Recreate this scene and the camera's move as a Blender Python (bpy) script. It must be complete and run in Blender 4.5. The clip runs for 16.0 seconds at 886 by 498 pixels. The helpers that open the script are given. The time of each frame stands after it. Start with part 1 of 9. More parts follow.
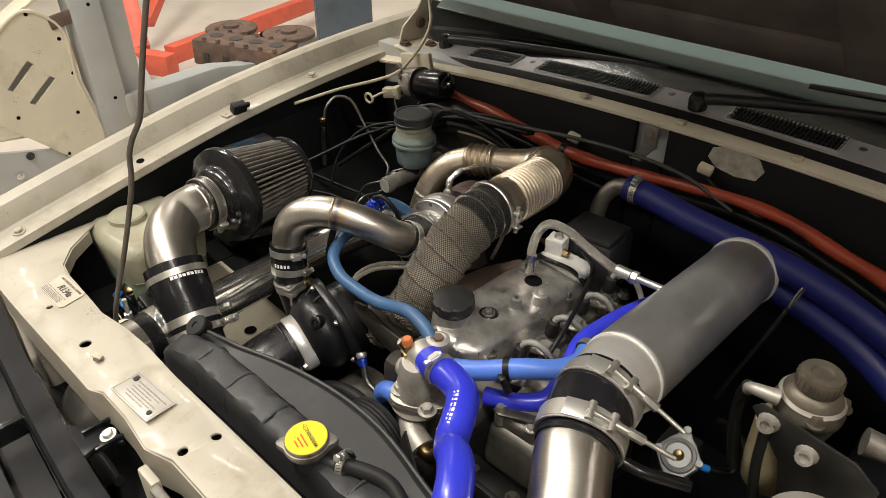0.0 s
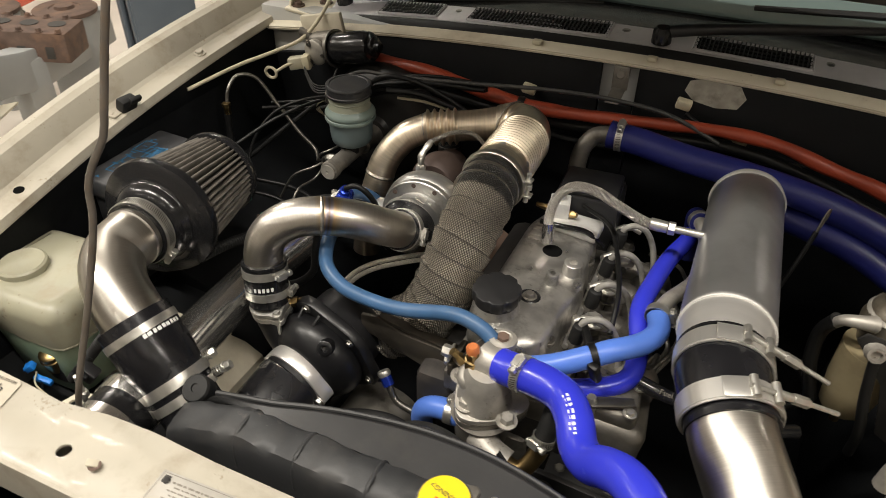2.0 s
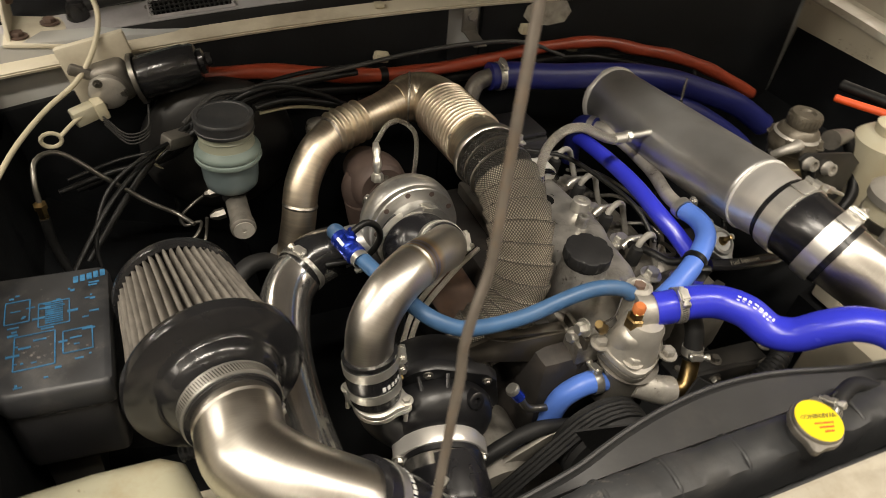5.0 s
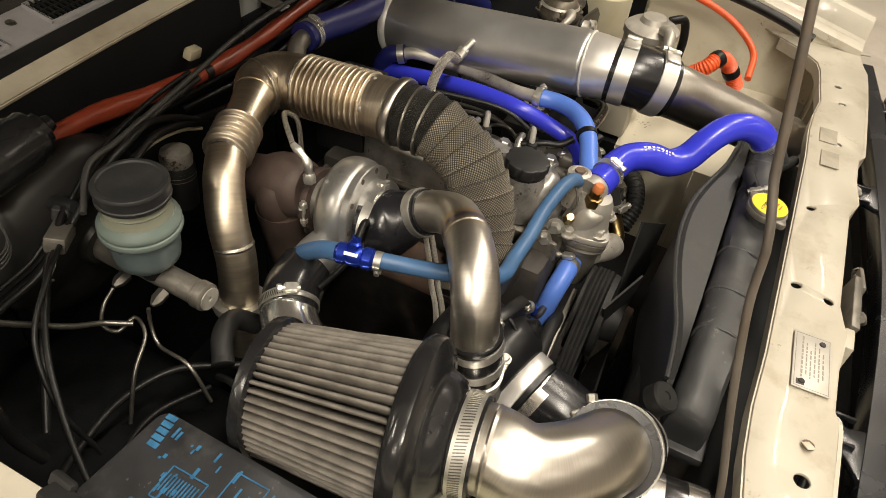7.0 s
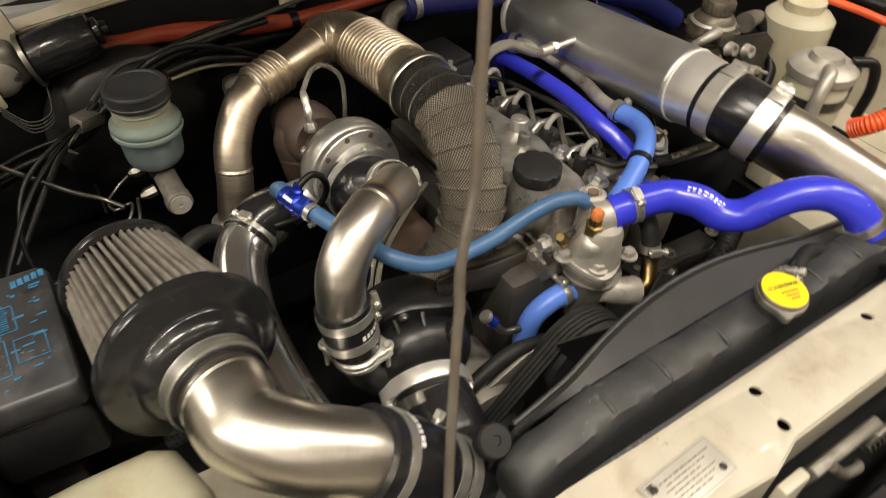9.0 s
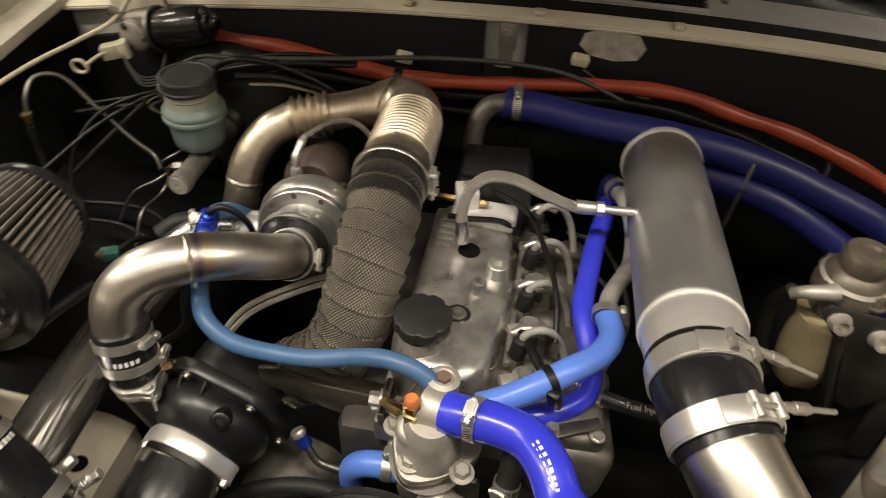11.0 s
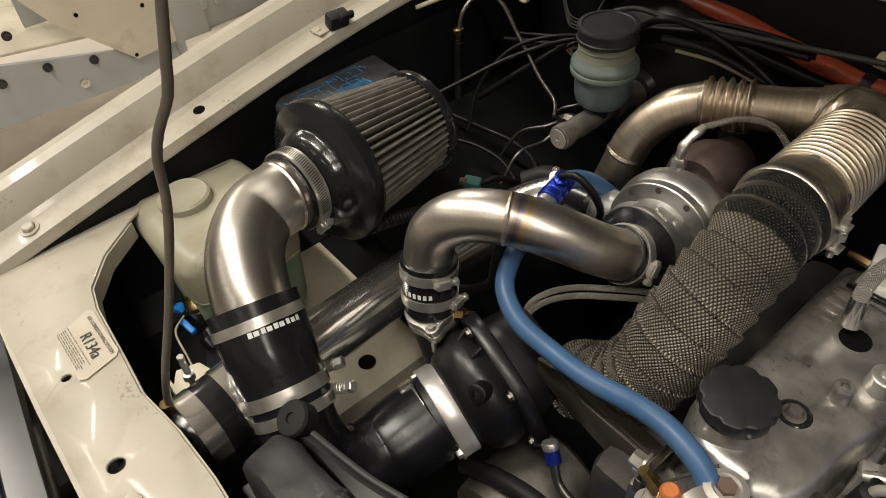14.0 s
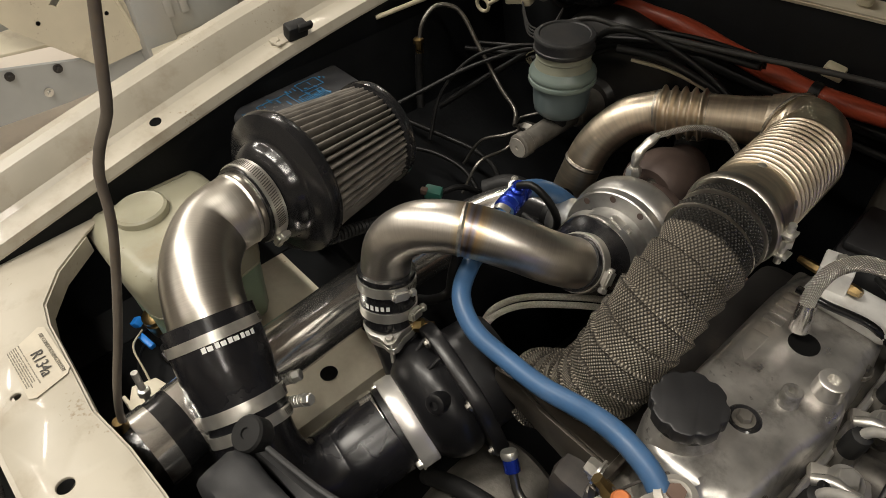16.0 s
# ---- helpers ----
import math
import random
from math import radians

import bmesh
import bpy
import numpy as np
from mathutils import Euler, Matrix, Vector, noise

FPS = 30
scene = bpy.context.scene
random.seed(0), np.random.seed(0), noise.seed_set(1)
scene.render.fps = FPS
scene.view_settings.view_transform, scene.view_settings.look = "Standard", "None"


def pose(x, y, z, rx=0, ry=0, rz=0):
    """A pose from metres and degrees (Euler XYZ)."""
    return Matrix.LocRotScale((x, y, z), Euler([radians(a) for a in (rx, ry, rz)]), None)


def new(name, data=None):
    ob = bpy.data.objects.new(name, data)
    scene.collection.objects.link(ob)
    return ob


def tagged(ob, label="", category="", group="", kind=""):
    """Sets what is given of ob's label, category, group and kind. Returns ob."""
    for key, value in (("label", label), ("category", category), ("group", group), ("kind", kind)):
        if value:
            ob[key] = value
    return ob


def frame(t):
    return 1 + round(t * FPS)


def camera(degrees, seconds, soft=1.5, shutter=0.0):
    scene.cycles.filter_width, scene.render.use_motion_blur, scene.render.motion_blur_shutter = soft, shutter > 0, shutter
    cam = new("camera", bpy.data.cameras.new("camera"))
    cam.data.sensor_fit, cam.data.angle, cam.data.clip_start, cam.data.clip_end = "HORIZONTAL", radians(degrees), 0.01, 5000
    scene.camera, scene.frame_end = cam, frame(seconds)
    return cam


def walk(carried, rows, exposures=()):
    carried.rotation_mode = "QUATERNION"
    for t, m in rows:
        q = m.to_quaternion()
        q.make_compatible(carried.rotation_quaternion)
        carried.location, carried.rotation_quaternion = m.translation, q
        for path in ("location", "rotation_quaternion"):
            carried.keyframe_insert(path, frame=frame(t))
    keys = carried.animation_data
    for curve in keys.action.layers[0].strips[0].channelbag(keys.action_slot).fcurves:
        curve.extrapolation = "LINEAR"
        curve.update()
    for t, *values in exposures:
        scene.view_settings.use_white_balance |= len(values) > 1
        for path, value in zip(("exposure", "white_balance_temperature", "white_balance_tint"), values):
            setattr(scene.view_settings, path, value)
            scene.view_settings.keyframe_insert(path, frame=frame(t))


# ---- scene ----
# the camera and its way round the front of the truck
cam = camera(64.3, 16.0, soft=0.8, shutter=0.4)
METRES, EYE, TILT, LEAN, TURN = 2.8, 1.57, -33.0, 0.0, 43.8
ROWS = [
    (0.0, 0.0, 0.0, 0.0, -0.0, 0.0, 0.0),
    (0.5, -0.021, 0.0153, 0.0053, -2.42, -0.92, 2.16),
    (1.0, -0.057, 0.0362, 0.012, -8.24, -2.69, 5.45),
    (1.5, -0.0791, 0.0465, 0.015, -13.01, -4.13, 7.42),
    (2.0, -0.0985, 0.0636, 0.0228, -16.59, -4.93, 9.71),
    (2.5, -0.1301, 0.0882, 0.0355, -21.29, -7.07, 13.16),
    (3.0, -0.1569, 0.1081, 0.0492, -26.65, -9.42, 15.22),
    (3.5, -0.1786, 0.1317, 0.0646, -34.12, -11.92, 17.91),
    (6.0, -0.2653, 0.3116, 0.1761, -89.14, -40.78, 28.19),
    (6.5, -0.2556, 0.3508, 0.2027, -102.84, -49.09, 27.48),
    (7.0, -0.2436, 0.3658, 0.2122, -108.84, -52.81, 26.09),
    (7.5, -0.2416, 0.3647, 0.2088, -108.31, -53.19, 26.38),
    (8.0, -0.2511, 0.3357, 0.1894, -98.36, -48.46, 29.23),
    (8.5, -0.2613, 0.2864, 0.1543, -85.51, -42.14, 31.09),
    (9.0, -0.2488, 0.2432, 0.1258, -74.84, -35.51, 31.11),
    (11.5, -0.078, 0.1194, 0.0458, -15.39, -8.87, 8.75),
    (12.0, -0.065, 0.1418, 0.0491, 0.19, -8.11, 1.03),
    (12.5, -0.0653, 0.1638, 0.0478, 7.96, -10.53, 0.02),
    (13.0, -0.0609, 0.1596, 0.0514, 8.23, -10.1, -0.37),
    (13.5, -0.0597, 0.1598, 0.05, 7.46, -9.79, -0.1),
    (14.0, -0.0555, 0.1599, 0.0501, 6.57, -9.91, 0.27),
    (14.5, -0.0541, 0.1599, 0.0498, 5.86, -9.97, 0.27),
    (15.0, -0.0523, 0.1604, 0.0503, 5.35, -9.93, 0.37),
    (15.5, -0.0499, 0.16, 0.0516, 4.88, -9.71, 0.57),
    (16.0, -0.0483, 0.1605, 0.0521, 4.61, -9.52, 0.71),
]
walk(cam, [(t, pose(0, 0, EYE, TILT, LEAN, TURN) @ pose(METRES * x, METRES * y, METRES * z, 90 + pitch, roll, yaw)) for t, x, y, z, yaw, pitch, roll in ROWS],
     [(0.0, -0.04, 6380, 10), (3.5, -0.02, 6480, 10), (6.0, 0.04, 6880, 10), (9.0, 0.08, 6850, 10), (11.5, 0.06, 6850, 10), (12.5, -0.35, 6550, 10), (14.0, -0.41, 6500, 10), (16.0, -0.35, 6450, 10)])

# ---- light: a workshop at night, lit by rows of ceiling battens ----
world = bpy.data.worlds.new("world")
scene.world = world
world.use_nodes = True
world.node_tree.nodes["Background"].inputs[0].default_value = (0.9, 0.95, 1.0, 1)
world.node_tree.nodes["Background"].inputs[1].default_value = 0.018
scene.view_settings.exposure = 0.0
BATTENS = [(-3.4, -2.6), (-1.6, -2.6), (0.4, -2.6), (2.4, -2.6), (-3.4, -0.6), (-1.5, -0.35), (0.3, -0.35), (2.2, -0.6), (-3.6, 1.8), (-5.6, 0.0), (-5.6, 3.6), (-3.4, 4.2), (1.8, 2.6)]
CEIL = 3.6
for bx, by in BATTENS:
    lamp = bpy.data.lights.new("batten_light", "AREA")
    lamp.shape, lamp.size, lamp.size_y = "RECTANGLE", 1.2, 0.12
    lamp.energy, lamp.color = (9.0 if by < -2 else 40.0 if bx < -2 and by > -0.3 else 60.0 if bx < -2 else 66.0 if bx < -1 else 36.0 if bx < 1 and by < 0 else 42.0 if by < 0 else 22.0), (1.0, 0.93, 0.82)
    ob = new("batten_light", lamp)
    ob.matrix_world = pose(bx, by, CEIL - 0.09, 0, 0, 0)

# ---- materials ----
def material(name, color, rough=0.5, metal=0.0, spec=0.5, var=0.15, scale=25.0, bump=0.0, bump_scale=200.0, stain=None, stain_scale=6.0,
             stain_amount=0.35, rough_var=0.12, coat=0.0, stretch=(1, 1, 1), uv=False, trans=0.0, dist=0.001, sss=0.0, speck=None, speck_scale=150.0):
    """A base colour with variation at two scales, roughness breakup and fine relief."""
    m = bpy.data.materials.new(name)
    m.use_nodes = True
    nt = m.node_tree
    n, l = nt.nodes, nt.links
    b = n["Principled BSDF"]
    tc = n.new("ShaderNodeTexCoord")
    mp = n.new("ShaderNodeMapping")
    mp.inputs["Scale"].default_value = stretch
    geo = n.new("ShaderNodeNewGeometry")
    if uv:
        l.new(tc.outputs["UV"], mp.inputs["Vector"])
    else:
        l.new(geo.outputs["Position"], mp.inputs["Vector"])
    n1 = n.new("ShaderNodeTexNoise")
    n1.inputs["Scale"].default_value = scale
    n1.inputs["Detail"].default_value = 6
    l.new(mp.outputs[0], n1.inputs["Vector"])
    ramp = n.new("ShaderNodeValToRGB")
    c = Vector(color)
    ramp.color_ramp.elements[0].position, ramp.color_ramp.elements[1].position = 0.3, 0.72
    ramp.color_ramp.elements[0].color = (*(c * (1 - var)), 1)
    ramp.color_ramp.elements[1].color = (*[min(1, v * (1 + var)) for v in color], 1)
    l.new(n1.outputs["Fac"], ramp.inputs[0])
    out = ramp.outputs[0]
    if stain is not None:
        n2 = n.new("ShaderNodeTexNoise")
        n2.inputs["Scale"].default_value = stain_scale
        n2.inputs["Detail"].default_value = 8
        n2.inputs["Roughness"].default_value = 0.65
        l.new(geo.outputs["Position"], n2.inputs["Vector"])
        r2 = n.new("ShaderNodeValToRGB")
        r2.color_ramp.elements[0].position, r2.color_ramp.elements[1].position = 0.52, 0.72
        r2.color_ramp.elements[0].color, r2.color_ramp.elements[1].color = (0, 0, 0, 1), (stain_amount,) * 3 + (1,)
        l.new(n2.outputs["Fac"], r2.inputs[0])
        mix = n.new("ShaderNodeMixRGB")
        l.new(r2.outputs[0], mix.inputs[0])
        l.new(out, mix.inputs[1])
        mix.inputs[2].default_value = (*stain, 1)
        out = mix.outputs[0]
    if speck is not None:
        n4 = n.new("ShaderNodeTexNoise")
        n4.inputs["Scale"].default_value = speck_scale
        n4.inputs["Detail"].default_value = 3
        l.new(geo.outputs["Position"], n4.inputs["Vector"])
        n5 = n.new("ShaderNodeTexNoise")
        n5.inputs["Scale"].default_value = speck_scale * 0.08
        l.new(geo.outputs["Position"], n5.inputs["Vector"])
        both = n.new("ShaderNodeMath")
        both.operation = "ADD"
        l.new(n4.outputs["Fac"], both.inputs[0])
        l.new(n5.outputs["Fac"], both.inputs[1])
        r4 = n.new("ShaderNodeValToRGB")
        r4.color_ramp.elements[0].position, r4.color_ramp.elements[1].position = 0.63, 0.70
        half = n.new("ShaderNodeMath")
        half.operation = "MULTIPLY"
        half.inputs[1].default_value = 0.5
        l.new(both.outputs[0], half.inputs[0])
        l.new(half.outputs[0], r4.inputs[0])
        mix4 = n.new("ShaderNodeMixRGB")
        l.new(r4.outputs[0], mix4.inputs[0])
        l.new(out, mix4.inputs[1])
        mix4.inputs[2].default_value = (*speck, 1)
        out = mix4.outputs[0]
    l.new(out, b.inputs["Base Color"])
    mr = n.new("ShaderNodeMapRange")
    mr.inputs["To Min"].default_value, mr.inputs["To Max"].default_value = max(0.02, rough - rough_var), min(1, rough + rough_var)
    l.new(n1.outputs["Fac"], mr.inputs[0])
    l.new(mr.outputs[0], b.inputs["Roughness"])
    b.inputs["Metallic"].default_value = metal
    b.inputs["Specular IOR Level"].default_value = spec
    b.inputs["Coat Weight"].default_value = coat
    b.inputs["Transmission Weight"].default_value = trans
    b.inputs["Subsurface Weight"].default_value = sss
    if sss:
        b.inputs["Subsurface Radius"].default_value = (0.01, 0.01, 0.008)
    if bump:
        n3 = n.new("ShaderNodeTexNoise")
        n3.inputs["Scale"].default_value = bump_scale
        n3.inputs["Detail"].default_value = 4
        l.new(mp.outputs[0], n3.inputs["Vector"])
        bp = n.new("ShaderNodeBump")
        bp.inputs["Strength"].default_value = bump
        bp.inputs["Distance"].default_value = dist
        l.new(n3.outputs["Fac"], bp.inputs["Height"])
        l.new(bp.outputs[0], b.inputs["Normal"])
    return m


CREAM = material("cream_paint", (0.455, 0.42, 0.345), 0.42, var=0.09, scale=11, stain=(0.27, 0.21, 0.14), stain_scale=17, stain_amount=0.55, bump=0.09, bump_scale=60, coat=0.15, speck=(0.30, 0.25, 0.18), speck_scale=240)
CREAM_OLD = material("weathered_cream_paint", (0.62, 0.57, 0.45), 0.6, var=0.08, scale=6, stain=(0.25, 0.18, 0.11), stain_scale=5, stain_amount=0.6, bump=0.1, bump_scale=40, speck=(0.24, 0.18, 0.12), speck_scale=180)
GREY_PAINT_AND_SHADE = material("grey_primer_and_shade", (0.38, 0.39, 0.385), 0.6, var=0.08, scale=7, stain=(0.45, 0.41, 0.34), stain_scale=3, stain_amount=0.5, bump=0.06, bump_scale=50)
PAD_AND_SHADE_BLACK = material("black_pad_and_bay_shade", (0.0042, 0.0048, 0.0056), 0.58, spec=0.22, var=0.3, scale=30, bump=0.3, bump_scale=160)
BLACK_STEEL = material("black_painted_steel", (0.017, 0.0165, 0.016), 0.40, spec=0.4, var=0.3, scale=18, stain=(0.05, 0.045, 0.04), stain_scale=14, stain_amount=0.5, bump=0.05, bump_scale=90)
BLACK_PLASTIC = material("black_plastic", (0.016, 0.016, 0.017), 0.42, var=0.2, scale=30, bump=0.08, bump_scale=400)
GREY_PLASTIC = material("dusty_grey_plastic", (0.030, 0.031, 0.033), 0.5, var=0.2, scale=12, stain=(0.060, 0.057, 0.054), stain_scale=14, stain_amount=0.6, bump=0.30, bump_scale=120, speck=(0.13, 0.12, 0.11), speck_scale=150)
COWL_PLASTIC = material("faded_grey_cowl_plastic", (0.41, 0.40, 0.41), 0.36, var=0.12, scale=16, stain=(0.08, 0.08, 0.08), stain_scale=8, stain_amount=0.5, bump=0.05)
RUBBER = material("glossy_black_rubber", (0.013, 0.013, 0.014), 0.19, var=0.2, scale=25, rough_var=0.08, spec=0.5, bump=0.03, bump_scale=80)
SILICONE = material("satin_black_silicone", (0.011, 0.011, 0.013), 0.25, var=0.2, scale=25, rough_var=0.1, spec=0.45, bump=0.05, bump_scale=90)
RUBBER_MATT = material("matt_black_rubber", (0.014, 0.014, 0.014), 0.55, spec=0.3, var=0.25, scale=40, bump=0.1, bump_scale=200)
BLACK_ALU = material("black_anodised_aluminium", (0.009, 0.009, 0.010), 0.34, metal=0.0, spec=0.45, var=0.25, scale=30, bump=0.10, bump_scale=240)
STEEL = material("brushed_stainless_steel", (0.56, 0.532, 0.48), 0.31, metal=1.0, var=0.07, scale=14, rough_var=0.05, stretch=(70, 2, 1), uv=True)
STEEL_GOLD = material("heat_tinted_steel", (0.72, 0.63, 0.50), 0.36, metal=1.0, var=0.14, scale=9, rough_var=0.07, stretch=(30, 2, 1), uv=True)
GROUND = material("ground_bare_aluminium", (0.72, 0.71, 0.68), 0.46, metal=0.35, var=0.10, scale=30, rough_var=0.1, stain=(0.34, 0.32, 0.29), stain_scale=22, stain_amount=0.45, bump=0.08, bump_scale=160)
GREY_HOSE = material("light_grey_return_hose", (0.27, 0.26, 0.235), 0.55, var=0.2, scale=60, stain=(0.10, 0.085, 0.07), stain_scale=40, stain_amount=0.5)
POLISHED = material("polished_steel", (0.80, 0.785, 0.755), 0.17, metal=0.95, var=0.10, scale=16, rough_var=0.06, bump=0.03, bump_scale=40)
ZINC = material("zinc_clamp_steel", (0.64, 0.625, 0.58), 0.36, metal=0.88, var=0.12, scale=80, rough_var=0.1)
WELD = material("weld_bead", (0.50, 0.47, 0.42), 0.4, metal=1.0, var=0.4, scale=140, bump=0.6, bump_scale=260)
ALU = material("satin_aluminium", (0.50, 0.50, 0.495), 0.35, metal=0.82, var=0.20, scale=9, rough_var=0.14, stain=(0.34, 0.33, 0.32), stain_scale=7, stain_amount=0.7, bump=0.06, bump_scale=90)
CAST = material("rough_cast_aluminium", (0.48, 0.455, 0.41), 0.48, metal=0.6, var=0.16, scale=35, stain=(0.10, 0.085, 0.065), stain_scale=16, stain_amount=0.55, bump=0.3, bump_scale=260, speck=(0.07, 0.055, 0.04), speck_scale=200)
CAST_DIRTY = material("oily_cast_aluminium", (0.23, 0.215, 0.19), 0.5, metal=0.7, var=0.3, scale=30, stain=(0.05, 0.04, 0.03), stain_scale=18, stain_amount=0.8, bump=0.35, bump_scale=220)
HOUSING = material("machined_turbo_housing", (0.42, 0.415, 0.40), 0.36, metal=0.85, var=0.2, scale=24, stain=(0.16, 0.145, 0.12), stain_scale=26, stain_amount=0.6, bump=0.12, bump_scale=200)
COVER = material("bare_alloy_rocker_cover", (0.53, 0.515, 0.485), 0.33, metal=0.80, var=0.30, scale=30, stain=(0.13, 0.12, 0.105), stain_scale=26, stain_amount=0.8, bump=0.30, bump_scale=64, rough_var=0.16, speck=(0.08, 0.07, 0.06), speck_scale=130)
IRON = material("dark_cast_iron", (0.035, 0.032, 0.03), 0.6, metal=0.3, var=0.35, scale=24, stain=(0.09, 0.07, 0.055), stain_scale=12, stain_amount=0.6, bump=0.4, bump_scale=120)
RUST = material("rusty_cast_iron", (0.13, 0.085, 0.065), 0.75, var=0.3, scale=20, stain=(0.26, 0.14, 0.08), stain_scale=9, stain_amount=0.7, bump=0.4, bump_scale=90)
TURBINE = material("heat_browned_iron", (0.075, 0.052, 0.044), 0.6, metal=0.4, var=0.25, scale=30, stain=(0.06, 0.045, 0.04), stain_scale=20, stain_amount=0.6, bump=0.4, bump_scale=160)
BLUE = material("royal_blue_silicone", (0.035, 0.045, 0.62), 0.26, var=0.08, scale=10, rough_var=0.05, coat=0.1, bump=0.03, bump_scale=70)
DARK_BLUE = material("navy_blue_silicone", (0.013, 0.017, 0.125), 0.40, var=0.1, scale=10, rough_var=0.06, bump=0.05, bump_scale=120)
SKY = material("cornflower_blue_silicone", (0.09, 0.20, 0.66), 0.34, var=0.08, scale=14, rough_var=0.06, bump=0.04, bump_scale=90)
PALE = material("dusty_light_blue_silicone", (0.052, 0.128, 0.265), 0.42, var=0.16, scale=24, stain=(0.09, 0.13, 0.20), stain_scale=20, stain_amount=0.5, bump=0.06, bump_scale=160)
ANODISED = material("blue_anodised_aluminium", (0.02, 0.05, 0.42), 0.25, metal=0.7, var=0.1, scale=40)
RED = material("red_split_conduit", (0.30, 0.050, 0.022), 0.36, var=0.2, scale=12, stain=(0.16, 0.03, 0.02), stain_scale=14, stain_amount=0.5, bump=0.1, bump_scale=60)
ORANGE = material("orange_conduit", (0.75, 0.10, 0.025), 0.42, var=0.12, scale=20, bump=0.1, bump_scale=120)
YELLOW = material("yellow_sticker", (0.80, 0.62, 0.01), 0.45, var=0.05, scale=30)
BRASS = material("brass", (0.31, 0.22, 0.10), 0.32, metal=1.0, var=0.2, scale=50, stain=(0.2, 0.12, 0.05), stain_scale=60, stain_amount=0.5)
COPPER = material("orange_sealant", (0.55, 0.17, 0.05), 0.5, var=0.2, scale=60)
WHITE_PLASTIC = material("yellowed_white_plastic", (0.48, 0.45, 0.34), 0.4, var=0.06, scale=12, stain=(0.42, 0.33, 0.18), stain_scale=9, stain_amount=0.4, sss=0.15)
BOTTLE_PLASTIC = material("aged_bottle_plastic", (0.36, 0.345, 0.255), 0.42, var=0.14, scale=9, stain=(0.27, 0.20, 0.11), stain_scale=14, stain_amount=0.6, sss=0.15, bump=0.08, bump_scale=60, speck=(0.12, 0.09, 0.06), speck_scale=120)
GREEN_FLUID = material("pale_green_coolant_plastic", (0.22, 0.30, 0.215), 0.4, var=0.18, scale=10, stain=(0.20, 0.18, 0.11), stain_scale=12, stain_amount=0.5, sss=0.15)
RESERVOIR = material("cloudy_reservoir_plastic", (0.17, 0.215, 0.195), 0.35, var=0.06, scale=20, sss=0.1)
FLUID = material("reservoir_with_fluid", (0.105, 0.135, 0.14), 0.3, var=0.14, scale=20)
PAPER = material("aged_paper_label", (0.52, 0.475, 0.385), 0.6, var=0.08, scale=50, stain=(0.4, 0.3, 0.18), stain_scale=40, stain_amount=0.5)
INK = material("dark_print", (0.05, 0.045, 0.04), 0.6)
HOLE = material("dark_opening", (0.006, 0.006, 0.006), 0.9, spec=0.05)
GREY_INK = material("faded_grey_print", (0.20, 0.18, 0.145), 0.6, var=0.3, scale=200)
BLUE_INK = material("blue_print", (0.024, 0.12, 0.24), 0.5, var=0.3, scale=120)
WHITE_INK = material("white_print", (0.78, 0.78, 0.76), 0.5, var=0.1, scale=200)
PLATE_ALU = material("stamped_aluminium_plate", (0.50, 0.475, 0.43), 0.45, metal=0.25, var=0.1, scale=60, stain=(0.35, 0.28, 0.2), stain_scale=30, stain_amount=0.5)
CONCRETE = material("polished_concrete", (0.72, 0.66, 0.58), 0.45, var=0.08, scale=2.5, stain=(0.33, 0.30, 0.27), stain_scale=1.3, stain_amount=0.6, bump=0.05, bump_scale=30)
WALL = material("painted_workshop_wall", (0.52, 0.50, 0.47), 0.8, var=0.05, scale=3, bump=0.05, bump_scale=60)
CEILING = material("ceiling_sheet", (0.62, 0.60, 0.57), 0.8, var=0.05, scale=2)
STAND_RED = material("orange_red_stand_paint", (0.72, 0.13, 0.075), 0.4, var=0.1, scale=9, stain=(0.4, 0.1, 0.06), stain_scale=12, stain_amount=0.5)
LIFT = material("slate_blue_lift_paint", (0.10, 0.125, 0.155), 0.4, var=0.1, scale=6, stain=(0.05, 0.055, 0.06), stain_scale=8, stain_amount=0.4)
CABLE = material("black_cable", (0.007, 0.007, 0.007), 0.4, spec=0.3, var=0.2, scale=60)
GREY_CABLE = material("dusty_grey_cable", (0.04, 0.039, 0.037), 0.5, var=0.2, scale=60)
CREAM_TUBE = material("cream_washer_tube", (0.55, 0.50, 0.36), 0.4, var=0.1, scale=40)
PIPE_STEEL = material("plated_brake_pipe", (0.20, 0.19, 0.17), 0.35, metal=0.9, var=0.15, scale=80)
ROD = material("weathered_prop_rod", (0.16, 0.14, 0.12), 0.5, metal=0.5, var=0.2, scale=30, stain=(0.22, 0.14, 0.08), stain_scale=20, stain_amount=0.6, bump=0.15, bump_scale=150)
TEAL = material("green_connector", (0.03, 0.13, 0.10), 0.45)
CLIP_BLUE = material("bright_blue_clip", (0.02, 0.22, 0.72), 0.4)
GLASS_DARK = material("green_tinted_glass", (0.11, 0.15, 0.145), 0.07, spec=0.7, var=0.1, scale=3, rough_var=0.03)
BATTEN = bpy.data.materials.new("lit_batten")
BATTEN.use_nodes = True
BATTEN.node_tree.nodes["Principled BSDF"].inputs["Emission Color"].default_value = (1.0, 0.95, 0.86, 1)
BATTEN.node_tree.nodes["Principled BSDF"].inputs["Emission Strength"].default_value = 6.0


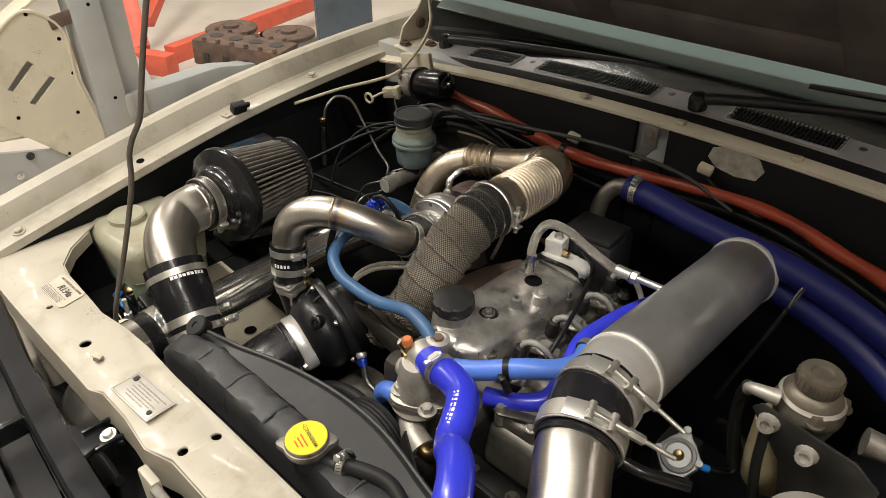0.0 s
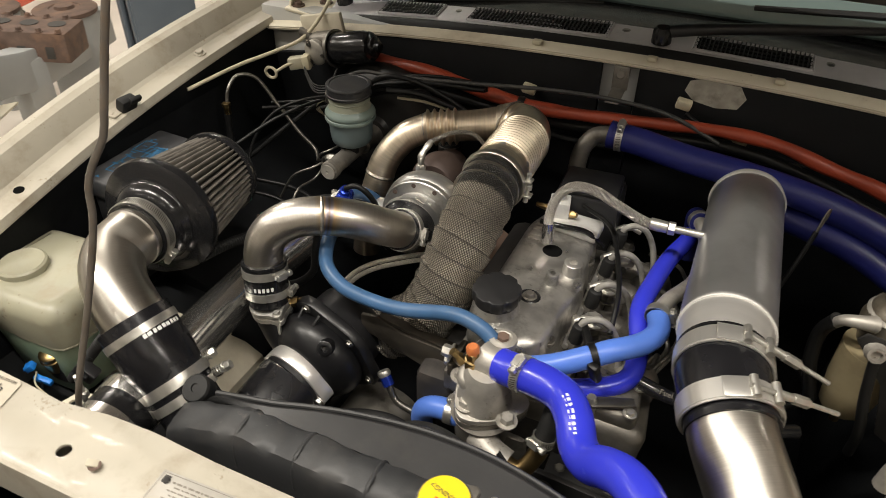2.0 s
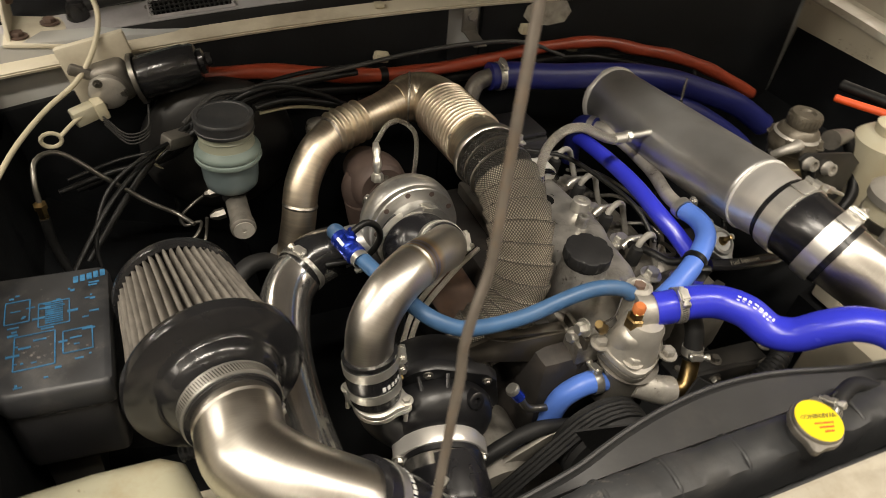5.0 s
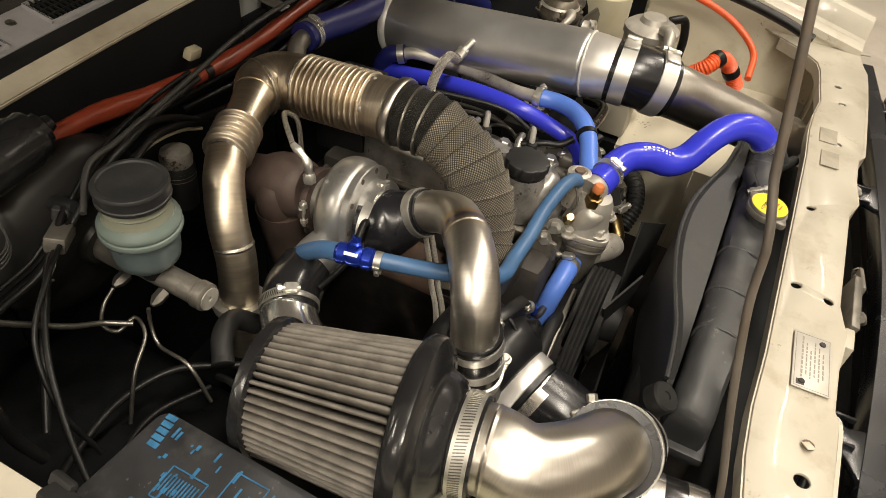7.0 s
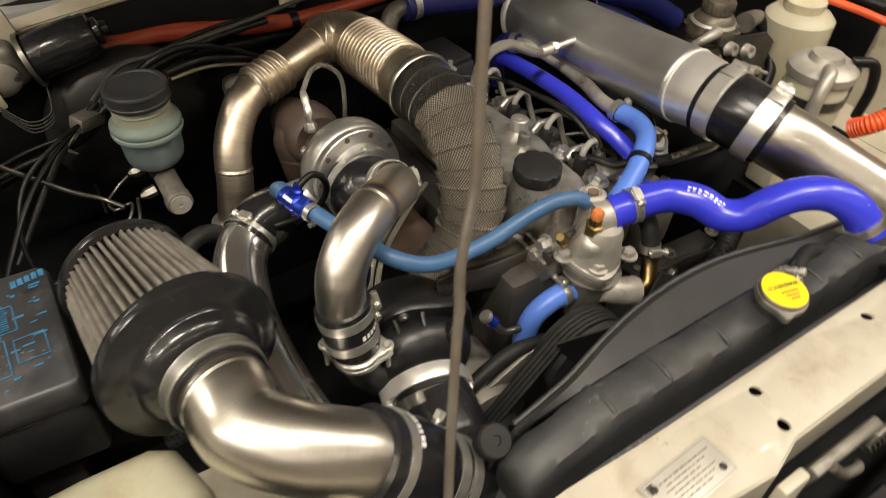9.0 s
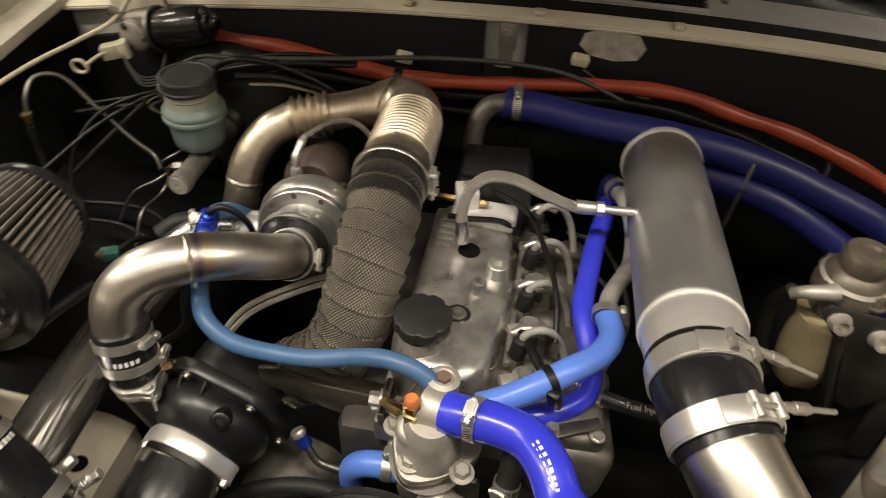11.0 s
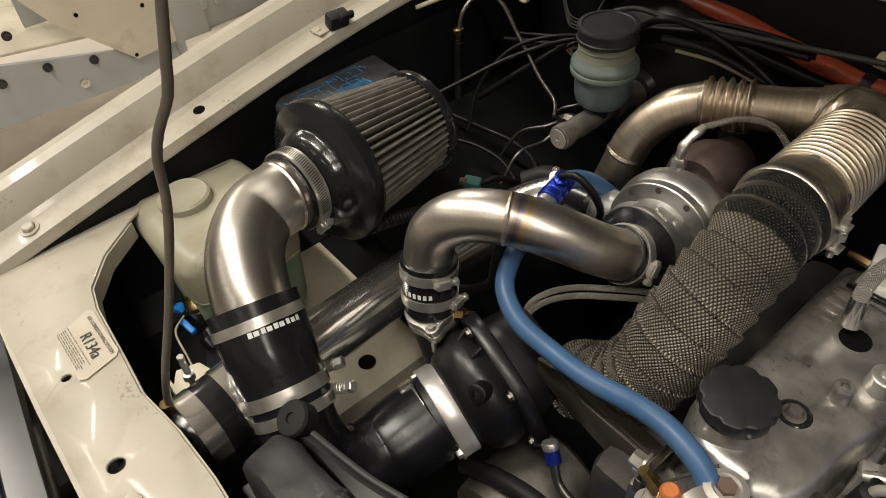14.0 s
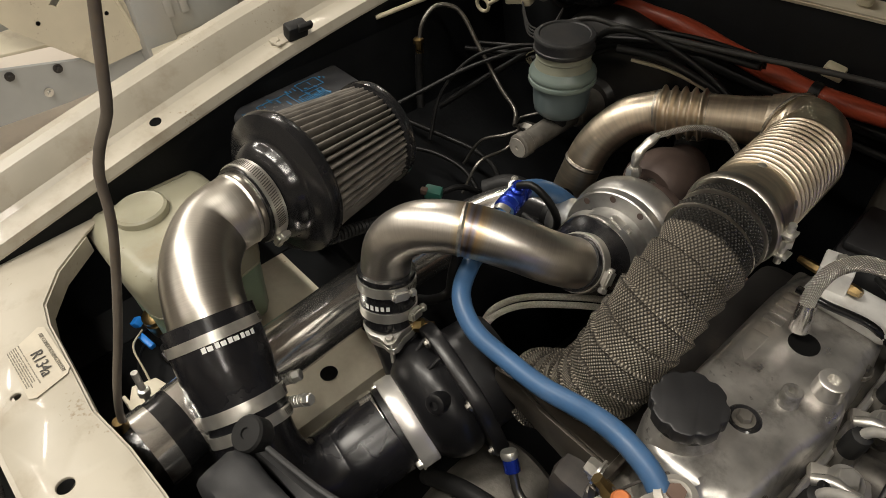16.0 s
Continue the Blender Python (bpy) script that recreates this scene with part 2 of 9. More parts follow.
SHROUD = material("scuffed_grey_shroud_plastic", (0.029, 0.029, 0.030), 0.5, var=0.2, scale=14, stain=(0.06, 0.057, 0.052), stain_scale=16, stain_amount=0.5, bump=0.12, bump_scale=180)
LINING = material("brown_black_bonnet_lining", (0.15, 0.13, 0.115), 0.85, spec=0.2, var=0.25, scale=12, bump=0.3, bump_scale=120)


def woven(name, color, tint, pitch, relief=0.9, rough=0.55, metal=0.3, crease_shade=False):
    """A woven band: two crossing waves in the tube's own length and girth (UV in metres)."""
    m = bpy.data.materials.new(name)
    m.use_nodes = True
    n, l = m.node_tree.nodes, m.node_tree.links
    b = n["Principled BSDF"]
    tc, sep = n.new("ShaderNodeTexCoord"), n.new("ShaderNodeSeparateXYZ")
    l.new(tc.outputs["UV"], sep.inputs[0])

    def op(kind, a, c):
        q = n.new("ShaderNodeMath")
        q.operation = kind
        for i, v in enumerate((a, c)):
            if v is None:
                continue
            if isinstance(v, float):
                q.inputs[i].default_value = v
            else:
                l.new(v, q.inputs[i])
        return q.outputs[0]
    k = 2 * math.pi / pitch
    s1 = op("SINE", op("MULTIPLY", op("ADD", sep.outputs[0], sep.outputs[1]), k), None)
    s2 = op("SINE", op("MULTIPLY", op("SUBTRACT", sep.outputs[0], sep.outputs[1]), k), None)
    h = op("ABSOLUTE", op("MULTIPLY", s1, s2), None)
    nz = n.new("ShaderNodeTexNoise")
    nz.inputs["Scale"].default_value = 28
    nz.inputs["Detail"].default_value = 5
    geo = n.new("ShaderNodeNewGeometry")
    l.new(geo.outputs["Position"], nz.inputs["Vector"])
    mix = n.new("ShaderNodeMixRGB")
    amount = op("MULTIPLY", h, op("ADD", nz.outputs["Fac"], 0.45))
    if crease_shade:
        # Shade between overlapping turns goes into the colour as a dark edge.
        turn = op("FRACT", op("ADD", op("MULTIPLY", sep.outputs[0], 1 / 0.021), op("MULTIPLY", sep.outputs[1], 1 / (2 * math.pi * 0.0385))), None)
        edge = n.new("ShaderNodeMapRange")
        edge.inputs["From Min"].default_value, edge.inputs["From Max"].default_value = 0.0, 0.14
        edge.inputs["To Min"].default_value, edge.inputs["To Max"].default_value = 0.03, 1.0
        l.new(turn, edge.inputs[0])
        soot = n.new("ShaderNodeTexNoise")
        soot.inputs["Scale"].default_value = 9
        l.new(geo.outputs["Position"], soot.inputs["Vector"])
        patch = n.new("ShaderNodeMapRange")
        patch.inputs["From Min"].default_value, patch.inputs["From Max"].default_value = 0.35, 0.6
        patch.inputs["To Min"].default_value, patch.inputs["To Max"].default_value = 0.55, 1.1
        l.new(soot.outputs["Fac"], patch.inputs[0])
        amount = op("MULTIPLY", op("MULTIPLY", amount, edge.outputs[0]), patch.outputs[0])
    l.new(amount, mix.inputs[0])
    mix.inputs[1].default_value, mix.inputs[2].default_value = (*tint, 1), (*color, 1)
    l.new(mix.outputs[0], b.inputs["Base Color"])
    bp = n.new("ShaderNodeBump")
    bp.inputs["Strength"].default_value, bp.inputs["Distance"].default_value = relief, pitch * 0.3
    l.new(h, bp.inputs["Height"])
    l.new(bp.outputs[0], b.inputs["Normal"])
    b.inputs["Roughness"].default_value, b.inputs["Metallic"].default_value = rough, metal
    return m


WRAP = woven("basalt_exhaust_wrap", (0.58, 0.52, 0.42), (0.034, 0.029, 0.024), 0.0072, relief=1.0, rough=0.5, crease_shade=True)
WRAP_CHARRED = woven("charred_exhaust_wrap", (0.05, 0.046, 0.040), (0.008, 0.0075, 0.007), 0.0072, relief=1.0, rough=0.42, crease_shade=True)
FINE_BRAID = woven("fine_braided_stainless_line", (0.92, 0.88, 0.78), (0.42, 0.39, 0.34), 0.0026, rough=0.28, metal=0.7)
BRAID = woven("braided_stainless_hose", (0.74, 0.71, 0.65), (0.26, 0.24, 0.21), 0.0042, rough=0.32, metal=0.75)


def tinted_pipe(name, places, reach=0.022):
    """Brushed steel with straw and brown heat colours beside its welds (places: metres along the tube)."""
    m = material(name, (0.68, 0.645, 0.59), 0.34, metal=1.0, var=0.07, scale=14, rough_var=0.05, stretch=(70, 2, 1), uv=True)
    n, l = m.node_tree.nodes, m.node_tree.links
    b = n["Principled BSDF"]
    tc, sep = n.new("ShaderNodeTexCoord"), n.new("ShaderNodeSeparateXYZ")
    l.new(tc.outputs["UV"], sep.inputs[0])
    col = b.inputs["Base Color"].links[0].from_socket
    for p in places:
        d = n.new("ShaderNodeMath")
        d.operation = "SUBTRACT"
        l.new(sep.outputs[0], d.inputs[0])
        d.inputs[1].default_value = p
        a = n.new("ShaderNodeMath")
        a.operation = "ABSOLUTE"
        l.new(d.outputs[0], a.inputs[0])
        ramp = n.new("ShaderNodeValToRGB")
        q = n.new("ShaderNodeMath")
        q.operation = "DIVIDE"
        l.new(a.outputs[0], q.inputs[0])
        q.inputs[1].default_value = reach
        l.new(q.outputs[0], ramp.inputs[0])
        e = ramp.color_ramp.elements
        e[0].position, e[0].color = 0.0, (0.30, 0.20, 0.13, 1)
        e[1].position, e[1].color = 1.0, (1, 1, 1, 1)
        for at, c in ((0.18, (0.42, 0.42, 0.62, 1)), (0.36, (0.95, 0.68, 0.36, 1)), (0.62, (1.0, 0.86, 0.62, 1))):
            x = e.new(at)
            x.color = c
        mix = n.new("ShaderNodeMixRGB")
        mix.blend_type = "MULTIPLY"
        mix.inputs[0].default_value = 0.85
        l.new(col, mix.inputs[1])
        l.new(ramp.outputs[0], mix.inputs[2])
        col = mix.outputs[0]
    l.new(col, b.inputs["Base Color"])
    return m


CHARGE_STEEL = tinted_pipe("charge_pipe_steel", (0.145,), 0.016)
CLAMP_BAND = material("satin_clamp_band", (0.70, 0.685, 0.65), 0.33, metal=0.78, var=0.08, scale=30, rough_var=0.08, stretch=(6, 1, 1), uv=True)
FILTER_CAST = material("fuel_stained_casting", (0.13, 0.114, 0.088), 0.42, metal=0.45, var=0.3, scale=30, stain=(0.055, 0.043, 0.030), stain_scale=26, stain_amount=0.8, bump=0.3, bump_scale=180)
SPIGOT = material("bright_turned_aluminium", (0.76, 0.74, 0.71), 0.32, metal=0.68, var=0.04, scale=14, rough_var=0.05, stretch=(8, 1, 1), uv=True)

# ---- mesh helpers ----
def thing(name, at, label, category, group="", kind=""):
    ob = new(name)
    ob.empty_display_size = 0.02
    ob.location = at
    return tagged(ob, label, category, group, kind)


def origin_of(ob):
    v = Vector(ob.location)
    while ob.parent:
        ob = ob.parent
        v = v + Vector(ob.location)
    return v


def part(name, bm, material, parent=None, label="", smooth=True, angle=40):
    """Links a bmesh made in world metres as one mesh object under a thing or a part."""
    if parent is not None:
        bmesh.ops.translate(bm, verts=bm.verts, vec=-origin_of(parent))
    bmesh.ops.recalc_face_normals(bm, faces=bm.faces)
    me = bpy.data.meshes.new(name)
    if smooth:
        for f in bm.faces:
            f.smooth = True
        for e in bm.edges:
            if len(e.link_faces) == 2 and e.calc_face_angle(0) > radians(angle):
                e.smooth = False
    bm.to_mesh(me)
    bm.free()
    me.materials.append(material)
    ob = new(name, me)
    if parent is not None:
        ob.parent = parent
    if label:
        ob["label"] = label
    return ob


def solo(name, bm, material, label, category, group="", kind="", **k):
    return tagged(part(name, bm, material, None, **k), label, category, group, kind)


def smooth_path(pts, step=0.006):
    """Points along a rounded line through pts (centripetal spline)."""
    p = [Vector(q) for q in pts]
    if len(p) == 2:
        n = max(1, int((p[1] - p[0]).length / max(step, 0.01)))
        return [p[0].lerp(p[1], i / n) for i in range(n + 1)]
    p = [p[0] * 2 - p[1]] + p + [p[-1] * 2 - p[-2]]
    out = []
    for i in range(1, len(p) - 2):
        a, b, c, d = p[i - 1], p[i], p[i + 1], p[i + 2]
        t0 = 0.0
        t1 = t0 + max(1e-6, (b - a).length) ** 0.5
        t2 = t1 + max(1e-6, (c - b).length) ** 0.5
        t3 = t2 + max(1e-6, (d - c).length) ** 0.5
        n = max(2, int((c - b).length / step))
        for j in range(n):
            t = t1 + (t2 - t1) * j / n
            a1 = a * ((t1 - t) / (t1 - t0)) + b * ((t - t0) / (t1 - t0))
            a2 = b * ((t2 - t) / (t2 - t1)) + c * ((t - t1) / (t2 - t1))
            a3 = c * ((t3 - t) / (t3 - t2)) + d * ((t - t2) / (t3 - t2))
            b1 = a1 * ((t2 - t) / (t2 - t0)) + a2 * ((t - t0) / (t2 - t0))
            b2 = a2 * ((t3 - t) / (t3 - t1)) + a3 * ((t - t1) / (t3 - t1))
            out.append(b1 * ((t2 - t) / (t2 - t1)) + b2 * ((t - t1) / (t2 - t1)))
    out.append(p[-2])
    return out


def frames_along(path):
    tans = []
    for i in range(len(path)):
        tans.append((path[min(i + 1, len(path) - 1)] - path[max(i - 1, 0)]).normalized())
    u = tans[0].orthogonal().normalized()
    res = []
    for i, t in enumerate(tans):
        u = (u - t * u.dot(t)).normalized()
        res.append((path[i], t, u, t.cross(u)))
    return res


def tube(pts, r, seg=24, step=0.006, rib=None, bm=None, open_ends=False, straight=False):
    """A round tube along pts. r: a radius, a list spread along it, or a function of (0..1, metres)."""
    bm = bm or bmesh.new()
    path = [Vector(q) for q in pts] if straight else smooth_path(pts, step)
    uvl = bm.loops.layers.uv.verify()
    L = [0.0]
    for a, b in zip(path[:-1], path[1:]):
        L.append(L[-1] + (b - a).length)
    rings, radii = [], []
    for i, (p, t, u, v) in enumerate(frames_along(path)):
        f = L[i] / L[-1]
        if callable(r):
            rr = r(f, L[i])
        elif isinstance(r, (list, tuple)):
            q = f * (len(r) - 1)
            k = min(int(q), len(r) - 2)
            rr = r[k] + (r[k + 1] - r[k]) * (q - k)
        else:
            rr = r
        radii.append(rr)
        rings.append([bm.verts.new(p + (u * math.cos(2 * math.pi * j / seg) + v * math.sin(2 * math.pi * j / seg)) * (rr + (rib(f, L[i], j / seg) if rib else 0.0))) for j in range(seg)])
    for i in range(len(rings) - 1):
        for j in range(seg):
            f = bm.faces.new((rings[i][j], rings[i][(j + 1) % seg], rings[i + 1][(j + 1) % seg], rings[i + 1][j]))
            g = 2 * math.pi * radii[i]
            for lp, (s, w) in zip(f.loops, ((L[i], j), (L[i], j + 1), (L[i + 1], j + 1), (L[i + 1], j))):
                lp[uvl].uv = (s, w / seg * g)
    if not open_ends:
        for ring in (rings[0][::-1], rings[-1]):
            bm.faces.new(ring)
    return bm


def basis(axis):
    w = Vector(axis).normalized()
    u = w.orthogonal().normalized()
    return u, w.cross(u), w


def turned(profile, at, axis=(0, 0, 1), seg=32, bm=None, up=None):
    """A turned solid: profile of (radius, height along the axis)."""
    bm = bm or bmesh.new()
    u, v, w = basis(axis)
    if up is not None:
        u = (Vector(up) - w * Vector(up).dot(w)).normalized()
        v = w.cross(u)
    at = Vector(at)
    uvl = bm.loops.layers.uv.verify()
    rings = []
    for r, h in profile:
        if r < 1e-6:
            rings.append([bm.verts.new(at + w * h)])
        else:
            rings.append([bm.verts.new(at + w * h + (u * math.cos(2 * math.pi * j / seg) + v * math.sin(2 * math.pi * j / seg)) * r) for j in range(seg)])
    for i in range(len(rings) - 1):
        a, b = rings[i], rings[i + 1]
        for j in range(seg):
            k = (j + 1) % seg
            if len(a) == 1 and len(b) == 1:
                continue
            vs = (a[0], b[k], b[j]) if len(a) == 1 else (a[j], a[k], b[0]) if len(b) == 1 else (a[j], a[k], b[k], b[j])
            f = bm.faces.new(vs)
            for lp in f.loops:
                lp[uvl].uv = (profile[i][1], j / seg * 6.28 * max(profile[i][0], profile[i + 1][0]))
    for ring, flip in ((rings[0], True), (rings[-1], False)):
        if len(ring) > 2:
            bm.faces.new(ring[::-1] if flip else ring)
    return bm


def rod(a, b, r, seg=16, bm=None):
    a, b = Vector(a), Vector(b)
    return turned([(r, 0), (r, (b - a).length)], a, b - a, seg, bm)


def block(at, size, turn=(0, 0, 0), bevel=0.003, bm=None, segs=2):
    """A bevelled block, size in metres, turned by degrees."""
    b2 = bmesh.new()
    bmesh.ops.create_cube(b2, size=1.0, matrix=Matrix.Diagonal((*size, 1)))
    if bevel:
        bmesh.ops.bevel(b2, geom=list(b2.edges), offset=min(bevel, min(size) * 0.45), segments=segs, affect="EDGES", profile=0.5)
    b2.transform(pose(*at, *turn))
    return merge(bm, b2)


def merge(bm, b2):
    if bm is None:
        return b2
    off = {}
    for v in b2.verts:
        off[v] = bm.verts.new(v.co)
    for f in b2.faces:
        bm.faces.new([off[v] for v in f.verts])
    b2.free()
    return bm


def slab(outline, z0, z1, bevel=0.0, holes=(), shape=None, bm=None, m=None):
    """An upright prism over an outline of (x, y), with holes ((x, y, r), ...) that go through it."""
    b2 = bmesh.new()
    loops = [outline] + [[(hx + hr * math.cos(a * math.pi / 8), hy + hr * math.sin(a * math.pi / 8)) for a in range(16)] for hx, hy, hr in holes]
    edges = []
    for lp in loops:
        vs = [b2.verts.new((x, y, z0)) for x, y in lp]
        edges += [b2.edges.new((vs[i], vs[(i + 1) % len(vs)])) for i in range(len(vs))]
    if holes:
        bmesh.ops.triangle_fill(b2, use_beauty=True, edges=edges, normal=(0, 0, 1))
    else:
        b2.faces.new(list(b2.verts))
    ret = bmesh.ops.extrude_face_region(b2, geom=list(b2.faces))
    bmesh.ops.translate(b2, verts=[v for v in ret["geom"] if isinstance(v, bmesh.types.BMVert)], vec=(0, 0, z1 - z0))
    if bevel:
        es = [e for e in b2.edges if len(e.link_faces) == 2 and e.calc_face_angle(0) > 0.6]
        bmesh.ops.bevel(b2, geom=es, offset=bevel, segments=2, affect="EDGES", profile=0.5)
    if shape:
        for v in b2.verts:
            v.co = Vector(shape(v.co))
    if m is not None:
        b2.transform(m)
    return merge(bm, b2)


def extrude_profile(profile, path, closed=True, bm=None):
    """Sweeps a profile of (across, up) along a path; up stays upright."""
    bm = bm or bmesh.new()
    path = [Vector(p) for p in path]
    rings = []
    for i, p in enumerate(path):
        t = (path[min(i + 1, len(path) - 1)] - path[max(i - 1, 0)])
        side = Vector((t.y, -t.x, 0)).normalized()
        rings.append([bm.verts.new(p + side * a + Vector((0, 0, b))) for a, b in profile])
    n = len(profile)
    for a, b in zip(rings[:-1], rings[1:]):
        for j in range(n if closed else n - 1):
            k = (j + 1) % n
            bm.faces.new((a[j], a[k], b[k], b[j]))
    if closed:
        bm.faces.new(rings[0][::-1])
        bm.faces.new(rings[-1])
    return bm


def sheet_profile(line, t):
    """A thin closed profile round an open line of (across, up)."""
    return list(line) + [(a, b - t) for a, b in reversed(line)]


def bolt(at, axis, r=0.006, h=0.006, washer=True, bm=None, seg=6):
    bm = turned([(r * 1.15, 0), (r * 1.15, h * 0.8), (r * 0.95, h)], at, axis, seg, bm)
    if washer:
        turned([(r * 1.7, -0.001), (r * 1.7, 0.0012), (r * 1.1, 0.0013)], at, axis, 20, bm)
    return bm


def hose_clamp(at, axis, r, turn=0.0, width=0.011, group="hose clamps", slots=0.3):
    """A worm-drive band clamp round a hose: band, screw housing, screw."""
    at = Vector(at)
    u, v, w = basis(axis)
    if isinstance(turn, tuple):
        d = Vector(turn)
        d = (d - w * d.dot(w)).normalized()
    else:
        d = u * math.cos(radians(turn)) + v * math.sin(radians(turn))
    e = w.cross(d)
    th = thing("hose_clamp", at, "shiny stainless worm-drive clamp tightened round a hose", "hose clamp", group)
    h = width / 2
    part("band", turned([(r, -h), (r + 0.0012, -h), (r + 0.0012, h), (r, h), (r, -h)], at, w, 40), ZINC, th)
    rot = Matrix((e, w, d)).transposed().to_4x4()
    c = at + d * (r + 0.005)
    b = bmesh.new()
    bmesh.ops.create_cube(b, size=1.0, matrix=Matrix.Diagonal((0.017, width + 0.001, 0.008, 1)))
    bmesh.ops.bevel(b, geom=list(b.edges), offset=0.002, segments=2, affect="EDGES")
    b.transform(Matrix.Translation(c) @ rot)
    part("screw_housing", b, ZINC, th)
    b = rod(c - e * 0.010, c + e * 0.012, 0.0032, 12)
    turned([(0.0048, 0), (0.0048, 0.004), (0.0035, 0.0052)], c + e * 0.011, e, 6, b)
    part("screw", b, ZINC, th)
    b = bmesh.new()
    for i in range(int(r * 2 * math.pi * slots / 0.0026)):
        a = i * 0.0026 / r + 0.3
        q = d * math.cos(a) + e * math.sin(a)
        slot = Matrix.Translation(at + q * (r + 0.0013)) @ Matrix((w.cross(q), w, q)).transposed().to_4x4()
        bmesh.ops.create_cube(b, size=1.0, matrix=slot @ Matrix.Rotation(0.25, 4, "Z") @ Matrix.Diagonal((0.0010, width * 0.62, 0.0004, 1)))
    part("slotted_strip", b, PIPE_STEEL, th, "row of slots cut in the band")
    return th


def tbolt_clamp(at, axis, r, up=(0.45, -0.1, 0.88), width=0.02):
    """A heavy T-bolt clamp: band, trunnions and a long bolt with its nut."""
    at = Vector(at)
    u, v, w = basis(axis)
    d = Vector(up)
    d = (d - w * d.dot(w)).normalized()
    e = d.cross(w)
    th = thing("t_bolt_clamp", at, "polished stainless T-bolt clamp on the boost pipe joiner", "hose clamp", "T-bolt clamps")
    h = width / 2
    part("band", turned([(r, -h), (r + 0.0015, -h), (r + 0.0015, h), (r, h), (r, -h)], at, w, 48), CLAMP_BAND, th)
    part("bridge", turned([(r - 0.001, -h * 0.8), (r + 0.0024, -h * 0.8), (r + 0.0024, h * 0.8), (r - 0.001, h * 0.8)], at, w, 48), CLAMP_BAND, th)
    c = at + d * (r + 0.0045)
    for s in (-1, 1):
        b = rod(c + e * 0.013 * s - w * h * 0.9, c + e * 0.013 * s + w * h * 0.9, 0.0042, 12)
        part("trunnion", b, ZINC, th)
    part("bolt", rod(c - e * 0.018, c + e * 0.084, 0.0026, 10), ZINC, th)
    q = (d * math.cos(0.50) - e * math.sin(0.50))
    b = block((0, 0, 0), (0.030, width * 0.92, 0.0022), bevel=0.0008)
    b.transform(Matrix.Translation(at + q * (r + 0.0026)) @ Matrix((w.cross(q), -w, q)).transposed().to_4x4())
    part("saddle_plate", b, CLAMP_BAND, th)
    part("spacer", rod(c + e * 0.015, c + e * 0.030, 0.0044, 14), ZINC, th)
    part("nut", turned([(0.0055, 0), (0.0055, 0.018), (0.0046, 0.019)], c + e * 0.030, e, 6), ZINC, th)
    return th


def text_on(body, at, size, right, up, material, name="lettering", parent=None, depth=0.0002):
    """Flat lettering with the built-in font: centred at a point, reading along right."""
    cu = bpy.data.curves.new(name, "FONT")
    cu.body, cu.size, cu.align_x, cu.align_y, cu.extrude = body, size, "CENTER", "CENTER", depth
    ob = new(name, cu)
    r, p = Vector(right).normalized(), Vector(up).normalized()
    n = r.cross(p)
    ob.matrix_world = Matrix.Translation(Vector(at) - (origin_of(parent) if parent else Vector())) @ Matrix((r, p, n)).transposed().to_4x4()
    cu.materials.append(material)
    if parent:
        ob.parent = parent
    return ob


def wrap_patch(path_pts, r, s0, s1, a0, a1, bm=None, lift=0.0004, n=6, ref=None):
    """A thin patch that lies on a tube between lengths s0..s1 (metres) and angles a0..a1 (degrees round it from ref)."""
    bm = bm or bmesh.new()
    path = smooth_path(path_pts, 0.004)
    fr = frames_along(path)
    L = [0.0]
    for a, b in zip(path[:-1], path[1:]):
        L.append(L[-1] + (b - a).length)

    def place(s, ang):
        i = 0
        while i < len(L) - 2 and L[i + 1] < s:
            i += 1
        k = (s - L[i]) / (L[i + 1] - L[i])
        p = path[i].lerp(path[i + 1], k)
        t = fr[i][1]
        u = Vector(ref or (0, 0, 1))
        u = (u - t * u.dot(t)).normalized()
        v = t.cross(u)
        return p + (u * math.cos(radians(ang)) + v * math.sin(radians(ang))) * (r + lift)
    grid = [[bm.verts.new(place(s0 + (s1 - s0) * i / n, a0 + (a1 - a0) * j / n)) for j in range(n + 1)] for i in range(n + 1)]
    for i in range(n):
        for j in range(n):
            bm.faces.new((grid[i][j], grid[i + 1][j], grid[i + 1][j + 1], grid[i][j + 1]))
    return bm

# ---- the workshop ----
CX = -0.48          # the truck's centre line
solo("floor", block((-1.5, 0.5, -0.05), (16, 14, 0.1), bevel=0), CONCRETE, "smooth pale polished concrete workshop floor", "floor", kind="structure")
solo("ceiling", block((-1.5, 0.5, CEIL + 0.05), (16, 14, 0.1), bevel=0), CEILING, "pale sheet ceiling over the workshop", "ceiling", kind="structure")
for nm, at, sz in (("wall_north", (-1.5, 7.55, CEIL / 2), (16, 0.1, CEIL)), ("wall_south", (-1.5, -6.55, CEIL / 2), (16, 0.1, CEIL)),
                   ("wall_west", (-9.55, 0.5, CEIL / 2), (0.1, 14, CEIL)), ("wall_east", (6.55, 0.5, CEIL / 2), (0.1, 14, CEIL))):
    solo(nm, block(at, sz, bevel=0), WALL, "plain painted workshop wall", "wall", kind="structure")
for bx, by in BATTENS:
    th = thing("ceiling_light", (bx, by, CEIL), "white batten light fixed to the ceiling", "ceiling light", "ceiling battens")
    part("housing", block((bx, by, CEIL - 0.03), (1.3, 0.16, 0.06), bevel=0.01), CEILING, th)


# ---- the truck's front bodywork ----
def crown(x):
    return 1.106 - 0.085 * (x + 0.45) ** 2


def slam_z(x):
    k = max(0.0, (abs(x - CX) - 0.30) / 0.42)
    return 0.953 - 0.020 * min(1.0, k) ** 1.5


